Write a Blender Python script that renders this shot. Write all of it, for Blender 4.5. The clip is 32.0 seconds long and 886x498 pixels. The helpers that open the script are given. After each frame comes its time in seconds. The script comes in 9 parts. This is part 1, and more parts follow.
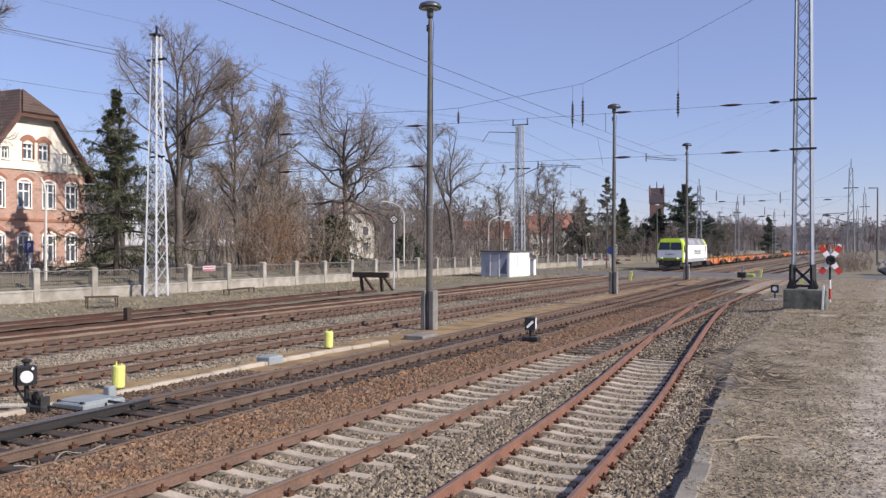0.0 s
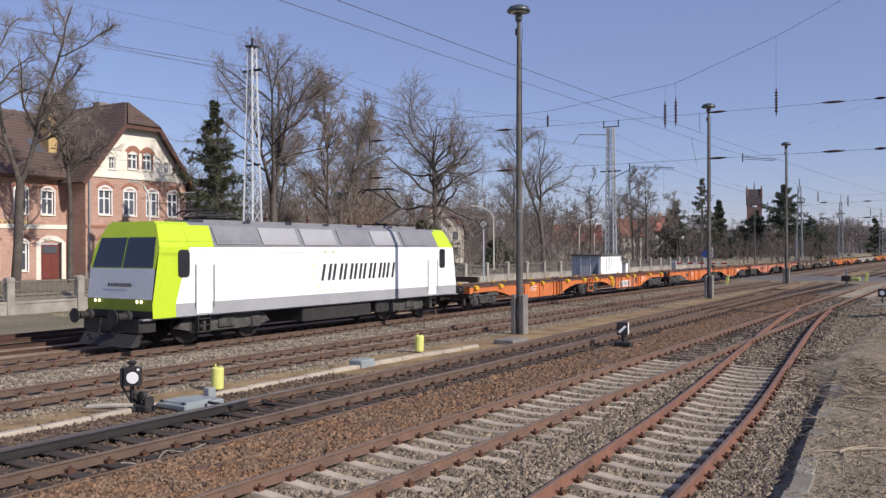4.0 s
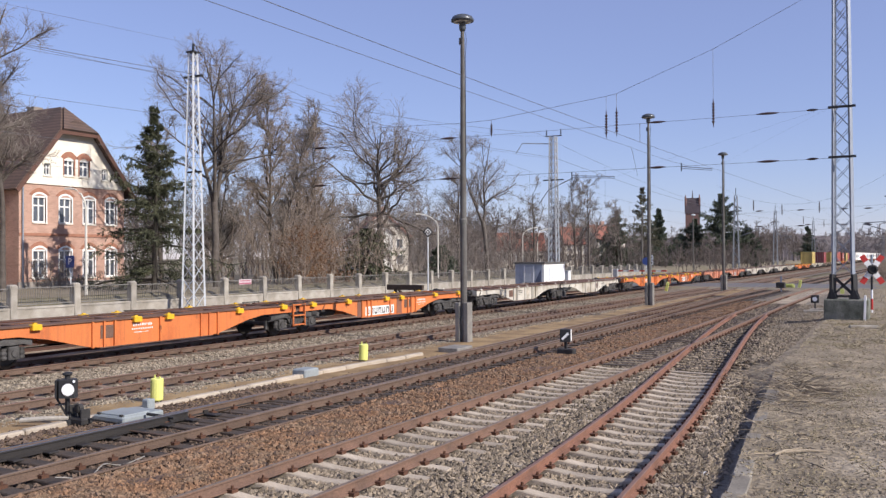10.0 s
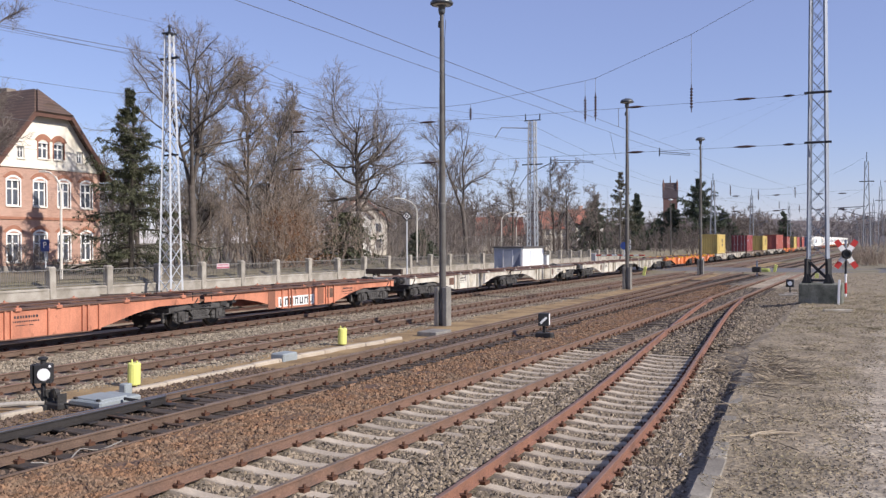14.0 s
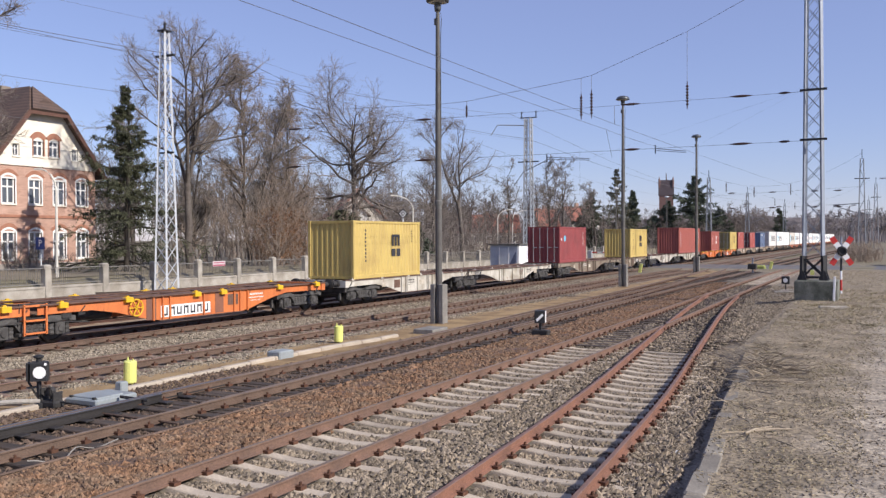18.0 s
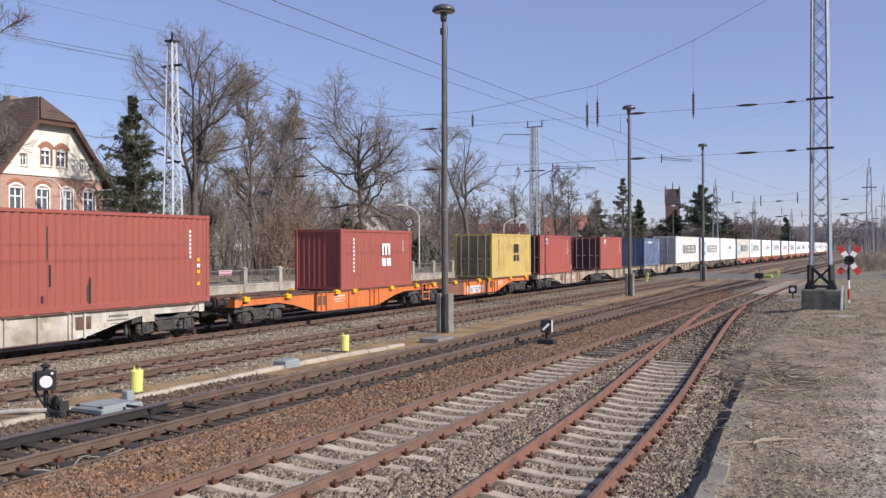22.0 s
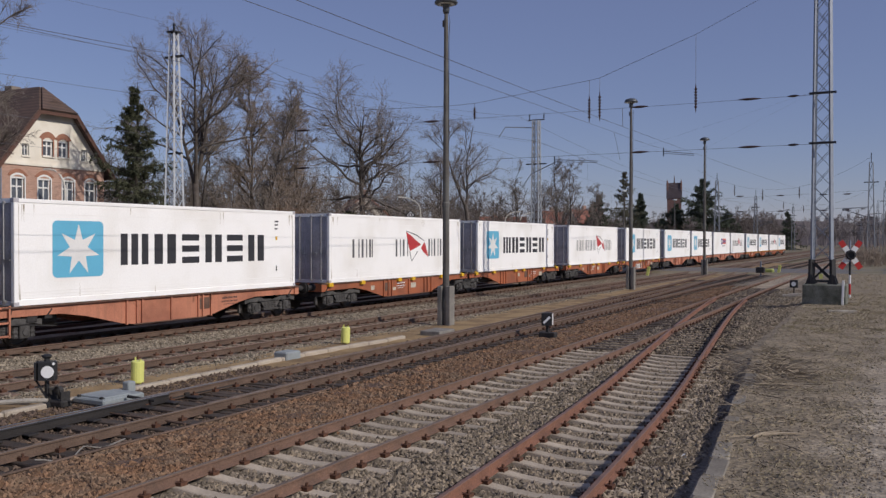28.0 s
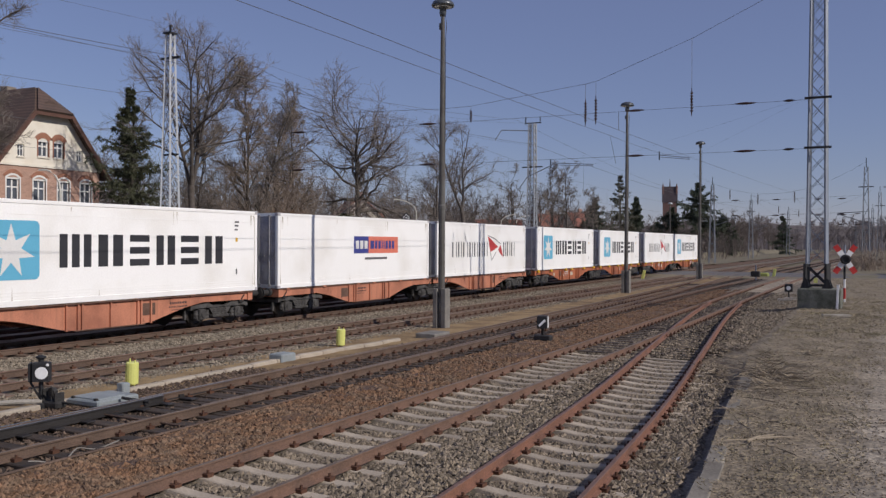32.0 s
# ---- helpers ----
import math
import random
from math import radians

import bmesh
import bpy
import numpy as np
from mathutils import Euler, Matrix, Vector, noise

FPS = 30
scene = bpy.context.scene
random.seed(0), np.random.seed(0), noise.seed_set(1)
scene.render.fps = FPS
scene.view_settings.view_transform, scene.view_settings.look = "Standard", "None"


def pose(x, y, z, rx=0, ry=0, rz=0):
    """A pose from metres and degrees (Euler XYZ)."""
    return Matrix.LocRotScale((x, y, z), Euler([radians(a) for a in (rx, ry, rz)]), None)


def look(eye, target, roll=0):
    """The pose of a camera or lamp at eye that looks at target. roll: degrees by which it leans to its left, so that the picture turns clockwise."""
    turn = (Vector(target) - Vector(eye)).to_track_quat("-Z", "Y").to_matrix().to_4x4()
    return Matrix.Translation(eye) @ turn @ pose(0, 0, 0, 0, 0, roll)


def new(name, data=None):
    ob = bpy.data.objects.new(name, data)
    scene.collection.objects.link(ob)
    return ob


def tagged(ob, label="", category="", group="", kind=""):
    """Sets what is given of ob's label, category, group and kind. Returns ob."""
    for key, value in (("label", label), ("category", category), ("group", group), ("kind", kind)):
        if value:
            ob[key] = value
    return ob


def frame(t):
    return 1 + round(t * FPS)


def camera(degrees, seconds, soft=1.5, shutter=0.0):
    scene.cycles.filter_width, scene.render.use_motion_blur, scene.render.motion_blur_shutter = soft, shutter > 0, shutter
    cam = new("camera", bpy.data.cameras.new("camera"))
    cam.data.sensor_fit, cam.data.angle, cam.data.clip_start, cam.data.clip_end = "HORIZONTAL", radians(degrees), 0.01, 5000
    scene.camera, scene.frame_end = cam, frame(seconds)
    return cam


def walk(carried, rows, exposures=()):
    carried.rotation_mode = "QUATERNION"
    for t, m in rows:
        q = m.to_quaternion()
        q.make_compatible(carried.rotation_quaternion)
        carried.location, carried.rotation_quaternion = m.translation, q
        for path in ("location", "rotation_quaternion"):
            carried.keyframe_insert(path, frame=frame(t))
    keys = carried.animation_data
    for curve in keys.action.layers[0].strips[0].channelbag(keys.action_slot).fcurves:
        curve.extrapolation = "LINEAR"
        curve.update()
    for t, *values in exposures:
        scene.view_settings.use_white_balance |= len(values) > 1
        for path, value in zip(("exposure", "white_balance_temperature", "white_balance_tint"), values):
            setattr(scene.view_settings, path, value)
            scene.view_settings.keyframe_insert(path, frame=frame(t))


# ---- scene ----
cam = camera(53.8, 32.0, soft=1.4)
EYE = (0.0, 0.0, 2.933)
PATH = [  # seconds, pitch, roll, yaw
    (0.0, 89.74, -0.15, 26.37),
    (0.5, 89.67, -0.21, 26.47),
    (1.0, 89.68, -0.23, 26.60),
    (1.5, 89.63, -0.23, 26.72),
    (2.0, 89.58, -0.19, 26.91),
    (2.5, 89.61, -0.11, 27.21),
    (3.0, 89.74, -0.09, 27.96),
    (3.5, 89.87, 0.10, 30.87),
    (5.5, 90.14, 0.22, 33.26),
    (6.0, 90.19, 0.24, 32.03),
    (6.5, 90.31, 0.25, 30.50),
    (7.0, 90.44, 0.23, 28.98),
    (7.5, 90.50, 0.22, 28.82),
    (8.0, 90.55, 0.23, 28.79),
    (8.5, 90.49, 0.21, 28.62),
    (9.0, 90.40, 0.24, 28.47),
    (9.5, 90.53, 0.28, 28.48),
    (10.0, 90.54, 0.26, 28.60),
    (10.5, 90.50, 0.23, 28.64),
    (11.0, 90.39, 0.25, 28.71),
    (11.5, 90.28, 0.27, 28.29),
    (12.0, 90.18, 0.27, 27.88),
    (12.5, 89.98, 0.27, 27.63),
    (13.0, 89.90, 0.23, 27.47),
    (13.5, 89.78, 0.22, 27.36),
    (14.0, 89.50, 0.19, 27.22),
    (14.5, 89.22, 0.24, 26.92),
    (16.5, 89.31, 0.17, 26.53),
    (17.0, 89.36, 0.17, 26.69),
    (17.5, 89.36, 0.20, 26.83),
    (18.0, 89.33, 0.26, 26.97),
    (18.5, 89.59, 0.26, 27.14),
    (19.0, 89.92, 0.24, 27.24),
    (19.5, 90.08, 0.29, 27.36),
    (20.0, 90.08, 0.33, 27.40),
    (20.5, 90.02, 0.25, 27.47),
    (21.0, 90.02, 0.26, 27.48),
    (21.5, 89.99, 0.29, 27.41),
    (22.0, 89.93, 0.27, 27.37),
    (22.5, 89.92, 0.28, 27.30),
    (23.0, 89.77, 0.30, 27.31),
    (23.5, 89.56, 0.32, 27.32),
    (24.0, 89.50, 0.25, 27.40),
    (24.5, 89.47, 0.21, 27.42),
    (25.0, 89.45, 0.14, 27.48),
    (25.5, 89.42, 0.06, 27.52),
    (27.5, 89.50, -0.02, 27.46),
    (28.0, 89.45, -0.03, 27.45),
    (28.5, 89.35, 0.00, 27.39),
    (29.0, 89.28, 0.00, 27.34),
    (29.5, 89.27, -0.03, 27.30),
    (30.0, 89.28, -0.04, 27.28),
    (30.5, 89.37, -0.12, 27.22),
    (31.0, 89.52, -0.21, 27.18),
    (31.5, 89.57, -0.31, 27.15),
    (32.0, 89.62, -0.29, 27.17),
]
EXPOSURES = [(t, e, 6450, 13) for t, e in ((0.0, 0.18), (2.0, 0.17), (3.0, 0.07), (3.5, -0.1), (5.5, 0.14), (7.0, 0.22), (14.0, 0.22), (19.0, 0.2), (21.0, 0.18),
                                           (23.0, 0.06), (24.0, -0.02), (25.0, -0.31), (28.0, -0.69), (32.0, -0.68))]
walk(cam, [(t, pose(*EYE, a, b, c)) for t, a, b, c in PATH], EXPOSURES)

# ---- sky and sun ----
SUN_TO = Vector((1.0, -0.08, 0.0)).normalized()   # towards the sun, on the plan
SUN_ELEV = radians(33)
world = bpy.data.worlds.new("sky")
scene.world = world
world.use_nodes = True
wn = world.node_tree.nodes
sky = wn.new("ShaderNodeTexSky")
sky.sky_type, sky.sun_disc = "NISHITA", False
sky.sun_elevation = SUN_ELEV
sky.sun_rotation = math.atan2(SUN_TO.x, SUN_TO.y)
sky.air_density, sky.dust_density, sky.ozone_density = 1.0, 0.1, 4.5
wn["Background"].inputs["Strength"].default_value = 0.117
haze = wn.new("ShaderNodeMix")          # a milky, faintly violet spring sky
haze.data_type, haze.blend_type = "RGBA", "MULTIPLY"
haze.inputs["Factor"].default_value = 1.0
haze.inputs["B"].default_value = (1.04, 0.97, 1.04, 1)
world.node_tree.links.new(sky.outputs[0], haze.inputs["A"])
milk = wn.new("ShaderNodeMix")
milk.data_type = "RGBA"
milk.inputs["Factor"].default_value = 0.42
milk.inputs["B"].default_value = (2.75, 3.0, 5.3, 1)
world.node_tree.links.new(haze.outputs["Result"], milk.inputs["A"])
world.node_tree.links.new(milk.outputs["Result"], wn["Background"].inputs["Color"])
sun = new("sun", bpy.data.lights.new("sun", "SUN"))
sun.data.energy, sun.data.angle, sun.data.color = 5.0, radians(0.5), (1.0, 0.94, 0.85)
to_sun = Vector((SUN_TO.x * math.cos(SUN_ELEV), SUN_TO.y * math.cos(SUN_ELEV), math.sin(SUN_ELEV)))
sun.matrix_basis = look(to_sun * 60, (0, 0, 0))

# ---- materials ----
MATS = {}


def mat(name, base, rough=0.8, metal=0.0, var=0.2, scale=1.5, fine=30.0, bump=0.15, second=None, patch=0.5, each=0.0, spec=0.4, island=0.0, dist=0.02):
    """A surface with broad stains (towards second) and fine grain; each: how far objects differ."""
    if name in MATS:
        return MATS[name]
    m = bpy.data.materials.new(name)
    m.use_nodes = True
    n, l = m.node_tree.nodes, m.node_tree.links
    b = n["Principled BSDF"]
    b.inputs["Roughness"].default_value, b.inputs["Metallic"].default_value = rough, metal
    b.inputs["Specular IOR Level"].default_value = spec
    co = n.new("ShaderNodeTexCoord")
    big, small = n.new("ShaderNodeTexNoise"), n.new("ShaderNodeTexNoise")
    big.inputs["Scale"].default_value, big.inputs["Detail"].default_value = scale, 5
    small.inputs["Scale"].default_value, small.inputs["Detail"].default_value = fine, 3
    l.new(co.outputs["Object"], big.inputs["Vector"])
    l.new(co.outputs["Object"], small.inputs["Vector"])
    ramp = n.new("ShaderNodeMapRange")
    ramp.inputs["From Min"].default_value, ramp.inputs["From Max"].default_value = patch - 0.12, patch + 0.16
    l.new(big.outputs["Fac"], ramp.inputs["Value"])
    mix = n.new("ShaderNodeMix")
    mix.data_type = "RGBA"
    second = second or tuple(c * (1 - var) for c in base)
    mix.inputs["A"].default_value, mix.inputs["B"].default_value = (*base, 1), (*second, 1)
    l.new(ramp.outputs["Result"], mix.inputs["Factor"])
    gain = n.new("ShaderNodeMapRange")
    gain.inputs["From Min"].default_value, gain.inputs["From Max"].default_value = 0.25, 0.75
    gain.inputs["To Min"].default_value, gain.inputs["To Max"].default_value = 1 - var, 1 + var
    l.new(small.outputs["Fac"], gain.inputs["Value"])
    value = gain.outputs["Result"]
    if each or island:
        src = n.new("ShaderNodeObjectInfo") if each else n.new("ShaderNodeNewGeometry")
        own = n.new("ShaderNodeMapRange")
        own.inputs["To Min"].default_value, own.inputs["To Max"].default_value = 1 - (each or island), 1 + (each or island)
        l.new(src.outputs["Random" if each else "Random Per Island"], own.inputs["Value"])
        times = n.new("ShaderNodeMath")
        times.operation = "MULTIPLY"
        l.new(value, times.inputs[0])
        l.new(own.outputs["Result"], times.inputs[1])
        value = times.outputs[0]
    tint = n.new("ShaderNodeMix")
    tint.data_type, tint.blend_type = "RGBA", "MULTIPLY"
    tint.inputs["Factor"].default_value = 1
    l.new(mix.outputs["Result"], tint.inputs["A"])
    l.new(value, tint.inputs["B"])
    l.new(tint.outputs["Result"], b.inputs["Base Color"])
    if bump:
        bp = n.new("ShaderNodeBump")
        bp.inputs["Strength"].default_value, bp.inputs["Distance"].default_value = bump, dist
        l.new(small.outputs["Fac"], bp.inputs["Height"])
        l.new(bp.outputs["Normal"], b.inputs["Normal"])
    MATS[name] = m
    return m


def glass(name, tint=(0.04, 0.05, 0.06), rough=0.06):
    if name not in MATS:
        m = mat(name, tint, rough, 0.0, var=0.1, bump=0.0, spec=0.9)
    return MATS[name]


def glow(name, colour, strength):
    m = bpy.data.materials.new(name)
    m.use_nodes = True
    b = m.node_tree.nodes["Principled BSDF"]
    b.inputs["Base Color"].default_value = (*colour, 1)
    b.inputs["Emission Color"].default_value, b.inputs["Emission Strength"].default_value = (*colour, 1), strength
    return m


def weather(m, run, scab, much=0.5, rare=0.6):
    """Dirt that has run down a painted side, and scabs of rust, different on each object."""
    n, l = m.node_tree.nodes, m.node_tree.links
    base = n["Principled BSDF"].inputs["Base Color"]
    co, own = n.new("ShaderNodeTexCoord"), n.new("ShaderNodeObjectInfo")
    off = n.new("ShaderNodeVectorMath")
    off.operation = "MULTIPLY_ADD"
    off.inputs[1].default_value = (0.0, 37.0, 0.0)
    l.new(own.outputs["Random"], off.inputs[0])
    l.new(co.outputs["Object"], off.inputs[2])
    for stretch, scale, lo, hi, colour, top in (((7.0, 7.0, 0.5), 1.0, 0.5, 0.72, run, much), ((1.0, 1.0, 0.6), 2.6, rare, rare + 0.08, scab, 0.85)):
        wide = n.new("ShaderNodeVectorMath")
        wide.operation = "MULTIPLY"
        wide.inputs[1].default_value = stretch
        l.new(off.outputs["Vector"], wide.inputs[0])
        nz = n.new("ShaderNodeTexNoise")
        nz.inputs["Scale"].default_value, nz.inputs["Detail"].default_value, nz.inputs["Roughness"].default_value = scale, 7, 0.62
        l.new(wide.outputs["Vector"], nz.inputs["Vector"])
        r = n.new("ShaderNodeMapRange")
        r.inputs["From Min"].default_value, r.inputs["From Max"].default_value, r.inputs["To Max"].default_value = lo, hi, top
        l.new(nz.outputs["Fac"], r.inputs["Value"])
        mx = n.new("ShaderNodeMix")
        mx.data_type = "RGBA"
        mx.inputs["B"].default_value = (*colour, 1)
        l.new(base.links[0].from_socket, mx.inputs["A"])
        l.new(r.outputs["Result"], mx.inputs["Factor"])
        l.new(mx.outputs["Result"], base)


# ---- mesh helpers ----
class Shape:
    """Collects faces of one mesh, with a material number for each face."""

    def __init__(self):
        self.v, self.f, self.m = [], [], []

    def add(self, verts, faces, k=0):
        o = len(self.v)
        self.v += [tuple(p) for p in verts]
        self.f += [tuple(i + o for i in f) for f in faces]
        self.m += [k] * len(faces)
        return self

    def box(self, x0, x1, y0, y1, z0, z1, k=0, c=0.0):
        if c:
            return self.cbox(x0, x1, y0, y1, z0, z1, c, k)
        v = [(x, y, z) for x in (x0, x1) for y in (y0, y1) for z in (z0, z1)]
        return self.add(v, [(0, 1, 3, 2), (4, 6, 7, 5), (0, 4, 5, 1), (2, 3, 7, 6), (0, 2, 6, 4), (1, 5, 7, 3)], k)

    def cbox(self, x0, x1, y0, y1, z0, z1, c, k=0):
        """A box with its upright and top edges cut off by c."""
        def ring(i, z):
            return [(x0 + i + c, y0 + i, z), (x1 - i - c, y0 + i, z), (x1 - i, y0 + i + c, z), (x1 - i, y1 - i - c, z),
                    (x1 - i - c, y1 - i, z), (x0 + i + c, y1 - i, z), (x0 + i, y1 - i - c, z), (x0 + i, y0 + i + c, z)]
        v = ring(0, z0) + ring(0, z1 - c) + ring(c * 0.8, z1)
        f = [tuple(range(7, -1, -1)), tuple(range(16, 24))]
        for r in (0, 8):
            f += [(r + i, r + (i + 1) % 8, r + 8 + (i + 1) % 8, r + 8 + i) for i in range(8)]
        return self.add(v, f, k)

    def prism(self, poly, a, b, axis="x", k=0):
        """A closed outline pushed from a to b along an axis; the outline is in the other two, in order."""
        put = {"x": lambda p, q: (q, p[0], p[1]), "y": lambda p, q: (p[0], q, p[1]), "z": lambda p, q: (p[0], p[1], q)}[axis]
        n = len(poly)
        v = [put(p, a) for p in poly] + [put(p, b) for p in poly]
        f = [tuple(range(n)), tuple(range(2 * n - 1, n - 1, -1))] + [(i, (i + 1) % n, n + (i + 1) % n, n + i) for i in range(n)]
        return self.add(v, f, k)

    def tube(self, pts, r, sides=8, k=0, cap=True):
        """A round bar along points; r: one radius or one for each point."""
        pts = [Vector(p) for p in pts]
        rs = r if isinstance(r, (list, tuple)) else [r] * len(pts)
        v = []
        for i, p in enumerate(pts):
            d = (pts[min(i + 1, len(pts) - 1)] - pts[max(i - 1, 0)]).normalized()
            a = d.orthogonal().normalized() if abs(d.z) < 0.99 else Vector((1, 0, 0))
            a = (a - d * a.dot(d)).normalized()
            b = d.cross(a)
            v += [p + (a * math.cos(q) + b * math.sin(q)) * rs[i] for q in (math.tau * j / sides for j in range(sides))]
        f = [(i * sides + j, i * sides + (j + 1) % sides, (i + 1) * sides + (j + 1) % sides, (i + 1) * sides + j)
             for i in range(len(pts) - 1) for j in range(sides)]
        if cap:
            f += [tuple(range(sides - 1, -1, -1)), tuple(range((len(pts) - 1) * sides, len(pts) * sides))]
        return self.add(v, f, k)

    def bar(self, a, b, w, k=0, flat=None):
        """A square bar, or with flat a flat one, from a to b."""
        a, b = Vector(a), Vector(b)
        d = (b - a).normalized()
        s = d.cross(Vector((0, 0, 1)))
        s = s.normalized() if s.length > 0.01 else Vector((1, 0, 0))
        t = d.cross(s)
        s, t = s * w / 2, t * (flat or w) / 2
        v = [p + s * i + t * j for p in (a, b) for i, j in ((-1, -1), (1, -1), (1, 1), (-1, 1))]
        return self.add(v, [(3, 2, 1, 0), (4, 5, 6, 7), (0, 1, 5, 4), (1, 2, 6, 5), (2, 3, 7, 6), (3, 0, 4, 7)], k)

    def lathe(self, prof, sides=16, at=(0, 0, 0), axis="z", k=0):
        """Radii and heights turned round an axis through at."""
        v = []
        for r, h in prof:
            for j in range(sides):
                c, s = r * math.cos(math.tau * j / sides), r * math.sin(math.tau * j / sides)
                p = (c, s, h) if axis == "z" else ((h, c, s) if axis == "x" else (s, h, c))
                v.append((p[0] + at[0], p[1] + at[1], p[2] + at[2]))
        f = [(i * sides + j, i * sides + (j + 1) % sides, (i + 1) * sides + (j + 1) % sides, (i + 1) * sides + j)
             for i in range(len(prof) - 1) for j in range(sides)]
        f += [tuple(range(sides - 1, -1, -1)), tuple(range((len(prof) - 1) * sides, len(prof) * sides))]
        return self.add(v, f, k)

    def mesh(self, name, *mats, smooth=False, weld=False):
        me = bpy.data.meshes.new(name)
        me.from_pydata(self.v, [], self.f)
        for m in mats:
            me.materials.append(m)
        if len(mats) > 1:
            me.polygons.foreach_set("material_index", self.m)
        if smooth:
            me.polygons.foreach_set("use_smooth", [True] * len(self.f))
        bm = bmesh.new()
        bm.from_mesh(me)
        if weld:
            bmesh.ops.remove_doubles(bm, verts=bm.verts, dist=0.001)
        bmesh.ops.recalc_face_normals(bm, faces=bm.faces)
        bm.to_mesh(me)
        bm.free()
        return me


def thing(name, data=None, m=None, label="", category="", group="", kind=""):
    ob = new(name, data)
    if m is not None:
        ob.matrix_basis = m
    return tagged(ob, label, category, group, kind)


def part(name, shape, mats, parent, label="", m=None, smooth=False):
    """One mesh object under a thing or a part. shape: a Shape or a ready mesh."""
    if isinstance(shape, Shape):
        shape = shape.mesh(name, *(mats if isinstance(mats, (list, tuple)) else [mats]), smooth=smooth)
    ob = new(name, shape)
    ob.parent = parent
    if m is not None:
        ob.matrix_basis = m
    if label:
        ob["label"] = label
    return ob

# ---- ground ----
M_GRASS = mat("dry_grass", (0.215, 0.18, 0.125), 0.95, var=0.35, scale=0.35, fine=9, bump=0.6, second=(0.15, 0.135, 0.08), dist=0.05)
M_DIRT = mat("trodden_dirt", (0.22, 0.18, 0.13), 0.95, var=0.28, scale=0.8, fine=14, bump=0.5, second=(0.16, 0.14, 0.085))
M_SAND = mat("rusty_sand", (0.316, 0.219, 0.107), 0.95, var=0.2, scale=1.2, fine=25, bump=0.3, second=(0.177, 0.112, 0.0558))
M_RUSTGROUND = mat("rust_stained_ground", (0.344, 0.265, 0.177), 0.95, var=0.35, scale=0.7, fine=14, bump=0.8, second=(0.214, 0.135, 0.0744), dist=0.05)
M_BAL_GREY = mat("grey_ballast", (0.205, 0.17, 0.126), 0.9, var=0.45, scale=1.1, fine=17, bump=1.0, second=(0.153, 0.126, 0.0911), dist=0.05)
M_BAL_BROWN = mat("brown_ballast", (0.126, 0.0772, 0.0465), 0.9, var=0.45, scale=1.0, fine=17, bump=1.0, second=(0.112, 0.0698, 0.0512), dist=0.05)
M_BAL_DARK = mat("oily_ballast", (0.06, 0.046, 0.036), 0.9, var=0.45, scale=1.0, fine=17, bump=1.0, second=(0.065, 0.05, 0.04), dist=0.05)
M_CONC = mat("weathered_concrete", (0.36, 0.33, 0.29), 0.9, var=0.15, scale=1.3, fine=35, bump=0.25, second=(0.25, 0.23, 0.2))
M_ASPHALT = mat("grey_asphalt", (0.135, 0.13, 0.128), 0.9, var=0.15, scale=0.4, fine=40, bump=0.2)


def sheet(name, edges, y0, y1, z, m, step=0.5, rough=0.03, dip=0.0, label="", kind="structure"):
    """Uneven ground between two edge lines (functions of y, or numbers)."""
    e0, e1 = [(e if callable(e) else (lambda y, e=e: e)) for e in edges]
    ys = [y0]
    while ys[-1] < y1:
        ys.append(ys[-1] + step * max(1.0, ys[-1] / 25))
    ys[-1] = y1
    nx = max(2, int(abs(e1(y0) - e0(y0)) / step / 1.2) + 1)
    v, f = [], []
    for y in ys:
        for i in range(nx + 1):
            x = e0(y) + (e1(y) - e0(y)) * i / nx
            d = -dip * max(0.0, 1 - (e1(y) - x) / 0.75)
            v.append((x, y, z + d + rough * noise.noise((x * 0.9, y * 0.9, z * 7)) + rough * 0.7 * noise.noise((x * 3, y * 3, 5))))
    for j in range(len(ys) - 1):
        f += [(j * (nx + 1) + i, j * (nx + 1) + i + 1, (j + 1) * (nx + 1) + i + 1, (j + 1) * (nx + 1) + i) for i in range(nx)]
    me = Shape().add(v, f).mesh(name, m, smooth=True)
    return thing(name, me, None, label, "ground", "", kind)


def kerb_x(y):
    return -1.12 - 0.09 * y if y < 24 else -3.28 - 0.02 * (y - 24)


g = Shape().add([(-2500, -400, -0.4), (2500, -400, -0.4), (2500, 3500, -0.4), (-2500, 3500, -0.4)], [(0, 1, 2, 3)])
thing("ground", g.mesh("ground", M_GRASS), None, "wide flat ground of dry winter grass", "ground", "", "structure")
sheet("grass_verge", (-38.7, -26.8), -30, 78, -0.075, M_GRASS, 0.6, 0.05, label="dry grass verge along the fence")
sheet("grass_verge_far", (-38.7, -24.2), 78, 420, -0.1, M_GRASS, 1.5, 0.09, label="dry grass verge beside the hut")
sheet("rusty_strip", (-27.2, -23.5), -30, 120, -0.13, M_RUSTGROUND, 0.6, 0.03, label="rust-stained ground over an old siding")
sheet("ballast_main", (-24.0, -18.4), -40, 900, -0.205, M_BAL_GREY, 0.6, 0.03, label="grey ballast bed of the main line")
sheet("ballast_second", (-19.2, -14.6), -40, 900, -0.21, M_BAL_GREY, 0.6, 0.03, label="grey ballast bed of the second line")
sheet("sand_strip", (-15.3, -13.2), -20, 130, -0.17, M_SAND, 0.5, 0.03, label="tan sand strip between two tracks")
sheet("ballast_oily", (-13.7, -9.9), -30, 130, -0.215, M_BAL_DARK, 0.5, 0.03, label="dark oily ballast round the points")
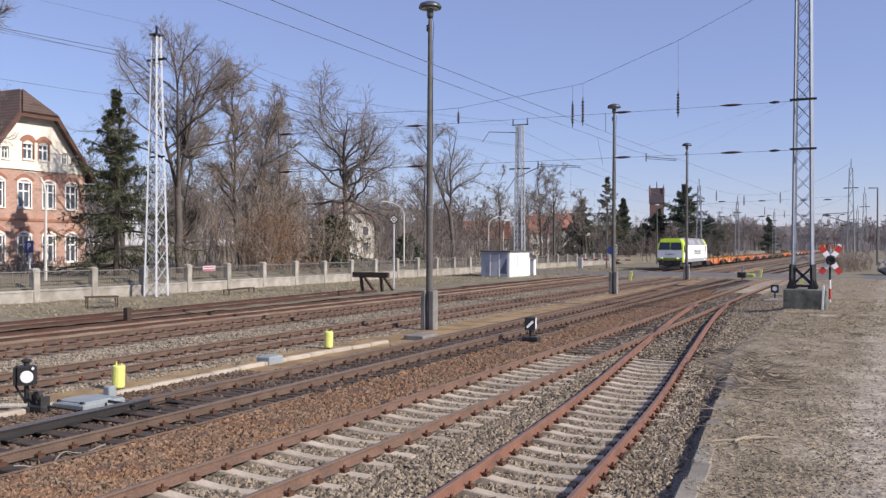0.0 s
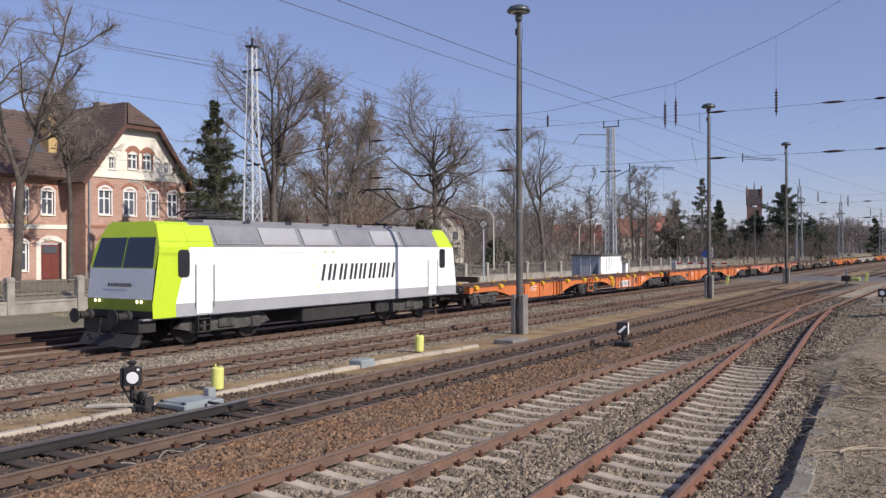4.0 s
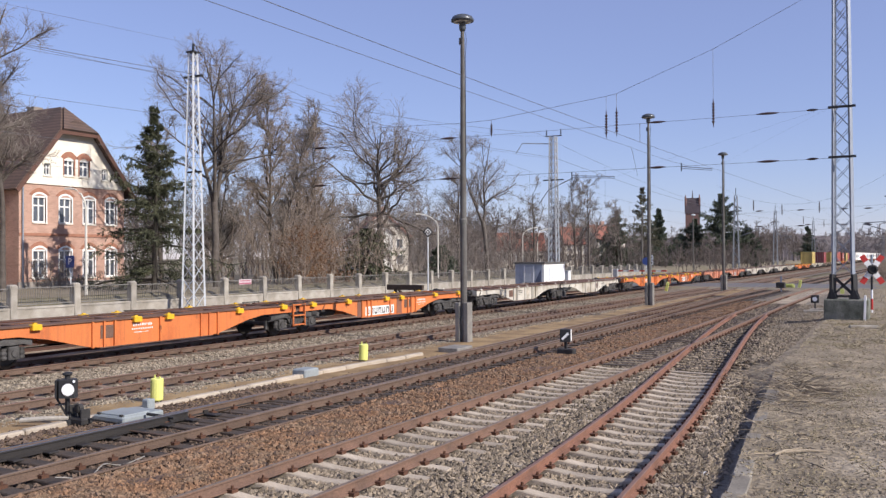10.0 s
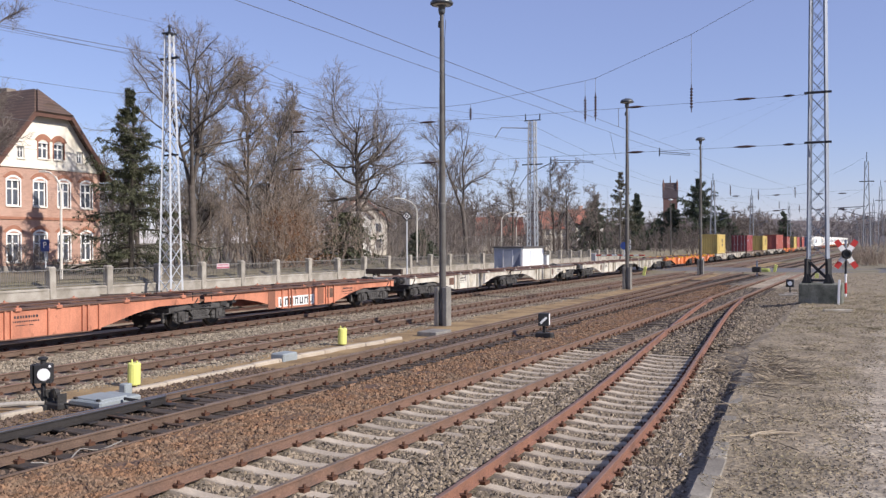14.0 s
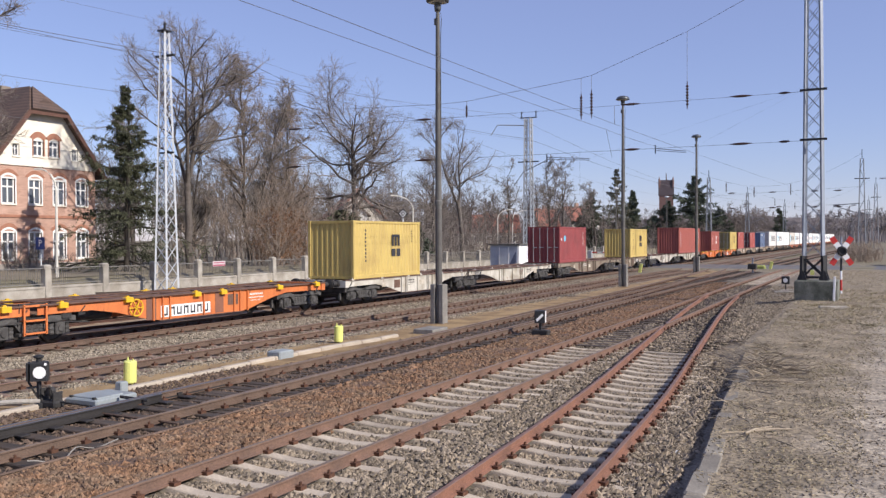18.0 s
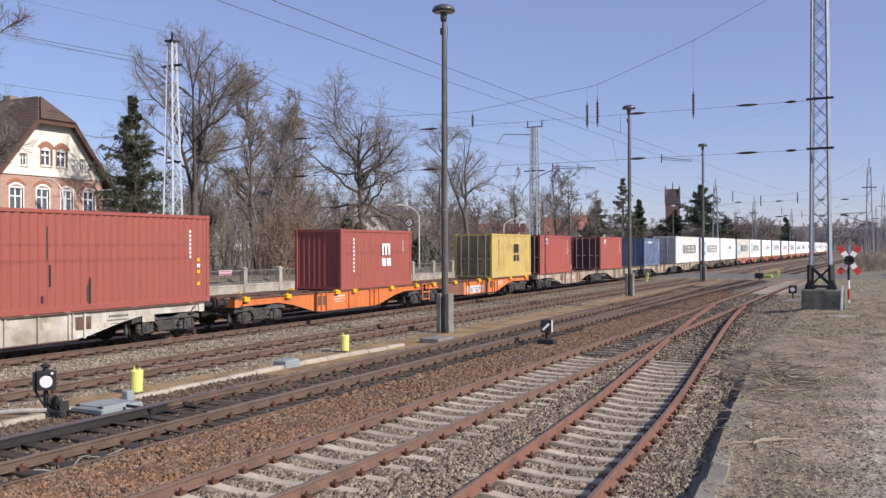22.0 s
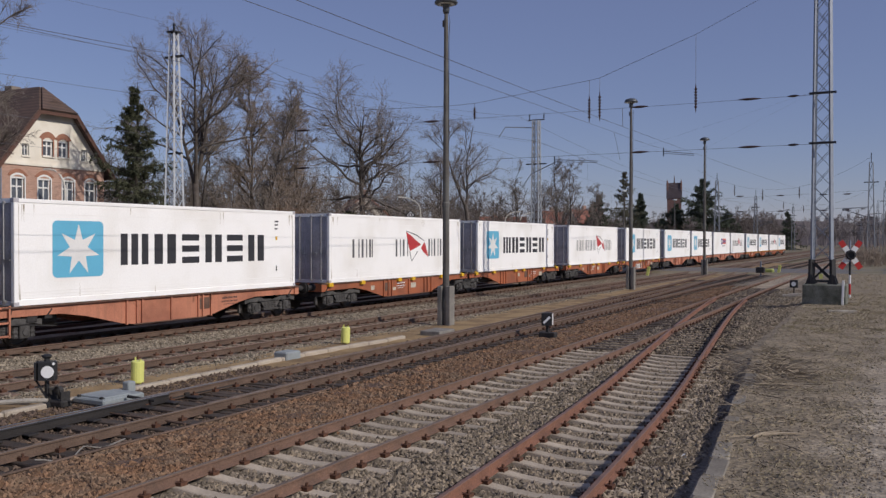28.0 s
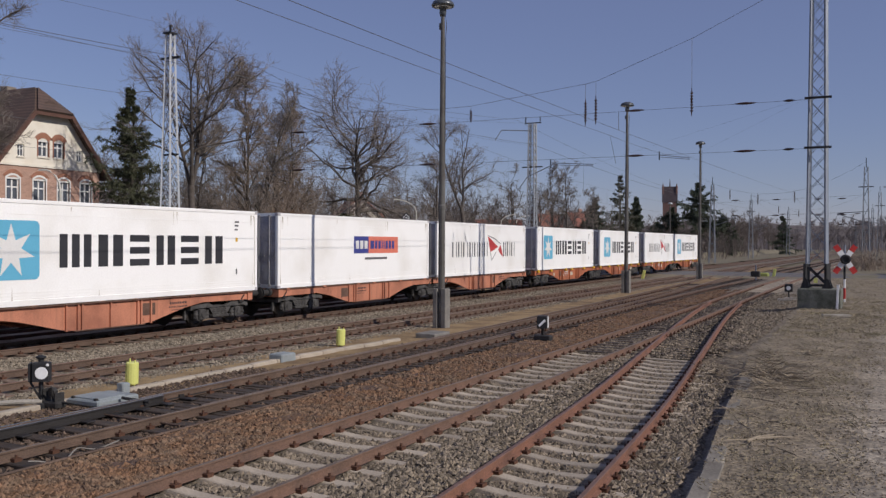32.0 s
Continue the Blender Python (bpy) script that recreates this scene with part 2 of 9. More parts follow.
sheet("ballast_brown", (-10.3, -8.3), -30, 60, -0.17, M_BAL_BROWN, 0.4, 0.04, label="rust-brown ballast between two tracks")
sheet("ballast_siding", (-8.7, kerb_x), -20, 24, -0.215, M_BAL_GREY, 0.3, 0.02, -0.1, label="grey ballast of the loading sidings")
sheet("ballast_siding_far", (-12.5, lambda y: kerb_x(y) + 0.06 if y < 62 else -4.3), 24, 260, -0.222, M_BAL_GREY, 0.7, 0.03, label="grey ballast round the far points")
sheet("field_right", (lambda y: -4.4 if y > 84 else -0.4, 140), 60, 900, -0.05, M_GRASS, 2.0, 0.2, label="dry grass field beside the line")
sheet("street", (-140, -40.3), -30, 420, 0.9, M_DIRT, 3.0, 0.04, label="street and gardens behind the fence")
v, f = [], []
for i in range(40):
    y = 140.0 + i * 7
    v += [(-39.2, y, 0.93), (-38.2 + 0.3 * noise.noise((0, y, 0)), y, 0.5), (-36.6, y, -0.15)]
for i in range(39):
    f += [(i * 3 + j, i * 3 + j + 1, i * 3 + j + 4, i * 3 + j + 3) for j in range(2)]
thing("bank", Shape().add(v, f).mesh("bank", M_GRASS), None, "low grass bank beyond the fence", "ground", "", "structure")


def blend_mat(name, a, b, at, width, slope=0.0):
    """Two surfaces that meet along a ragged line in x (at + slope * y)."""
    m = mat(name, a, 0.95, var=0.5, scale=1.1, fine=11, bump=0.9, second=tuple(c * 0.66 for c in a), dist=0.06)
    n, l = m.node_tree.nodes, m.node_tree.links
    co, sep = n.new("ShaderNodeTexCoord"), n.new("ShaderNodeSeparateXYZ")
    l.new(co.outputs["Object"], sep.inputs[0])
    nz = n.new("ShaderNodeTexNoise")
    nz.inputs["Scale"].default_value, nz.inputs["Detail"].default_value = 0.7, 6
    l.new(co.outputs["Object"], nz.inputs["Vector"])
    ma = n.new("ShaderNodeMath")
    ma.operation, ma.inputs[1].default_value = "MULTIPLY_ADD", -slope
    l.new(sep.outputs["Y"], ma.inputs[0])
    l.new(sep.outputs["X"], ma.inputs[2])
    mb = n.new("ShaderNodeMath")
    mb.operation, mb.inputs[1].default_value = "MULTIPLY_ADD", width * 2
    l.new(nz.outputs["Fac"], mb.inputs[0])
    l.new(ma.outputs[0], mb.inputs[2])
    r = n.new("ShaderNodeMapRange")
    r.inputs["From Min"].default_value, r.inputs["From Max"].default_value = at + width * 0.6, at + width * 1.4
    l.new(mb.outputs[0], r.inputs["Value"])
    mx = n.new("ShaderNodeMix")
    mx.data_type = "RGBA"
    base = n["Principled BSDF"].inputs["Base Color"]
    src = base.links[0].from_socket
    hue = n.new("ShaderNodeMix")
    hue.data_type, hue.blend_type = "RGBA", "MULTIPLY"
    hue.inputs["Factor"].default_value = 1
    hue.inputs["B"].default_value = (b[0] / a[0], b[1] / a[1], b[2] / a[2], 1)
    l.new(src, hue.inputs["A"])
    l.new(src, mx.inputs["A"])
    l.new(hue.outputs["Result"], mx.inputs["B"])
    l.new(r.outputs["Result"], mx.inputs["Factor"])
    l.new(mx.outputs["Result"], base)
    return m


M_YARD = blend_mat("grass_to_gravel", (0.275, 0.222, 0.15), (0.395, 0.335, 0.255), -0.9, 1.2, 0.02)
sheet("loading_yard", (kerb_x, 45), -14, 84, 0.04, M_YARD, 0.45, 0.035, label="trodden dry grass and grey gravel of the loading yard")
sheet("crossing_road", (-60, 30), 86, 99, -0.02, M_ASPHALT, 1.5, 0.008, label="grey asphalt road over the level crossing")


def slope_sheet(name, ys, line, m, label):
    """Ground that falls between two edges; line(y): (x0, z0, x1, z1)."""
    v, f, n = [], [], 5
    for y in ys:
        x0, z0, x1, z1 = line(y)
        for i in range(n + 1):
            q = i / n
            v.append((x0 + (x1 - x0) * q, y, z0 + (z1 - z0) * q * q * (3 - 2 * q) + (0.03 * noise.noise((x0 + q * 3, y * 1.7, 4)) if 0 < i < n else 0)))
    for j in range(len(ys) - 1):
        f += [(j * (n + 1) + i, j * (n + 1) + i + 1, (j + 1) * (n + 1) + i + 1, (j + 1) * (n + 1) + i) for i in range(n)]
    thing(name, Shape().add(v, f).mesh(name, m, smooth=True), None, label, "ground", "", "structure")


slope_sheet("garden_edge", [-30.0 + 2.0 * i for i in range(226)], lambda y: (-40.6, 0.91, -38.93, 0.36), M_GRASS, "leaf-strewn earth edge behind the fence")
slope_sheet("verge_slope", [15.0 + 0.5 * i for i in range(97)], lambda y: (kerb_x(y) + 0.25 + 0.05 * (y < 21), 0.05 - 0.05 * (y < 21), kerb_x(y) - min(1.3, 0.02 + 0.03 * (y - 15) ** 1.7), -0.235), M_YARD, "worn slope from the yard down to the ballast")
v, f = [], []
for i in range(60):
    x = -60 + i * 1.0
    v += [(x, 83.6 + 0.5 * noise.noise((x * 0.7, 0, 0)), -0.24), (x, 86.1, -0.005)]
f = [(i * 2, i * 2 + 2, i * 2 + 3, i * 2 + 1) for i in range(59)]
thing("road_shoulder", Shape().add(v, f).mesh("road_shoulder", M_DIRT, smooth=True), None, "dirt shoulder of the crossing road", "ground", "", "structure")

# ---- tracks ----
M_RUST = mat("rusty_rail", (0.225, 0.108, 0.07), 0.8, 0.0, var=0.3, scale=2, fine=40, bump=0.25, second=(0.155, 0.08, 0.055))
M_RAILTOP = mat("worn_rail_head", (0.22, 0.13, 0.095), 0.6, 0.15, var=0.2, scale=3, fine=60, bump=0.05)
M_RAILBROWN = mat("brown_rail", (0.19, 0.112, 0.078), 0.75, 0.0, var=0.3, scale=2, fine=40, bump=0.2, second=(0.135, 0.085, 0.062))
M_DARKTOP = mat("dull_rail_head", (0.20, 0.145, 0.105), 0.55, 0.2, var=0.2, scale=3, fine=60, bump=0.05)
M_RAILDARK = mat("dark_rail", (0.15, 0.10, 0.072), 0.65, 0.1, var=0.3, scale=2, fine=40, bump=0.2)
M_SLEEPER = mat("concrete_sleeper", (0.42, 0.355, 0.272), 0.9, var=0.2, scale=4, fine=40, bump=0.3, second=(0.36, 0.30, 0.23), each=0.2)
M_SLEEPRUST = mat("rust_stained_sleeper", (0.21, 0.15, 0.11), 0.9, var=0.3, scale=4, fine=40, bump=0.3, second=(0.15, 0.10, 0.075), each=0.15)
M_WOOD = mat("tarred_wood_sleeper", (0.078, 0.056, 0.041), 0.85, var=0.35, scale=5, fine=40, bump=0.4, second=(0.05, 0.04, 0.033), each=0.2)
M_BLADE_IRON = mat("oily_blade_steel", (0.05, 0.045, 0.042), 0.5, 0.3, var=0.2, scale=2, fine=40, bump=0.1)
M_BLADETOP = mat("polished_blade_top", (0.15, 0.155, 0.17), 0.4, 0.6, var=0.15, scale=3, fine=60, bump=0.03)
M_ORANGERAIL = mat("orange_rust_rail", (0.085, 0.042, 0.03), 0.85, var=0.3, scale=2, fine=40, bump=0.2, second=(0.06, 0.032, 0.024))
M_CLIP = mat("rusty_clip", (0.13, 0.06, 0.035), 0.8, 0.1, var=0.3, scale=6, fine=50, bump=0.3)
GAUGE = 1.507
RAIL = [(-0.062, -0.15), (0.062, -0.15), (0.062, -0.135), (0.012, -0.115), (0.012, -0.04), (0.034, -0.028), (0.034, -0.006), (0.026, 0.0),
        (-0.026, 0.0), (-0.034, -0.006), (-0.034, -0.028), (-0.012, -0.04), (-0.012, -0.115), (-0.062, -0.135)]


def curve_of(pts):
    """A smooth x over y through points, straight on beyond the ends."""
    ys, xs = [p[0] for p in pts], [p[1] for p in pts]
    sl = [(xs[min(i + 1, len(xs) - 1)] - xs[max(i - 1, 0)]) / (ys[min(i + 1, len(xs) - 1)] - ys[max(i - 1, 0)]) for i in range(len(xs))]

    def f(y):
        if y <= ys[0]:
            return xs[0] + sl[0] * (y - ys[0])
        if y >= ys[-1]:
            return xs[-1] + sl[-1] * (y - ys[-1])
        i = next(k for k in range(len(ys) - 1) if y <= ys[k + 1])
        h = ys[i + 1] - ys[i]
        t = (y - ys[i]) / h
        return ((2 * t ** 3 - 3 * t * t + 1) * xs[i] + (t ** 3 - 2 * t * t + t) * h * sl[i] + (3 * t * t - 2 * t ** 3) * xs[i + 1] + (t ** 3 - t * t) * h * sl[i + 1])
    return f


def rail_shape(fx, off, y0, y1, z=0.0, step=1.5):
    n = max(2, int((y1 - y0) / step))
    if (fx(y0) + fx(y1)) / 2 - fx((y0 + y1) / 2) == 0:
        n = max(2, int((y1 - y0) / 40))
    s, v, k = Shape(), [], len(RAIL)
    for i in range(n + 1):
        y = y0 + (y1 - y0) * i / n
        d = (fx(y + 0.05) - fx(y - 0.05)) / 0.1
        c = 1 / math.hypot(1, d)
        for px, pz in RAIL:
            v.append((fx(y) + (off + px) * c, y - (off + px) * d * c, pz + z))
    s.v = v
    for i in range(n):
        for j in range(k):
            s.f.append((i * k + j, i * k + (j + 1) % k, (i + 1) * k + (j + 1) % k, (i + 1) * k + j))
            s.m.append(1 if 6 <= j <= 8 else 0)
    s.f += [tuple(range(k)), tuple(range(n * k, n * k + k))]
    s.m += [0, 0]
    return s


def sleeper_mesh(name, m, half=1.28, wood=False):
    s = Shape()
    if wood:
        s.cbox(-half, half, -0.13, 0.13, -0.32, -0.155, 0.015)
    else:
        prof = [(-half, -0.165), (-0.95, -0.16), (-0.62, -0.15), (-0.35, -0.178), (0.0, -0.192), (0.35, -0.178), (0.62, -0.15), (0.95, -0.16), (half, -0.165)]
        v, f = [], []
        for x, z in prof:
            v += [(x, -0.15, -0.34), (x, -0.1, z - 0.012), (x, -0.085, z), (x, 0.085, z), (x, 0.1, z - 0.012), (x, 0.15, -0.34)]
        for i in range(len(prof) - 1):
            f += [(i * 6 + j, i * 6 + j + 1, (i + 1) * 6 + j + 1, (i + 1) * 6 + j) for j in range(5)]
        f += [tuple(range(6)), tuple(range(len(v) - 6, len(v)))]
        s.add(v, f)
    for side in (-1, 1):
        for d in (-0.1, 0.1):
            x = side * GAUGE / 2 + d
            s.box(x - 0.045, x + 0.045, -0.06, 0.06, -0.165, -0.105, 1)
            s.lathe([(0.02, -0.105), (0.02, -0.06)], 5, (x, 0, 0), k=1)
    return s.mesh(name, m, M_CLIP)


SLEEPERS = {"concrete": sleeper_mesh("sleeper", M_SLEEPER), "rust": sleeper_mesh("sleeper", M_SLEEPRUST), "wood": sleeper_mesh("sleeper", M_WOOD, wood=True)}


def track(label, pts, y0, y1, kind, z=0.0, near=(0, 70), rail=None, top=None, sleepers=True, step=0.62, kinds=()):
    """Two rails and their sleepers along a line of (y, x). kinds: stretches (from, to, kind) with other sleepers."""
    fx = curve_of(pts)
    t = thing("railway_track", None, pose(0, 0, z), label, "railway track", "tracks of the yard", "structure")
    for off in (-GAUGE / 2, GAUGE / 2):
        part("rail", rail_shape(fx, off, y0, y1), (rail or M_RUST, top or M_RAILTOP), t)
    rest, y, rnd = {}, y0 + 0.3, random.Random(len(label))
    while sleepers and y < min(y1, 260):
        k = next((c for a, b, c in kinds if a <= y < b), kind)
        a = -math.atan((fx(y + 0.1) - fx(y - 0.1)) / 0.2)
        m = Matrix.Translation((fx(y), y + rnd.uniform(-0.02, 0.02), rnd.uniform(-0.012, 0.004))) @ Matrix.Rotation(-a + rnd.uniform(-0.008, 0.008), 4, "Z")
        if near[0] <= y < near[1]:
            part("sleeper", SLEEPERS[k], None, t, m=m)
        elif y > near[1] or y > -8:
            s = rest.setdefault(k, Shape())
            s.add([m @ Vector(p) for p in ((-1.28, -0.12, -0.17), (1.28, -0.12, -0.17), (1.28, 0.12, -0.17), (-1.28, 0.12, -0.17), (-1.28, -0.14, -0.3), (1.28, -0.14, -0.3))],
                  [(0, 1, 2, 3), (4, 5, 1, 0)])
        y += step
    for k, s in rest.items():
        tagged(part("far_sleepers", s, {"concrete": M_SLEEPER, "rust": M_SLEEPRUST, "wood": M_WOOD}[k], t), kind="stuff")
    return fx


T_X = -21.98
P_A = [(-20, -7.2), (10, -7.33), (25, -7.43), (40, -7.6), (60, -7.85), (90, -7.85), (130, -7.2), (260, -4.5)]
P_B = [(-20, -2.5), (0, -3.3), (9.6, -3.93), (16.5, -4.47), (23.8, -5.28), (33.4, -6.36), (40, -7.03), (47, -7.6)]
P_D = [(-30, -11.72), (20, -11.72), (60, -11.75), (110, -11.3), (260, -9)]
P_D2 = [(12, -11.78), (25, -11.9), (42, -12.38), (56, -12.82), (75, -13.7), (95, -14.9), (118, -16.3), (132, -16.9)]
track("main line track with rust-stained concrete sleepers", [(-60, T_X), (900, T_X)], -60, 900, "rust", rail=M_RAILDARK)
track("second line track with rust-stained concrete sleepers", [(-60, -16.95), (900, -16.95)], -60, 900, "rust", rail=M_RAILDARK)
track("points track with dark oily rails on tarred wooden sleepers", P_D, -30, 260, "wood", rail=M_RAILDARK, top=M_DARKTOP)
track("diverging track with dark rails", P_D2, 12, 132, "wood", rail=M_RAILDARK, top=M_DARKTOP, near=(40, 70))
extra = thing("switch_blades", None, None, "dark oily switch blades and point rods beside the points track", "railway track", "", "structure")
for x in (-12.31,):
    part("blade", rail_shape(curve_of([(-12, x + 0.1), (0, x + 0.03), (9.5, x), (12.4, x - 0.06)]), 0.0, -12, 12.4, 0.004), (M_BLADE_IRON, M_BLADETOP), extra)
part("stock_rail", rail_shape(curve_of([(-12, -12.475), (14.5, -12.475)]), 0.0, -12, 14.5, 0.003), (M_BLADE_IRON, M_BLADETOP), extra)
CHAIR = Shape().cbox(-0.2, 0.22, -0.09, 0.09, -0.152, -0.128, 0.008).box(-0.19, -0.12, -0.06, 0.06, -0.13, -0.07).mesh("slide_chair", M_BLADE_IRON)
for i in range(24):
    part("slide_chair", CHAIR, None, extra, m=pose(-12.3, -1.3 + 0.62 * i, 0))
part("point_rod", Shape().tube([(-10.33, -8, -0.13), (-10.33, 11.5, -0.13), (-10.42, 15, -0.14)], 0.02, 6), M_RAILDARK, extra)
part("point_rod", Shape().tube([(-13.3, 11.0, -0.12), (-10.5, 10.9, -0.12)], 0.022, 6), M_RAILDARK, extra)
part("cable_loop", Shape().tube([(-10.45 + 0.12 * math.sin(i * 0.5), 8.0 + 0.12 * i, -0.12 + 0.05 * math.cos(i * 0.9)) for i in range(14)], 0.01, 5), mat("pale_cable", (0.26, 0.24, 0.21), 0.6, var=0.1, bump=0.0), extra)
track("siding track with brown rails on pale concrete sleepers", P_A, -20, 260, "concrete", near=(2, 70), kinds=((24, 60, "wood"),), rail=M_RAILBROWN, top=M_DARKTOP)
track("curved siding track with rusty rails on pale concrete sleepers", P_B, -20, 47, "concrete", near=(2, 23.5), kinds=((24, 60, "wood"),))
track("disused siding with sunken rusty rails", [(-40, -25.15), (140, -25.15)], -40, 140, "rust", z=-0.02, sleepers=False, rail=M_ORANGERAIL, top=M_ORANGERAIL)
track("disused siding with rusty rails in the grass", [(-40, -27.2), (22, -27.9), (48, -29.3)], -40, 48, "rust", z=0.07, sleepers=False, rail=M_ORANGERAIL, top=M_ORANGERAIL)

# the stone edge of the loading road
s = Shape()
y = 1.0
kerb = thing("kerb", None, None, "worn concrete kerb edge of the loading road", "kerb", "", "structure")
KERB = Shape().cbox(-0.02, 0.24, 0.012, 0.98, -0.4, 0.062, 0.03).mesh("kerb_stone", mat("dirty_kerb_concrete", (0.25, 0.225, 0.185), 0.9, var=0.2, scale=1.6, fine=30, bump=0.3, second=(0.16, 0.14, 0.112), each=0.12))
rk = random.Random(3)
for i in range(-14, 20):
    y = 1.0 + i
    a = math.atan(0.09)
    part("kerb_stone", KERB, None, kerb, m=Matrix.Translation((kerb_x(y) + rk.uniform(-0.025, 0.025), y, rk.uniform(-0.025, 0.012) - 0.001 * i)) @ Matrix.Rotation(a + rk.uniform(-0.02, 0.02), 4, "Z") @ Matrix.Rotation(rk.uniform(-0.05, 0.05), 4, "Y"))

# ---- the freight train ----
SPEED = 22.1
MOVING = []          # things and the place of their front along the track at the start
PAINT = {
    "orange": mat("orange_wagon_paint", (0.62, 0.185, 0.055), 0.55, var=0.12, scale=0.9, fine=25, bump=0.05, second=(0.40, 0.10, 0.035), patch=0.62, each=0.08),
    "salmon": mat("faded_orange_paint", (0.52, 0.21, 0.125), 0.65, var=0.14, scale=0.9, fine=25, bump=0.05, second=(0.30, 0.115, 0.07), patch=0.55, each=0.1),
    "brown": mat("weathered_orange_paint", (0.40, 0.125, 0.055), 0.65, var=0.15, scale=0.8, fine=25, bump=0.05, second=(0.22, 0.08, 0.045), patch=0.55, each=0.1),
    "white": mat("dirty_white_paint", (0.56, 0.53, 0.46), 0.65, var=0.12, scale=1.0, fine=25, bump=0.05, second=(0.28, 0.24, 0.18), patch=0.53, each=0.1),
    "grey": mat("grimy_grey_paint", (0.40, 0.335, 0.255), 0.7, var=0.15, scale=1.2, fine=25, bump=0.05, second=(0.24, 0.175, 0.12), patch=0.52, each=0.15),
    "dusty": mat("dusty_brown_grey_paint", (0.27, 0.225, 0.172), 0.7, var=0.15, scale=1.2, fine=25, bump=0.05, second=(0.16, 0.12, 0.085), patch=0.52, each=0.1),
    "dark": mat("brown_grime_paint", (0.17, 0.13, 0.095), 0.75, var=0.2, scale=1.2, fine=25, bump=0.05, second=(0.10, 0.075, 0.055), patch=0.5, each=0.15),
}
for key, run, scab, much, rare in (("orange", (0.30, 0.10, 0.045), (0.13, 0.055, 0.03), 0.5, 0.63), ("salmon", (0.28, 0.13, 0.08), (0.14, 0.06, 0.035), 0.5, 0.62),
                                   ("brown", (0.18, 0.07, 0.04), (0.42, 0.14, 0.05), 0.5, 0.6), ("white", (0.30, 0.24, 0.17), (0.20, 0.09, 0.045), 0.5, 0.62),
                                   ("grey", (0.22, 0.15, 0.095), (0.19, 0.085, 0.04), 0.55, 0.58), ("dusty", (0.15, 0.105, 0.07), (0.17, 0.08, 0.04), 0.5, 0.58), ("dark", (0.09, 0.065, 0.05), (0.13, 0.065, 0.035), 0.5, 0.58)):
    weather(PAINT[key], run, scab, much, rare)
M_BROWNPAINT = mat("brown_primer", (0.17, 0.085, 0.06), 0.7, var=0.2, scale=1.2, fine=25, bump=0.05, second=(0.24, 0.10, 0.06))
M_IRON = mat("grimy_black_iron", (0.045, 0.042, 0.04), 0.7, 0.2, var=0.3, scale=4, fine=30, bump=0.2)
M_BOGIE = mat("dusty_bogie_iron", (0.085, 0.08, 0.075), 0.8, 0.0, var=0.35, scale=4, fine=30, bump=0.2, second=(0.04, 0.037, 0.034))
M_WHEEL = mat("steel_wheel", (0.06, 0.052, 0.047), 0.5, 0.6, var=0.2, scale=5, fine=30, bump=0.1)
M_DECK = mat("rusty_wagon_deck", (0.15, 0.085, 0.06), 0.8, var=0.3, scale=3, fine=30, bump=0.2)
M_YELLOW = mat("yellow_bracket_paint", (0.70, 0.42, 0.02), 0.55, var=0.12, scale=3, fine=30, bump=0.05)
M_PATCH = mat("chalky_patch_paint", (0.52, 0.47, 0.38), 0.8, var=0.2, scale=4, fine=30, bump=0.05, second=(0.36, 0.31, 0.24))
M_INK = mat("dark_lettering", (0.035, 0.035, 0.04), 0.6, var=0.1, bump=0.0)
M_PLATE = mat("white_board", (0.75, 0.74, 0.71), 0.6, var=0.06, bump=0.0)


def wheel_shape():
    return Shape().lathe([(0.44, -0.07), (0.46, -0.045), (0.43, -0.04), (0.42, 0.04), (0.36, 0.065), (0.34, 0.03), (0.16, 0.02), (0.12, 0.075), (0.05, 0.08)], 20, axis="x")


def pair(wheel, half, axle):
    """Two wheels on their axle, round the axle's middle."""
    s = Shape()
    for e in (-1, 1):
        s.add([(e * (x + half), e * y, z) for x, y, z in wheel.v], wheel.f)
    return s.tube([(-half, 0, 0), (half, 0, 0)], axle, 8)


ROLLING = []         # wheelsets: part, place along the track at the start, radius, its y and z
WHEELSET = pair(wheel_shape(), 0.72, 0.08).mesh("wheelset", M_WHEEL)


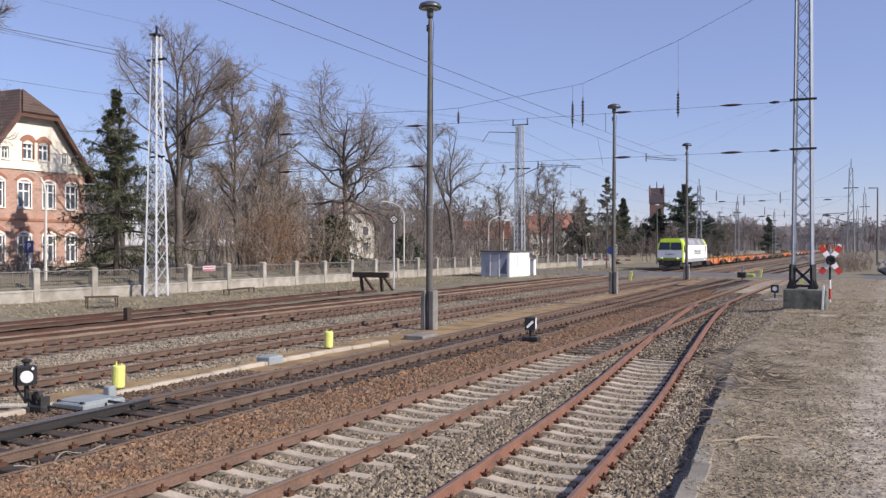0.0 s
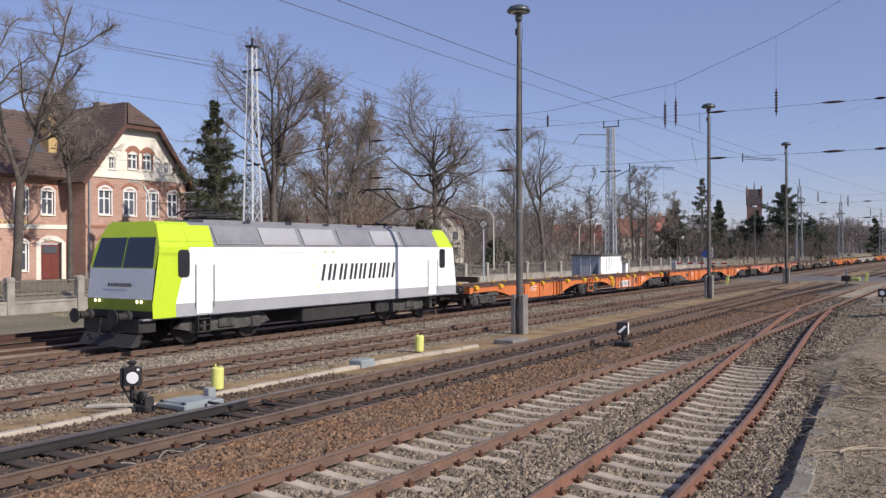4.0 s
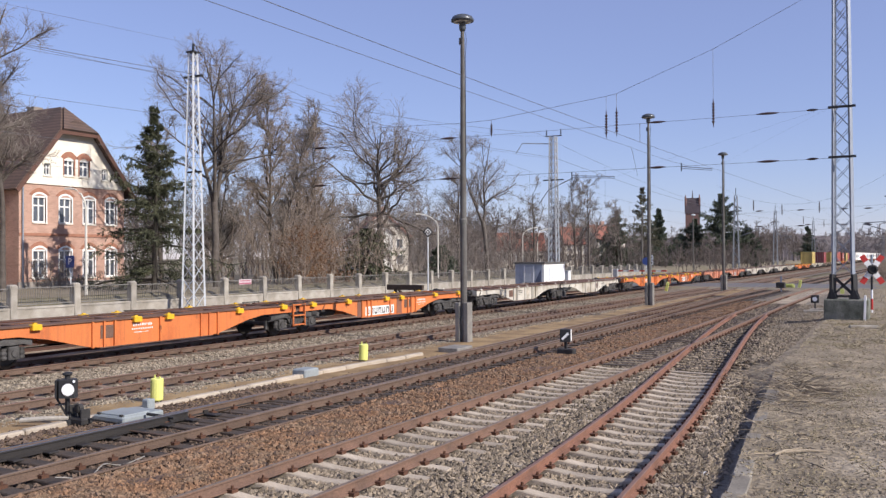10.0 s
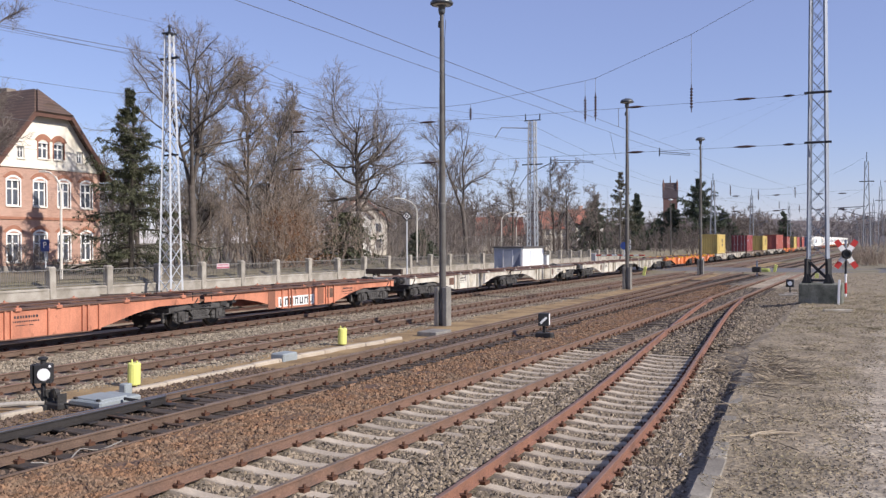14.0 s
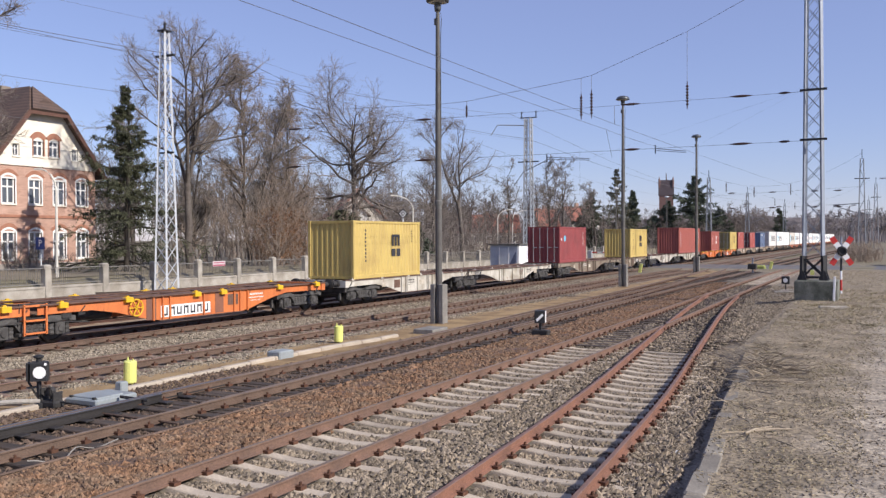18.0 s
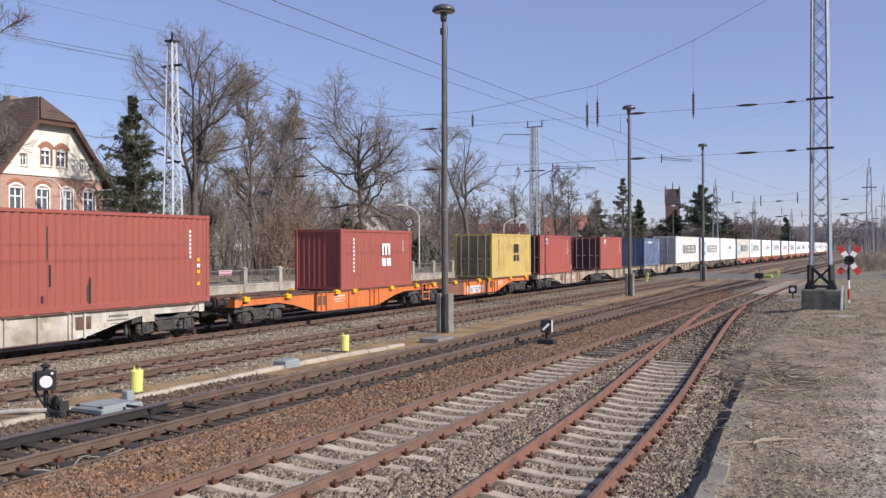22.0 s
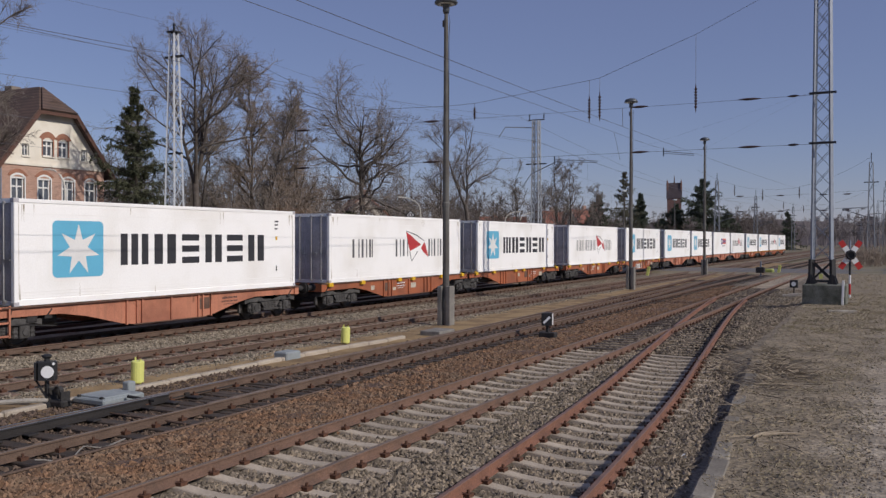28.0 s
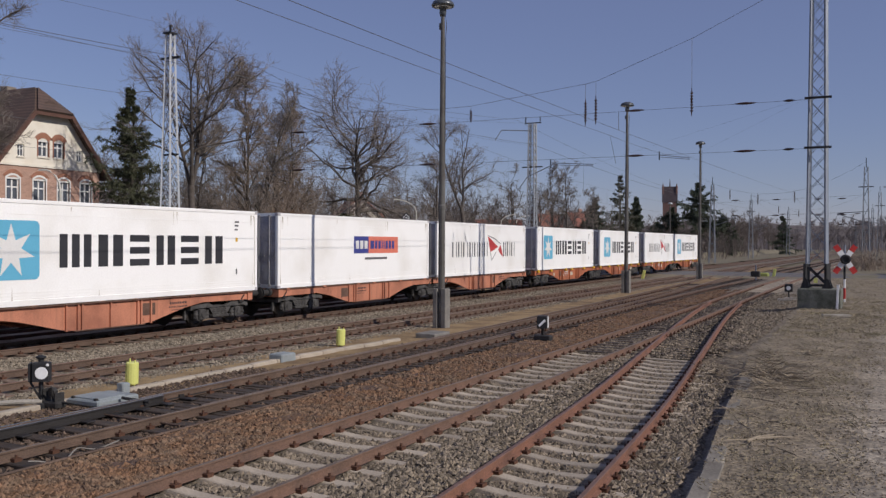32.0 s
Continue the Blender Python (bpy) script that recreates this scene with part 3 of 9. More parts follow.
def bogie_mesh():
    s = Shape()
    for e in (-1, 1):
        x0, x1 = (0.93, 1.08) if e > 0 else (-1.08, -0.93)
        s.prism([(-1.45, 0.62), (-1.2, 0.68), (-0.55, 0.66), (-0.35, 0.42), (0.35, 0.42), (0.55, 0.66), (1.2, 0.68), (1.45, 0.62), (1.45, 0.78), (0.6, 0.84),
                 (0.3, 0.72), (-0.3, 0.72), (-0.6, 0.84), (-1.45, 0.78)], x0, x1)
        for y in (-0.9, 0.9):
            s.cbox(x0 - 0.02, x1 + 0.05, y - 0.16, y + 0.16, 0.30, 0.64, 0.03)
            s.lathe([(0.1, 0), (0.1, 0.05)], 10, (x1 + 0.03 if e > 0 else x0 - 0.08, y, 0.46), axis="x")
            for d in (-0.26, 0.26):
                s.lathe([(0.075, 0.3), (0.095, 0.34), (0.075, 0.4), (0.095, 0.46), (0.075, 0.52), (0.09, 0.6)], 8, ((x0 + x1) / 2 + 0.02 * e, y + d, 0))
            s.bar((e * 0.8, y - 0.55, 0.3), (e * 0.8, y - 0.55, 0.62), 0.09)
        for y in (-0.28, -0.1, 0.1, 0.28):               # main springs under the bolster
            s.lathe([(0.07, 0.42), (0.085, 0.45), (0.07, 0.49), (0.085, 0.53), (0.07, 0.57), (0.085, 0.61), (0.07, 0.66)], 8, (e * 1.03, y, 0))
        s.cbox(e * 1.03 - 0.1, e * 1.03 + 0.1, -0.42, 0.42, 0.34, 0.42, 0.02)
        s.bar((e * 1.12, -0.72, 0.7), (e * 1.12, 0.72, 0.7), 0.03).tube([(e * 1.13, -1.35, 0.52), (e * 1.13, -1.2, 0.3), (e * 1.13, -1.05, 0.24)], 0.02, 5)
        for y in (-0.42, 0.42):                          # brake blocks and hangers
            s.prism([(y - 0.06, 0.3), (y + 0.05, 0.26), (y + 0.07, 0.6), (y - 0.03, 0.62)], e * 0.72 - 0.06, e * 0.72 + 0.06, "x")
    s.box(-0.95, 0.95, -0.2, 0.2, 0.45, 0.75)
    s.box(-0.95, 0.95, -1.42, -1.32, 0.62, 0.74)
    s.box(-0.95, 0.95, 1.32, 1.42, 0.62, 0.74)
    for y in (-0.9, 0.9):
        s.tube([(-1, y, 0.46), (1, y, 0.46)], 0.08, 8)
    return s.mesh("bogie", M_BOGIE)


BOGIE = bogie_mesh()


def bogie(parent, y, u):
    b = part("bogie", BOGIE, None, parent, "dusty black two-axle bogie", m=pose(0, y, 0))
    for d in (-0.9, 0.9):
        ROLLING.append((part("wheelset", WHEELSET, None, b, m=pose(0, d, 0.46)), u + y + d, 0.46, d, 0.46))


def deck_mesh(length, paint, first):
    """The fish-bellied frame of one platform, from its coupling end at 0 to the joint at length."""
    s = Shape()
    a, b = (2.9, length - 2.2)                      # the belly begins and ends
    low = [(0.15, 0.86), (a - 0.2, 0.88), (a + 0.7, 0.74), (a + 2.0, 0.42), (a + 2.4, 0.37), (b - 2.4, 0.37), (b - 2.0, 0.42), (b - 0.7, 0.74), (b + 0.2, 0.88), (length - 0.12, 0.88)]
    top = [(length - 0.12, 1.14), (0.15, 1.14)]
    for e in (-1, 1):
        s.prism(low + top, e * 1.14 - 0.012, e * 1.14 + 0.012, "x")
        s.box(e * 1.14 - 0.11, e * 1.14 + 0.07, 0.15, length - 0.12, 1.125, 1.165, 1)
        s.box(e * 1.14 - 0.08, e * 1.14 + 0.06, a + 2.4, b - 2.4, 0.345, 0.372, 1)
        for i in range(9):                           # upright ribs
            y = a + 2.35 + (b - a - 4.7) * i / 8
            if i in (0, 1, 4, 7, 8):
                for d in (-0.2, 0.2) if i in (0, 8) else (0.0,):
                    s.box(e * 1.14 - 0.07 if e < 0 else e * 1.14, e * 1.14 + 0.07 if e > 0 else e * 1.14, y + d - 0.03, y + d + 0.03, 0.37, 1.125)
    n = 9
    for i in range(n + 1):                           # cross beams
        y = 0.25 + (length - 0.5) * i / n
        s.box(-1.13, 1.13, y - 0.09, y + 0.09, 0.98, 1.13, 1)
    for x in (-0.42, 0.42):
        s.box(x - 0.07, x + 0.07, 0.2, length - 0.2, 0.86, 1.10, 1)
    s.box(-1.2, 1.2, 0.15, 0.4, 0.84, 1.15)           # end beam
    for x in (-0.55, 0.55):                           # walkway edges
        s.box(x - 0.2, x + 0.2, 1.0, length - 1.2, 1.115, 1.135, 1)
    for y in (3.0, 9.3):                              # air tank and pipes
        s.tube([(-0.6, y + 1.6, 0.72), (-0.6, y + 2.9, 0.72)], 0.17, 10, 2)
    s.tube([(0.85, 0.6, 0.8), (0.85, length - 0.5, 0.8)], 0.03, 6, 2)
    return s.mesh("platform", PAINT[paint], M_DECK, M_IRON)


def bracket_mesh():
    s = Shape().cbox(-0.06, 0.15, -0.15, 0.15, 1.03, 1.185, 0.02)
    s.box(-0.02, 0.05, -0.05, 0.05, 1.18, 1.225)
    return s.mesh("bracket", M_YELLOW)


def lug_mesh(paint):
    s = Shape().cbox(-0.06, 0.075, -0.1, 0.1, 1.1, 1.185, 0.015)
    s.lathe([(0.03, 1.19), (0.03, 1.24)], 6, (0.02, 0, 0))
    return s.mesh("lug", PAINT[paint])


def buffer_shape():
    s = Shape().lathe([(0.16, 0.0), (0.16, -0.12), (0.11, -0.14), (0.11, -0.42), (0.07, -0.42), (0.07, -0.52), (0.22, -0.54), (0.22, -0.58)], 12, axis="y")
    return s


BUFFER = buffer_shape().mesh("buffer", M_IRON)
BRACKET = bracket_mesh()
CACHE = {}


def cached(key, make):
    if key not in CACHE:
        CACHE[key] = make()
    return CACHE[key]


def letters(s, widths, y, z, h, gap, k=0, x=0.0, thick=0.006, flip=1):
    """A row of plain upright bars that stands for lettering, on a side at x, along +y."""
    for w in widths:
        s.box(x, x + thick, y, y + w, z, z + h, k)
        y += w + gap
    return s


def wagon(u, joint, end, paint, tint, boards=(), extra=""):
    """Two platforms on three bogies; u: front coupling, joint: the middle, end: the rear coupling."""
    w = thing("container_wagon", None, None, f"{tint} articulated container wagon on three bogies{extra}", "freight wagon", "wagons of the train")
    l1, l2 = joint - u - 0.62, end - joint - 0.62
    p1 = part("platform", cached(("deck", round(l1, 1), paint), lambda: deck_mesh(l1, paint, True)), None, w, m=pose(0, 0.62, 0))
    p2 = part("platform", cached(("deck", round(l2, 1), paint), lambda: deck_mesh(l2, paint, False)), None, w, m=pose(0, end - u - 0.62, 0, 0, 0, 180))
    bogie(w, 2.35, u)
    bogie(w, joint - u, u)
    bogie(w, end - u - 2.35, u)
    for y, turn in ((0.62, 0), (end - u - 0.62, 180)):
        for x in (-0.87, 0.87):
            part("buffer", BUFFER, None, w, m=pose(x, y, 1.03, 0, 0, turn))
    part("coupling", cached("hook", lambda: Shape().box(-0.05, 0.05, -0.62, 0.1, 0.95, 1.05).tube([(0, -0.3, 0.95), (0, -0.5, 0.72), (0, -0.62, 0.9)], 0.03, 6).mesh("coupling", M_IRON)), None, w, m=pose(0, 0.62, 0))
    br = BRACKET if "bracket" in boards else cached(("lug", paint), lambda: lug_mesh(paint))
    for p, ln in ((p1, l1), (p2, l2)):
        for y in (0.75, 3.2, ln * 0.5 - 0.6, ln * 0.5 + 0.7, ln - 3.3, ln - 0.9):
            for e, turn in ((1, 0), (-1, 180)):
                part("container_bracket" if br is BRACKET else "container_lug", br, None, p, m=pose(e * 1.14, y, 0, 0, 0, turn))
    # the near side is +x: of p1 its +x side, of p2 (turned round) its -x side
    gear = Shape()
    for y in (-0.45, 0.45):
        gear.bar((1.1, y, 0.62), (1.16, y, 1.22), 0.035)
    gear.bar((1.16, -0.45, 1.2), (1.16, 0.45, 1.2), 0.035).bar((1.12, -0.45, 0.8), (1.12, 0.45, 0.8), 0.035)
    gear.tube([(1.1, -1.7, 0.6), (1.12, -0.6, 0.72), (1.12, 0.7, 0.66), (1.1, 1.9, 0.55)], 0.022, 6)
    box = Shape().cbox(0.88, 1.12, 0.95, 1.3, 0.72, 0.98, 0.03)
    for turn in (0, 180):
        part("joint_gear", cached("gear", lambda: gear.mesh("joint_gear", M_IRON)), None, w, "dark rods and grab bars at the joint", m=pose(0, joint - u, 0, 0, 0, turn))
        part("valve_box", cached("valve", lambda: box.mesh("valve_box", M_IRON)), None, w, m=pose(0, joint - u, 0, 0, 0, turn))
    for y in (1.2, l1 + 0.3, joint - u + 1.6, end - u - 1.3):
        part("brake_lever", cached("lever", lambda: Shape().bar((1.15, -0.08, 0.82), (1.18, 0.1, 1.04), 0.03).box(1.12, 1.16, -0.12, 0.12, 0.78, 0.86).mesh("brake_lever", M_IRON)), None, w, m=pose(0, y, 0))
    if "ladder" in boards:
        s = Shape()
        for y in (-0.35, 0.35):
            s.bar((1.2, y, 0.35), (1.2, y, 1.2), 0.05)
        for z in (0.4, 0.75, 1.15):
            s.bar((1.2, -0.35, z), (1.2, 0.35, z), 0.05)
            s.box(1.0, 1.22, -0.33, 0.33, z - 0.015, z + 0.015)
        part("step_frame", s, PAINT[paint], w, "step frame at the joint", m=pose(0.02, joint - u, 0))
    if "name1" in boards or "name2" in boards:
        y0 = (l1 / 2 + 0.3) if "name1" in boards else (joint - u + l2 / 2 - 2.5)
        nb = part("name_board", Shape().box(1.154, 1.159, y0 + 0.2, y0 + 2.5, 0.44, 0.82), M_PLATE, w, "white board with plain dark bars")
        for i in range(7):
            a = y0 + 0.28 + 0.315 * i
            top = i % 2 * 0.2
            part("lettering_bar", Shape().box(1.159, 1.163, a, a + 0.055, 0.49, 0.76).box(1.159, 1.163, a + 0.16, a + 0.215, 0.49, 0.76).box(
                1.159, 1.163, a + 0.055, a + 0.16, 0.49 + top, 0.55 + top), M_INK, nb)
        for q in (y0 - 0.42, y0 + 2.75):
            part("rib_panel", Shape().box(1.154, 1.162, q, q + 0.42, 0.4, 1.11), M_BROWNPAINT, w, "brown painted bay between ribs")
        if "primer" in boards:
            part("web_panel", Shape().prism([(y0 - 3.6, 1.1), (y0 - 0.42, 1.1), (y0 - 0.42, 0.4), (y0 - 1.05, 0.42), (y0 - 2.6, 0.8)], 1.153, 1.157, "x"), M_BROWNPAINT, w, "brown primed part of the web")
    if "wheel" in boards:
        s = Shape()
        yw = joint - u + l2 / 2 - 3.4
        ring = [(1.24, yw + 0.26 * math.cos(a), 0.84 + 0.26 * math.sin(a)) for a in [math.tau * i / 16 for i in range(17)]]
        s.tube(ring, 0.025, 6)
        for i in range(3):
            a = math.tau * i / 6
            s.bar((1.24, yw + 0.26 * math.cos(a), 0.84 + 0.26 * math.sin(a)), (1.24, yw - 0.26 * math.cos(a), 0.84 - 0.26 * math.sin(a)), 0.03)
        part("brake_handwheel", s, M_YELLOW if "bracket" in boards else PAINT[paint], w, "spoked brake handwheel")
    for q, base in ((l1 * 0.5 - 1.9, 0.62), (l2 * 0.5 + 0.9, joint - u)):     # plates and stencils on the near side
        s = Shape().box(1.153, 1.16, base + q, base + q + 0.55, 0.62, 1.0, 0)
        part("panel", s, M_DECK, w, "small dark panel")
        s = letters(Shape(), [0.05, 0.06, 0.05, 0.04, 0.06, 0.05, 0.03, 0.05, 0.06], base + q + 1.2, 0.9, 0.07, 0.035, 0, 1.153)
        letters(s, [0.04] * 12, base + q + 1.15, 0.79, 0.045, 0.03, 0, 1.153)
        letters(s, [0.3, 0.02, 0.14], base + q + 1.25, 0.7, 0.02, 0.04, 0, 1.153)
        if paint in ("grey", "dusty", "dark", "white", "brown"):
            for d, z, a, b in ((-1.1, 0.72, 0.3, 0.2), (2.5, 0.66, 0.5, 0.24), (0.75, 0.62, 0.34, 0.14)):
                part("paint_patch", Shape().box(1.153, 1.157, base + q + d, base + q + d + a, z, z + b), M_PATCH, w)
        tagged(part("stencil", s, M_INK if paint in ("white", "salmon") else M_PLATE, w, "rows of small bars"), kind="stuff")
    MOVING.append((w, u))
    return w


W = [  # front, joint, rear, paint, words, what is on it
    (122.9, 138.1, 152.8, "orange", "bright orange", "bracket ladder name2 wheel"),
    (152.8, 166.0, 179.0, "orange", "plain orange", ""),
    (179.0, 192.2, 205.0, "salmon", "faded salmon-orange", "wheel"),
    (205.0, 218.9, 232.5, "dark", "grimy brown", ""),
    (232.5, 247.6, 262.1, "orange", "bright orange", "bracket ladder name2"),
    (262.1, 275.4, 288.6, "white", "dirty white", ""),
    (288.6, 303.8, 318.5, "orange", "worn orange", "bracket ladder name2"),
    (318.5, 332.0, 345.5, "salmon", "faded salmon-orange", "name2"),
    (345.5, 358.9, 372.1, "white", "off-white", ""),
    (372.1, 386.0, 399.3, "white", "dirty white", "wheel"),
    (399.3, 414.0, 428.6, "orange", "bright orange", "bracket ladder name2 wheel"),
    (428.6, 441.8, 455.9, "white", "off-white", ""),
    (455.9, 469.9, 482.8, "dusty", "dusty brown-grey", "wheel"),
    (482.8, 496.4, 509.5, "white", "off-white", "wheel"),
    (509.5, 524.4, 539.0, "orange", "bright orange", "bracket ladder name2 primer"),
    (539.0, 552.8, 566.3, "grey", "grimy tan-grey", ""),
    (566.3, 579.8, 593.6, "grey", "dusty grey", "wheel"),
    (593.6, 606.9, 620.2, "dark", "grimy brown", ""),
    (620.2, 633.6, 647.3, "salmon", "faded salmon-orange", "ladder"),
    (647.3, 661.9, 677.0, "brown", "weathered orange", "bracket"),
    (677.0, 691.4, 706.2, "brown", "weathered orange", "bracket ladder name2"),
    (706.2, 720.0, 733.2, "salmon", "faded salmon-orange", ""),
    (733.2, 746.6, 760.1, "salmon", "faded salmon-orange", ""),
    (760.1, 774.4, 788.5, "brown", "weathered orange", "bracket"),
    (788.5, 802.2, 815.9, "brown", "weathered orange", "bracket"),
]
for u, j, e, p, words, has in W:
    wagon(u, j, e, p, words, has.split(), " with yellow container brackets" if "bracket" in has else "")

# ---- containers ----
BOX = {
    "yellow": mat("yellow_container_paint", (0.52, 0.385, 0.12), 0.55, var=0.1, scale=0.9, fine=25, bump=0.05, second=(0.42, 0.30, 0.10), patch=0.56),
    "maroon": mat("maroon_container_paint", (0.26, 0.055, 0.055), 0.55, var=0.1, scale=0.9, fine=25, bump=0.05, second=(0.19, 0.045, 0.045), patch=0.6),
    "red": mat("red_container_paint", (0.34, 0.085, 0.07), 0.55, var=0.1, scale=0.9, fine=25, bump=0.05, second=(0.33, 0.075, 0.06), patch=0.6),
    "rustred": mat("red_brown_container_paint", (0.31, 0.085, 0.065), 0.6, var=0.1, scale=0.9, fine=25, bump=0.05, second=(0.29, 0.08, 0.06), patch=0.6),
    "blue": mat("blue_container_paint", (0.12, 0.165, 0.26), 0.5, var=0.1, scale=0.9, fine=25, bump=0.05, second=(0.08, 0.10, 0.155), patch=0.6),
    "white": mat("white_reefer_paint", (0.92, 0.91, 0.88), 0.5, var=0.04, scale=0.5, fine=20, bump=0.02, second=(0.80, 0.775, 0.72), patch=0.6, each=0.04),
    "greyish": mat("aged_white_paint", (0.62, 0.58, 0.51), 0.6, var=0.06, scale=0.8, fine=20, bump=0.03, second=(0.53, 0.48, 0.40), patch=0.55),
    "rusty": mat("rust_streaked_white_paint", (0.68, 0.67, 0.63), 0.65, var=0.07, scale=1.0, fine=30, bump=0.05, second=(0.57, 0.54, 0.48), patch=0.58),
}
for key, run, scab, much, rare in (("yellow", (0.40, 0.29, 0.12), (0.16, 0.075, 0.035), 0.4, 0.68), ("maroon", (0.17, 0.045, 0.04), (0.10, 0.04, 0.03), 0.5, 0.66),
                                   ("red", (0.30, 0.10, 0.085), (0.16, 0.06, 0.045), 0.5, 0.68), ("rustred", (0.22, 0.065, 0.05), (0.13, 0.05, 0.035), 0.5, 0.66),
                                   ("blue", (0.075, 0.095, 0.14), (0.13, 0.08, 0.05), 0.5, 0.67), ("greyish", (0.50, 0.44, 0.35), (0.34, 0.24, 0.15), 0.4, 0.66),
                                   ("rusty", (0.50, 0.43, 0.33), (0.34, 0.22, 0.13), 0.4, 0.69), ("white", (0.82, 0.79, 0.73), (0.62, 0.54, 0.44), 0.12, 0.74)):
    weather(BOX[key], run, scab, much, rare)
M_DOORGREY = mat("grey_steel_door", (0.50, 0.48, 0.49), 0.6, 0.1, var=0.25, scale=2, fine=30, bump=0.1)
M_LOCK = mat("galvanised_lock_rod", (0.42, 0.42, 0.42), 0.45, 0.6, var=0.15, bump=0.1)
M_LOGOBLUE = mat("light_blue_panel", (0.13, 0.44, 0.62), 0.5, var=0.05, bump=0.0)
M_LOGORED = mat("red_panel", (0.50, 0.05, 0.05), 0.5, var=0.05, bump=0.0)
M_LOGONAVY = mat("navy_panel", (0.05, 0.06, 0.25), 0.5, var=0.05, bump=0.0)
M_SALMON = mat("salmon_panel", (0.72, 0.20, 0.13), 0.5, var=0.08, scale=3, bump=0.0)
# yellow door paint with grime and the end's shade both put into the colour
M_SHADEDYELLOW = mat("shaded_grimy_yellow_door", (0.27, 0.225, 0.10), 0.65, var=0.25, scale=2, fine=25, bump=0.05, second=(0.19, 0.155, 0.075))
M_GREYINK = mat("grey_lettering", (0.13, 0.125, 0.13), 0.6, var=0.1, bump=0.0)
# red door paint, dirty and also darkened to carry the end's shade
M_SHADEDRED = mat("shaded_grimy_red_door", (0.13, 0.04, 0.042), 0.65, var=0.25, scale=3, fine=25, bump=0.05, second=(0.08, 0.032, 0.035))
M_LOGOFADED = mat("faded_blue_panel", (0.42, 0.56, 0.58), 0.6, var=0.15, scale=4, bump=0.0, second=(0.56, 0.62, 0.60))
HALF, FLOOR = 1.219, 1.17


def wave(a, b, pitch=0.278, deep=0.036):
    """Corrugation: places along the wall and depths."""
    n = max(2, round((b - a) / pitch))
    p, out = (b - a) / n, []
    for i in range(n):
        q = a + i * p
        out += [(q, 0.0), (q + p * 0.25, 0.0), (q + p * 0.5, deep), (q + p * 0.75, deep)]
    return out + [(b, 0.0)]


def wall_shape(a, b, z0, z1, corrugated=True):
    """An upright wall along y at x = 0, its outside towards +x."""
    pts = wave(a, b) if corrugated else [(a, 0.0), (b, 0.0)]
    v = []
    for y, d in pts:
        v += [(-d, y, z0), (-d, y, z1), (-d - 0.03, y, z0), (-d - 0.03, y, z1)]
    f = []
    for i in range(len(pts) - 1):
        o = i * 4
        f += [(o, o + 4, o + 5, o + 1), (o + 2, o + 3, o + 7, o + 6), (o + 1, o + 5, o + 7, o + 3), (o, o + 2, o + 6, o + 4)]
    return Shape().add(v, f)


def name_bars(s, widths, y, z, h, gap, k, x):
    """Plain bars with the weight of bold lettering, upright or level, two or three for each sign."""
    for i, w in enumerate(widths):
        cuts = ((0.0, 0.24), (0.37, 0.61), (0.74, 0.98)) if i == 0 else ((0.04, 0.38), (0.56, 0.92))
        if i in (2, 4):
            for a in (0.0, 0.39, 0.78):
                s.box(x, x + 0.004, y, y + w * 0.92, z + h * a, z + h * (a + 0.22), k)
        else:
            for a, b in cuts:
                s.box(x, x + 0.004, y + w * a, y + w * b, z, z + h, k)
        y += w + gap


def strokes(s, widths, y, z, h, gap, k, x):
    """Plain thin bars, two for each sign."""
    for w in widths:
        s.box(x, x + 0.004, y, y + 0.15, z, z + h, k)
        s.box(x, x + 0.004, y + w - 0.08, y + w, z, z + h, k)
        y += w + gap


def star(s, y, z, r, x, k):
    pts = []
    for i in range(14):
        q = r if i % 2 == 0 else r * 0.42
        a = math.pi / 2 + math.pi * i / 7
        pts.append((y + q * math.cos(a), z + q * math.sin(a)))
    s.prism(pts, x, x + 0.004, "x", k)


def flag(s, x):
    """A waving flag in two red fields with a thin grey edge."""
    s.prism([(6.38, 2.18), (6.9, 1.98), (7.85, 1.56), (7.3, 1.4), (6.75, 1.26), (6.6, 1.6)], x, x + 0.004, "x", 3)
    s.prism([(7.86, 1.4), (8.2, 1.7), (8.36, 1.45), (8.62, 0.94), (8.1, 1.2)], x, x + 0.004, "x", 3)
    s.prism([(6.7, 1.25), (6.88, 0.78), (6.93, 0.78), (6.76, 1.25)], x, x + 0.004, "x", 5)
    s.prism([(6.9, 0.76), (7.5, 1.27), (7.54, 1.24), (6.94, 0.76)], x, x + 0.004, "x", 5)
    s.prism([(6.38, 2.24), (7.4, 2.06), (8.22, 1.76), (8.22, 1.72), (7.4, 2.01), (6.38, 2.2)], x, x + 0.004, "x", 5)


def rounded(y0, y1, z0, z1, c=0.12):
    out = []
    for cy, cz, a0 in ((y1 - c, z1 - c, 0), (y0 + c, z1 - c, 90), (y0 + c, z0 + c, 180), (y1 - c, z0 + c, 270)):
        out += [(cy + c * math.cos(radians(a0 + d)), cz + c * math.sin(radians(a0 + d))) for d in (0, 30, 60, 90)]
    return out


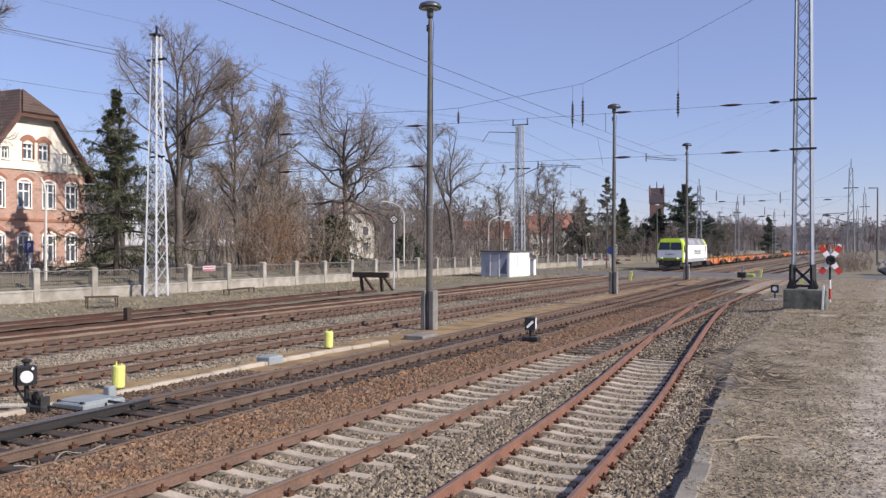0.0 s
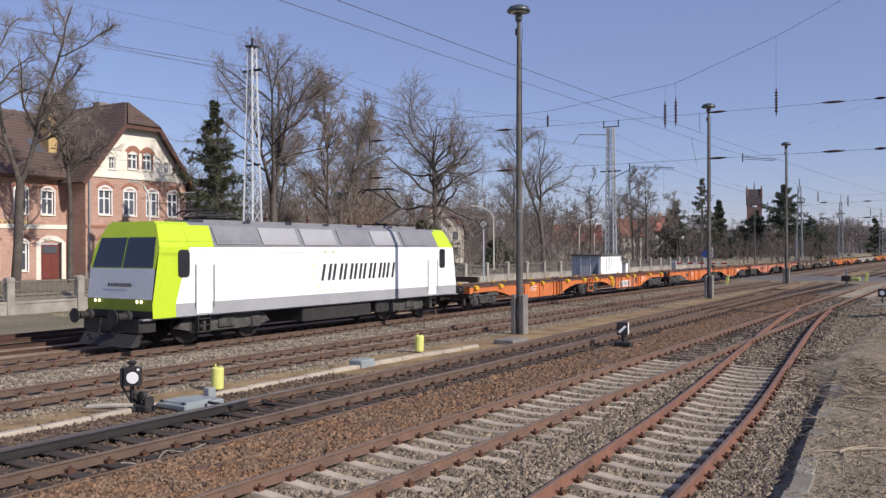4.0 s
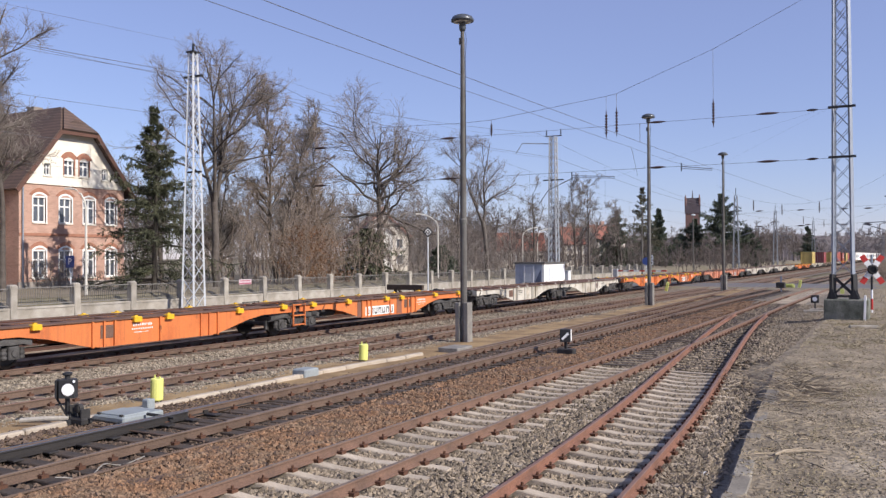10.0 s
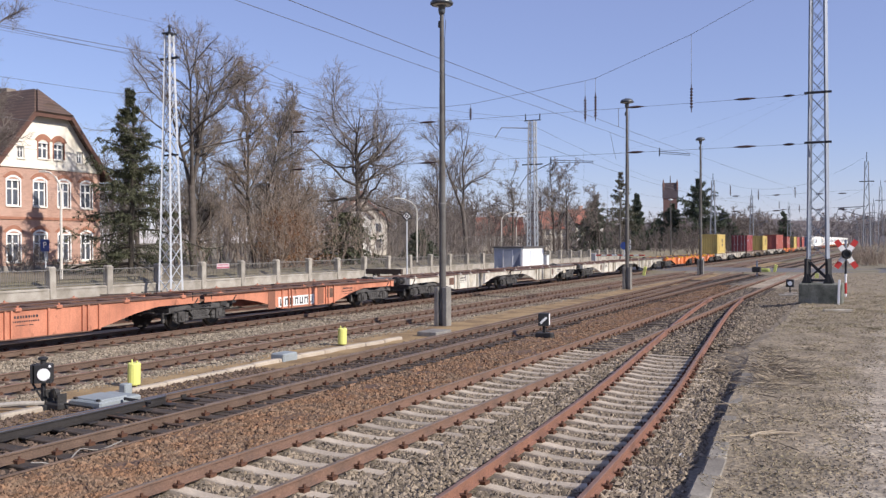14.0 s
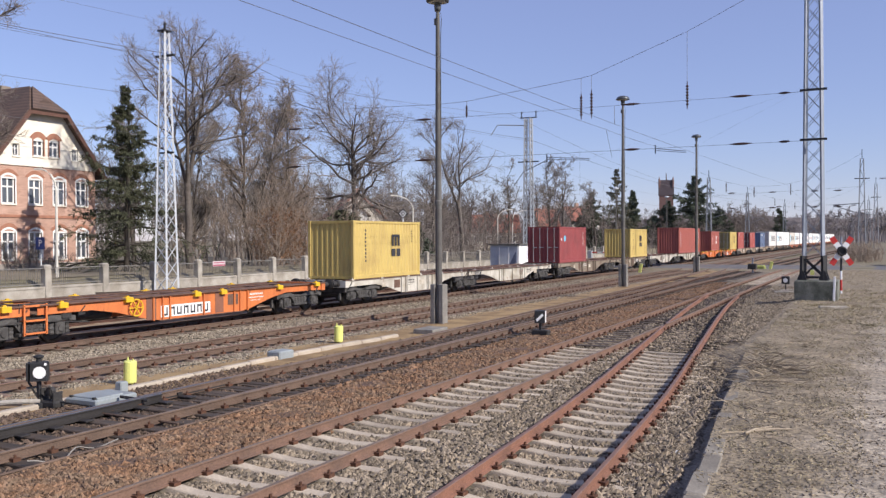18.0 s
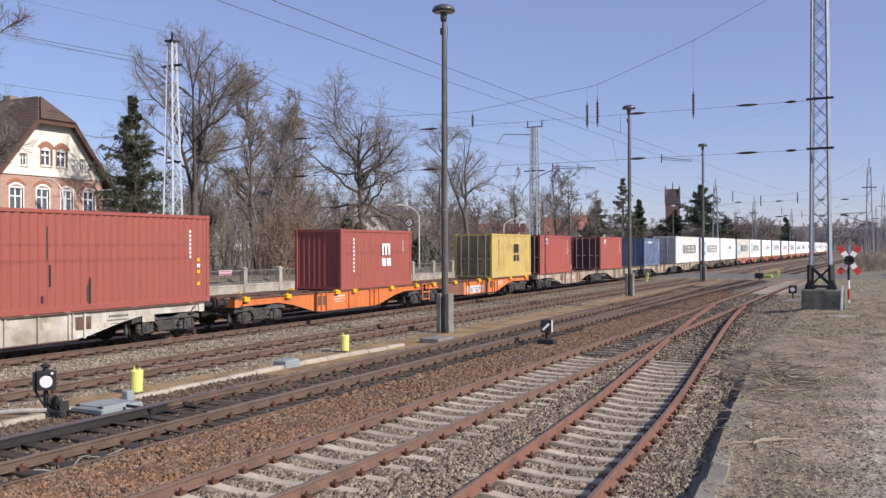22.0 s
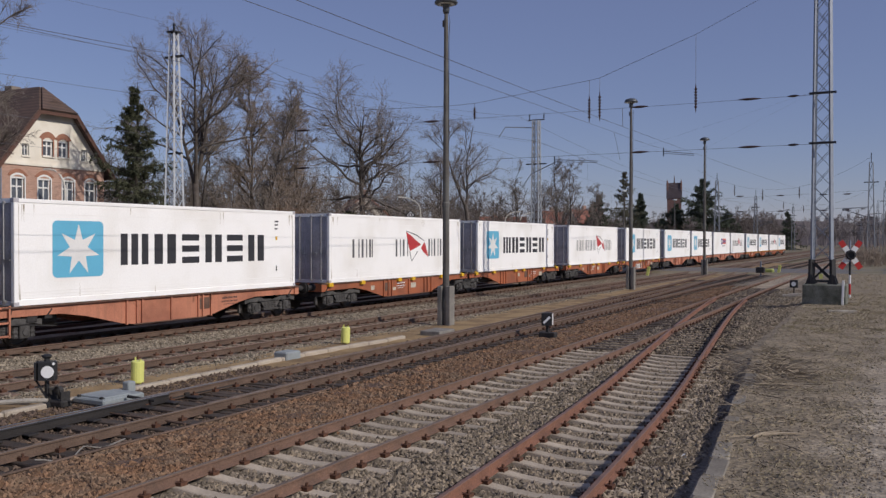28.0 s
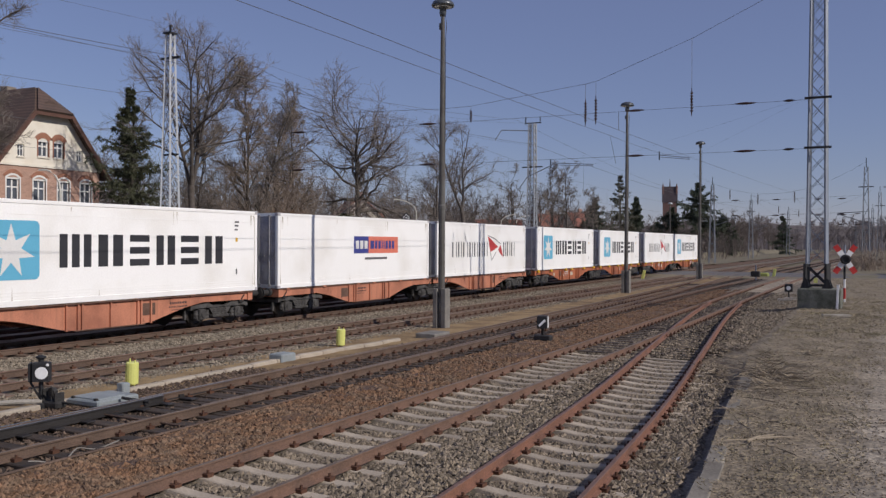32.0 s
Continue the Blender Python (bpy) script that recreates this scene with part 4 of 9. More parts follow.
def split_marks(s, mats):
    """One mesh for each large painted shape; the small lettering together."""
    owner, out = list(range(len(s.v))), []

    def root(i):
        while owner[i] != i:
            i = owner[i]
        return i
    for f in s.f:
        for i in f[1:]:
            owner[root(i)] = root(f[0])
    groups = {}
    for f, k in zip(s.f, s.m):
        groups.setdefault(root(f[0]), []).append((f, k))
    tiny = Shape()
    for g in groups.values():
        ids = sorted({i for f, _ in g for i in f})
        at = {i: n for n, i in enumerate(ids)}
        v = [s.v[i] for i in ids]
        size = max(max(p[1] for p in v) - min(p[1] for p in v), max(p[2] for p in v) - min(p[2] for p in v))
        small = size < 0.25
        q = tiny if small else Shape()
        q.add(v, [tuple(at[i] for i in f) for f, _ in g], g[0][1])
        if not small:
            out.append(("panel" if size > 1.0 and len(v) > 12 else "lettering_bar", q.mesh("marking", *mats)))
    if tiny.v:
        out.append(("small_lettering", tiny.mesh("small_lettering", *mats)))
    return out


M_GRIME = mat("edge_grime", (0.42, 0.36, 0.28), 0.8, var=0.3, scale=3, fine=20, bump=0.0, second=(0.58, 0.54, 0.47))


def grime_shape(length, height):
    """Thin ragged streaks at the ends and along the lower edge."""
    rg, s = random.Random(int(length * 10)), Shape()
    for i in range(26):
        y = rg.choice((rg.uniform(0.14, 0.4), rg.uniform(length - 0.4, length - 0.16), rg.uniform(0.3, length - 0.3)))
        z = rg.choice((0.17, height - 0.14 - 0.02))
        h = rg.uniform(0.1, 0.5) * (1 if z < 1 else -1)
        w = rg.uniform(0.012, 0.035)
        s.prism([(y, z), (y + w, z), (y + w * 0.5, z + h)], HALF - 0.0185, HALF - 0.0165, "x")
    for y in (0.13, length - 0.17):
        s.box(HALF - 0.0185, HALF - 0.0165, y, y + 0.03, 0.2, height - 0.2)
    return s


def container(u, length, height, paint, label, marks="", doors=True, smooth=False, at=FLOOR):
    c = thing("shipping_container", None, None, label, "container", "containers on the train")
    col = BOX[paint]
    z0, z1 = 0.0, height
    key = (length, height, paint, smooth)
    side = cached(("side",) + key, lambda: wall_shape(0.12, length - 0.12, 0.16, height - 0.11, not smooth).mesh("side_wall", col))
    part("side_wall", side, None, c, m=pose(HALF - 0.02, 0, 0))
    part("side_wall", side, None, c, m=pose(-HALF + 0.02, length, 0, 0, 0, 180))
    part("roof", cached(("roof",) + key, lambda: Shape().box(-HALF + 0.04, HALF - 0.04, 0.05, length - 0.05, height - 0.05, height - 0.02).mesh("roof", col)), None, c)
    rail = cached(("rails",) + key, lambda: Shape().cbox(-0.05, 0.05, 0.1, length - 0.1, 0, 0.16, 0.012).mesh("bottom_rail", col))
    top = cached(("toprail",) + key, lambda: Shape().cbox(-0.04, 0.04, 0.1, length - 0.1, 0, 0.1, 0.012).mesh("top_rail", col))
    for e in (-1, 1):
        part("bottom_rail", rail, None, c, m=pose(e * (HALF - 0.05), 0, 0.01))
        part("top_rail", top, None, c, m=pose(e * (HALF - 0.04), 0, height - 0.11))
    post = cached(("post",) + key, lambda: Shape().cbox(-0.07, 0.07, -0.07, 0.07, 0.11, height - 0.11, 0.015).mesh("corner_post", col))
    cast = cached(("casting",) + key, lambda: Shape().cbox(-0.08, 0.08, -0.085, 0.085, 0, 0.118, 0.012).mesh("corner_casting", M_DOORGREY if smooth else col))
    for e in (-1, 1):
        for y in (0.075, length - 0.075):
            part("corner_post", post, None, c, m=pose(e * (HALF - 0.072), y, 0))
            part("corner_casting", cast, None, c, m=pose(e * (HALF - 0.078), y, 0))
            part("corner_casting", cast, None, c, m=pose(e * (HALF - 0.078), y, height - 0.115))
    sill = cached(("sill",) + key, lambda: Shape().box(-HALF + 0.1, HALF - 0.1, 0.02, 0.12, 0.0, 0.12).mesh("end_sill", col))
    for z in (0.01, height - 0.13):
        part("end_sill", sill, None, c, m=pose(0, 0, z))
        part("end_sill", sill, None, c, m=pose(0, length, z, 0, 0, 180))
    plain = cached(("end",) + key, lambda: wall_shape(-HALF + 0.13, HALF - 0.13, 0.13, height - 0.13).mesh("end_wall", M_DOORGREY if smooth else col))
    part("end_wall", plain, None, c, m=pose(0, length - 0.05, 0, 0, 0, 90))
    if doors:
        # red and yellow leaves use the colours with shade painted in
        leafm = M_DOORGREY if smooth else M_SHADEDRED if paint == "red" else M_SHADEDYELLOW if paint == "yellow" else col
        w = HALF - 0.14
        leaf = cached(("leaf", height, paint, smooth), lambda: Shape().box(0, w, 0, 0.05, 0.14, height - 0.14).box(0.08, w - 0.08, -0.012, 0, 0.3, height * 0.32).box(
            0.08, w - 0.08, -0.012, 0, height * 0.36, height * 0.62).box(0.08, w - 0.08, -0.012, 0, height * 0.66, height - 0.28).mesh("door_leaf", leafm))
        rod = cached(("rod", height), lambda: Shape().tube([(0, -0.06, 0.08), (0, -0.06, height - 0.08)], 0.022, 8).box(-0.05, 0.05, -0.07, 0.0, 0.1, 0.16).box(
            -0.05, 0.05, -0.07, 0.0, height - 0.16, height - 0.1).box(-0.02, 0.28, -0.085, -0.055, height * 0.42, height * 0.42 + 0.05).mesh("lock_rod", M_LOCK))
        for x in (-w - 0.004, 0.004):
            d = part("door_leaf", leaf, None, c, m=pose(x, 0.05, 0))
            for q in (0.3, w - 0.28):
                part("lock_rod", rod, None, d, m=pose(q, 0, 0))
    else:
        part("end_wall", plain, None, c, m=pose(0, 0.05, 0, 0, 0, -90))
    s, mats, x = Shape(), [M_INK, M_PLATE, M_LOGOFADED if paint == "rusty" else M_LOGOBLUE, M_LOGORED, M_LOGONAVY, M_GREYINK, M_YELLOW, M_SALMON], HALF - 0.017
    if marks.startswith("star"):
        k = 0
        s.prism(rounded(1.2, 2.95, 0.72, 2.32, 0.14), x, x + 0.004, "x", 2)
        star(s, 2.075, 1.5, 0.74, x + 0.005, 1)
        name_bars(s, [1.12, 1.05, 0.86, 0.92, 0.9, 1.0], 3.6, 1.02, 0.95, 0.19, 0, x)
        for i, q in enumerate((2.45, 2.32, 2.18)):
            letters(s, [0.22 - 0.03 * i], 10.95, q, 0.06, 0.1, 5, x)
        letters(s, [0.1], 11.0, 1.78, 0.14, 0.1, 6, x)
        letters(s, [0.06], 11.02, 0.62, 0.2, 0.1, 0, x)
    elif marks == "flag":
        strokes(s, [0.55, 0.45, 0.62, 0.45, 0.5, 0.48, 0.5], 1.75, 1.02, 0.8, 0.17, 5, x)
        strokes(s, [0.4, 0.5, 0.52], 8.62, 1.0, 0.85, 0.17, 5, x)
        flag(s, x)
    elif marks == "faded":
        strokes(s, [0.55, 0.45, 0.3], 1.75, 1.02, 0.8, 0.17, 5, x)
        strokes(s, [0.48, 0.5], 5.4, 1.02, 0.8, 0.19, 5, x)
        strokes(s, [0.4, 0.5, 0.52], 8.62, 1.0, 0.85, 0.17, 5, x)
        flag(s, x)
    elif marks == "two":
        s.box(x, x + 0.004, 5.3, 6.5, 1.3, 2.05, 4).box(x, x + 0.004, 6.5, 9.1, 1.3, 2.05, 7)
        letters(s, [0.25, 0.25, 0.25], 5.45, 1.5, 0.36, 0.1, 1, x + 0.005)
        letters(s, [0.3, 0.2, 0.2, 0.08, 0.08, 0.2, 0.2, 0.2], 6.65, 1.5, 0.36, 0.09, 4, x + 0.005)
        letters(s, [1.9], 6.2, 1.02, 0.1, 0.1, 5, x)
    elif marks == "grey":
        s.prism([(4.8, 1.35), (5.6, 1.75), (5.9, 1.75), (5.1, 1.35)], x, x + 0.004, "x", 5)
        s.prism([(5.5, 1.35), (6.2, 1.75), (6.5, 1.75), (5.8, 1.35)], x, x + 0.004, "x", 5)
        letters(s, [0.42, 0.36, 0.36], 6.9, 1.4, 0.5, 0.14, 5, x)
        letters(s, [2.6], 5.2, 1.05, 0.1, 0.1, 5, x)
    elif marks == "tall":
        q = length * 0.55
        k = 1 if paint in ("maroon", "red", "rustred") else 0
        letters(s, [0.16, 0.16, 0.16], q, 1.45, 0.5, 0.12, k, x)
        s.box(x, x + 0.004, q, q + 0.72, 1.86, 1.98, k)
        letters(s, [0.34, 0.36], q - 0.02, 0.95, 0.36, 0.1, k, x)
        for i in range(9):
            letters(s, [0.11], 0.95, 2.1 - i * 0.17, 0.1, 0.1, k, x)
        for i in range(5):
            letters(s, [0.07], length - 0.85, 2.1 - i * 0.12, 0.07, 0.1, k, x)
    elif marks == "upright":
        for i in range(6):
            s.box(x, x + 0.004, 0.85, 1.06 - 0.05 * (i % 2), 2.25 - i * 0.29, 2.36 - i * 0.29, 1)
            s.box(x, x + 0.004, 0.93, 0.99, 2.16 - i * 0.29, 2.25 - i * 0.29, 1)
        for i in range(7):
            letters(s, [0.08], length - 0.95, 2.3 - i * 0.14, 0.09, 0.1, 1, x)
        for q, z0, z1 in ((5.75, 1.5, 2.4), (5.85, 0.75, 1.35), (5.6, 0.3, 0.5), (7.1, 0.25, 0.75), (7.2, 0.2, 0.95)):
            s.box(x - 0.002, x + 0.0025, q, q + 0.05, z0, z1, 0)
        for q, k in ((1.35, 6), (1.15, 1), (0.95, 6), (0.55, 6)):
            letters(s, [0.14], length - 0.6, q, 0.12, 0.1, k, x)
    elif marks == "dot":
        pts = [(1.15 + 0.22 * math.cos(math.tau * i / 14), 1.75 + 0.22 * math.sin(math.tau * i / 14)) for i in range(14)]
        s.prism(pts, x, x + 0.004, "x", 2)
        s.box(x, x + 0.004, 0.35, 0.5, 1.6, 1.75, 1)
        for i in range(8):
            letters(s, [0.07], length - 0.75, 2.1 - i * 0.13, 0.09, 0.1, 1, x)
        letters(s, [0.1], length - 0.48, 1.4, 0.12, 0.1, 6, x)
    elif marks == "badge":
        s.box(x, x + 0.004, 1.0, 1.4, 2.0, 2.38, 1)
        s.prism([(1.06, 2.06), (1.34, 2.06), (1.34, 2.2), (1.2, 2.3)], x + 0.004, x + 0.006, "x", 0)
        for i in range(8):
            letters(s, [0.07], length - 0.75, 2.2 - i * 0.13, 0.09, 0.1, 1, x)
        letters(s, [0.1], length - 0.5, 1.5, 0.12, 0.1, 6, x)
    elif marks == "line":
        for q, z1 in ((1.2, 0.7), (1.9, 0.5), (2.6, 0.9), (2.75, 0.6), (3.4, 1.3), (3.55, 0.8)):
            s.prism([(q, 0.18), (q + 0.09, 0.18), (q + 0.05, z1)], x - 0.002, x + 0.0025, "x", 0)
        letters(s, [0.22], 0.5, 2.12, 0.2, 0.1, 1, x)
        letters(s, [0.18, 0.2, 0.22, 0.22, 0.22, 0.2], 1.35, 2.1, 0.18, 0.07, 1, x)
        for i in range(7):
            letters(s, [0.06], length - 0.6, 2.2 - i * 0.13, 0.09, 0.1, 1, x)
    if s.v:
        for nm, me in cached(("marks", marks, length, height, paint), lambda: split_marks(s, mats)):
            part(nm, me, None, c)
    if smooth:          # seams and edge bands of the smooth walls
        s = Shape()
        for z in (0.2, 0.28, 0.36):
            s.box(HALF - 0.02, HALF - 0.012, 0.2, length - 0.2, z, z + 0.02)
        s.box(HALF - 0.02, HALF - 0.014, 0.2, length - 0.2, height - 0.42, height - 0.405)
        part("seam", s, col, c)
        g = cached(("grime", length, height), lambda: grime_shape(length, height).mesh("grime", M_GRIME))
        part("grime", g, None, c, "rust and dirt streaks along the edges")
    MOVING.append((c, u, at))
    return c


F40, F20 = 12.192, 6.058
container(430.0, F20, 2.59, "yellow", "yellow corrugated steel container with black bars", "tall", doors=False)
container(456.9, F20, 2.59, "maroon", "maroon corrugated steel container with closed doors", "dot")
container(476.1, F20, 2.59, "yellow", "yellow corrugated steel container with black bars", "tall", doors=False)
container(496.8, F40, 2.896, "rustred", "long red-brown corrugated steel container", "upright", doors=False)
container(516.95, F20, 2.59, "rustred", "red-brown corrugated container with pale bars", "tall", doors=False)
container(532.5, F20, 2.59, "yellow", "yellow steel container with closed lock-rod doors", "tall")
container(540.25, F20, 2.59, "red", "faded red corrugated steel container", "badge")
container(553.55, F20, 2.59, "red", "faded red container with doors darkened by grime and painted shade", "badge")
container(567.2, F20, 2.59, "blue", "blue corrugated steel container with white bars", "line", doors=False)
container(580.4, F40, 2.896, "rusty", "rust-streaked old white reefer container", "star", smooth=True)
for u, paint, marks, words in (
        (594.2, "white", "star", "white reefer container with a blue star panel"), (607.3, "white", "grey", "white reefer container with grey bars"),
        (621.0, "greyish", "star", "aged greyish reefer container with a blue star panel"), (634.1, "white", "star", "white reefer container with a blue star panel"),
        (648.6, "white", "faded", "white reefer container with worn lettering bars and a red flag shape"), (663.0, "white", "star", "white reefer container with a blue star panel"),
        (678.3, "white", "flag", "white reefer container with thin grey bars and a red flag shape"), (693.1, "white", "star", "white reefer container with a blue star panel"),
        (707.4, "white", "star", "white reefer container with a blue star panel"), (720.5, "white", "star", "white reefer container with a blue star panel"),
        (733.9, "white", "two", "white reefer container with a blue and red panel"), (747.0, "white", "flag", "white reefer container with thin grey bars and a red flag shape"),
        (761.3, "white", "star", "white reefer container with a blue star panel"), (775.2, "white", "star", "white reefer container with a blue star panel"),
        (789.5, "white", "flag", "white reefer container with thin grey bars and a red flag shape"), (802.6, "white", "star", "white reefer container with a blue star panel")):
    container(u, F40, 2.896, paint, words, marks, smooth=True)

# ---- the locomotive ----
M_LIME = mat("lime_green_paint", (0.50, 0.66, 0.03), 0.4, var=0.05, scale=1, fine=20, bump=0.02)
M_LOCOWHITE = mat("white_loco_paint", (0.90, 0.90, 0.89), 0.4, var=0.04, scale=0.7, fine=20, bump=0.02, second=(0.84, 0.83, 0.81))
M_LOCOGREY = mat("light_grey_paint", (0.36, 0.36, 0.37), 0.5, var=0.1, scale=1, fine=20, bump=0.03)
M_SILVER = mat("silver_grey_paint", (0.60, 0.61, 0.62), 0.4, 0.2, var=0.06, scale=1, fine=20, bump=0.02)
M_ROOF = mat("grey_loco_roof", (0.24, 0.24, 0.25), 0.55, 0.1, var=0.15, scale=1.5, fine=20, bump=0.05)
M_SCREEN = glass("dark_windscreen", (0.015, 0.018, 0.025), 0.08)
M_HEADLAMP = glow("lit_headlamp", (1.0, 0.9, 0.6), 1.5)


def locomotive(u):
    t = thing("electric_locomotive", None, None, "white electric locomotive with lime green cab edges", "locomotive")
    L = 17.55
    rows = [(1.48, 0.95), (1.48, 1.34), (1.48, 3.02), (1.12, 3.70), (0.95, 3.80)]

    def front(z):                      # the slanted cab face
        return 0.92 - 0.06 * (z - 0.95) if z < 1.75 else 0.87 + 0.5 * ((z - 1.75) / 2.05) ** 1.15

    def lime(z):
        return front(z) + (0.85 if z < 1.4 else 0.85 + 0.4 * (z - 1.4) / 2.4)
    s = Shape()
    cols = []
    for x, z in rows:
        f = front(z)
        cols.append([f, lime(z), 6.0, 12.0, 18.57 - f - 0.62 * (lime(z) - f), 18.57 - f])
    for side in (1, -1):
        v = [(side * rows[r][0], cols[r][c], rows[r][1]) for r in range(5) for c in range(6)]
        for r in range(4):
            for c in range(5):
                k = 2 if r == 0 else 1 if r == 1 else 3
                if c == 0:
                    k = 0
                if c == 4 and r >= 2:
                    k = 0
                q = [v[r * 6 + c], v[r * 6 + c + 1], v[(r + 1) * 6 + c + 1], v[(r + 1) * 6 + c]]
                s.add(q, [(0, 1, 2, 3)], k)
    for c in range(5):                 # roof deck
        q = [(-0.95, cols[4][c], 3.80), (0.95, cols[4][c], 3.80), (0.95, cols[4][c + 1], 3.80), (-0.95, cols[4][c + 1], 3.80)]
        s.add(q, [(0, 1, 2, 3)], 0 if c in (0, 4) else 3)
    for end in (0, 5):                 # cab faces, in bands
        zs = [(0.95, 1.48), (1.16, 1.48), (1.5, 1.48), (2.4, 1.48), (3.02, 1.48), (3.45, 1.26), (3.70, 1.12), (3.80, 0.95)]
        for (za, xa), (zb, xb) in zip(zs, zs[1:]):
            ya, yb = (front(za), front(zb)) if end == 0 else (18.57 - front(za), 18.57 - front(zb))
            # band 4 is the lime paint darkened for the shade on the face
            k = 6 if zb <= 1.17 else 4 if zb <= 1.51 else 5 if zb <= 2.41 else 0
            s.add([(-xa, ya, za), (xa, ya, za), (xb, yb, zb), (-xb, yb, zb)], [(0, 1, 2, 3)], k)
    s.box(-1.40, 1.40, 0.62, 17.95, 0.9, 0.95, 3)
    body = part("body", s, (M_LIME, M_LOCOWHITE, M_LOCOGREY, M_ROOF, mat("shaded_lime_band", (0.27, 0.34, 0.03), 0.5, var=0.1, bump=0.02), M_SILVER, M_IRON), t)
    for x0, x1 in ((-1.38, -0.03), (0.03, 1.38)):
        ya, yb = front(2.43) - 0.012, front(3.32) - 0.012
        s = Shape().add([(x0, ya, 2.43), (x1, ya, 2.43), (x1 * 0.9 if x1 > 1 else x1, yb, 3.32), (x0 * 0.9 if x0 < -1 else x0, yb, 3.32),
                         (x0, ya + 0.03, 2.43), (x1, ya + 0.03, 2.43), (x1 * 0.9 if x1 > 1 else x1, yb + 0.03, 3.32), (x0 * 0.9 if x0 < -1 else x0, yb + 0.03, 3.32)],
                        [(0, 1, 2, 3), (7, 6, 5, 4), (0, 4, 5, 1), (1, 5, 6, 2), (2, 6, 7, 3), (3, 7, 4, 0)])
        part("windscreen", s, M_SCREEN, body, "dark slanted windscreen")
    for ya, yb in ((lime(3.02), 3.35), (16.2, 17.2)):     # lime roof edges
        part("roof_edge", Shape().add([(1.484, ya, 3.03), (1.484, yb - 0.1, 3.03), (1.126, yb, 3.70), (1.126, ya, 3.70), (1.47, ya, 3.02), (1.47, yb - 0.1, 3.02), (1.11, yb, 3.69), (1.11, ya, 3.69)],
                                      [(0, 1, 2, 3), (7, 6, 5, 4), (0, 4, 5, 1), (1, 5, 6, 2), (2, 6, 7, 3), (3, 7, 4, 0)]), M_LIME, body, "lime green roof edge")
    for y in (2.05, 16.5):
        s = Shape().prism(rounded(y - 0.22, y + 0.22, 2.12, 2.95, 0.12), 1.482, 1.5, "x")
        part("cab_window", s, M_SCREEN, body, "dark rounded cab side window")
    for y in (2.55, 15.4):
        d = part("cab_door", Shape().box(1.481, 1.488, y, y + 0.62, 1.0, 2.9), M_LOCOWHITE, body)
        for q in (y - 0.06, y + 0.68):
            part("handrail", Shape().tube([(1.53, q, 1.2), (1.53, q, 2.5)], 0.018, 6), M_LOCK, d)
        s = Shape()
        for z in (0.42, 0.62, 0.82):
            s.box(1.3, 1.5, y + 0.08, y + 0.54, z, z + 0.03)
        s.box(1.3, 1.48, y + 0.06, y + 0.09, 0.4, 0.95).box(1.3, 1.48, y + 0.53, y + 0.56, 0.4, 0.95)
        part("step", s, M_IRON, body)
    for x in (-1.05, -0.86, 0.86, 1.05):
        part("headlight", Shape().lathe([(0.05, 0.0), (0.05, -0.02), (0.035, -0.025)], 12, (x, 0.86, 1.43), "y"), M_HEADLAMP, body, "lit round headlight")
    s = letters(Shape(), [0.1] * 8, -0.52, 0, 0.1, 0.035, 0)
    part("name", s, M_GREYINK, body, "row of dark bars", m=Matrix.Translation((0, front(2.0) - 0.012, 1.86)) @ Matrix.Rotation(radians(-90), 4, "Z"))
    big = Shape()
    y = 8.35
    for w in (0.5, 0.52, 0.5, 0.44, 0.5, 0.52, 0.14, 0.5):
        for q in (0.0, w - 0.14) if w > 0.2 else (0.0,):
            big.prism([(y + q, 1.82), (y + q + 0.14, 1.82), (y + q + 0.28, 2.42), (y + q + 0.14, 2.42)], 1.484, 1.489, "x")
        y += w + 0.12
    part("name", big, M_INK, body, "row of dark bars on the side")
    for i in range(8):
        a = radians(70 + 220 * i / 7)
        part("dot", Shape().lathe([(0.075, 1.484), (0.075, 1.488)], 10, (0, 8.75 + 0.85 * math.cos(a), 2.15 + 0.72 * math.sin(a)), "x"),
             mat("pale_lime_dot", (0.72, 0.76, 0.55), 0.4, var=0.05, bump=0.0), body)
    for x in (-0.87, 0.87):
        part("buffer", BUFFER, None, t, m=pose(x, 0.58, 1.03))
        part("buffer", BUFFER, None, t, m=pose(x, 17.97, 1.03, 0, 0, 180))
    part("snow_plough", Shape().prism([(0.35, 0.15), (0.65, 0.15), (0.75, 0.5), (0.6, 0.5)], -1.2, 1.2, "x"), M_IRON, t)
    s = Shape().box(-1.25, 1.25, 0.6, 1.2, 0.55, 0.95)
    s.tube([(-0.3, 0.5, 0.9), (-0.3, 0.42, 0.55), (-0.25, 0.55, 0.4)], 0.03, 6).tube([(0.3, 0.5, 0.9), (0.3, 0.42, 0.55), (0.25, 0.55, 0.4)], 0.03, 6)
    part("front_beam", s, M_IRON, t)
    part("equipment_box", Shape().cbox(-1.3, 1.3, 7.6, 11.6, 0.4, 0.93, 0.05).cbox(-1.25, 1.25, 12.0, 12.8, 0.45, 0.93, 0.05), M_IRON, t)
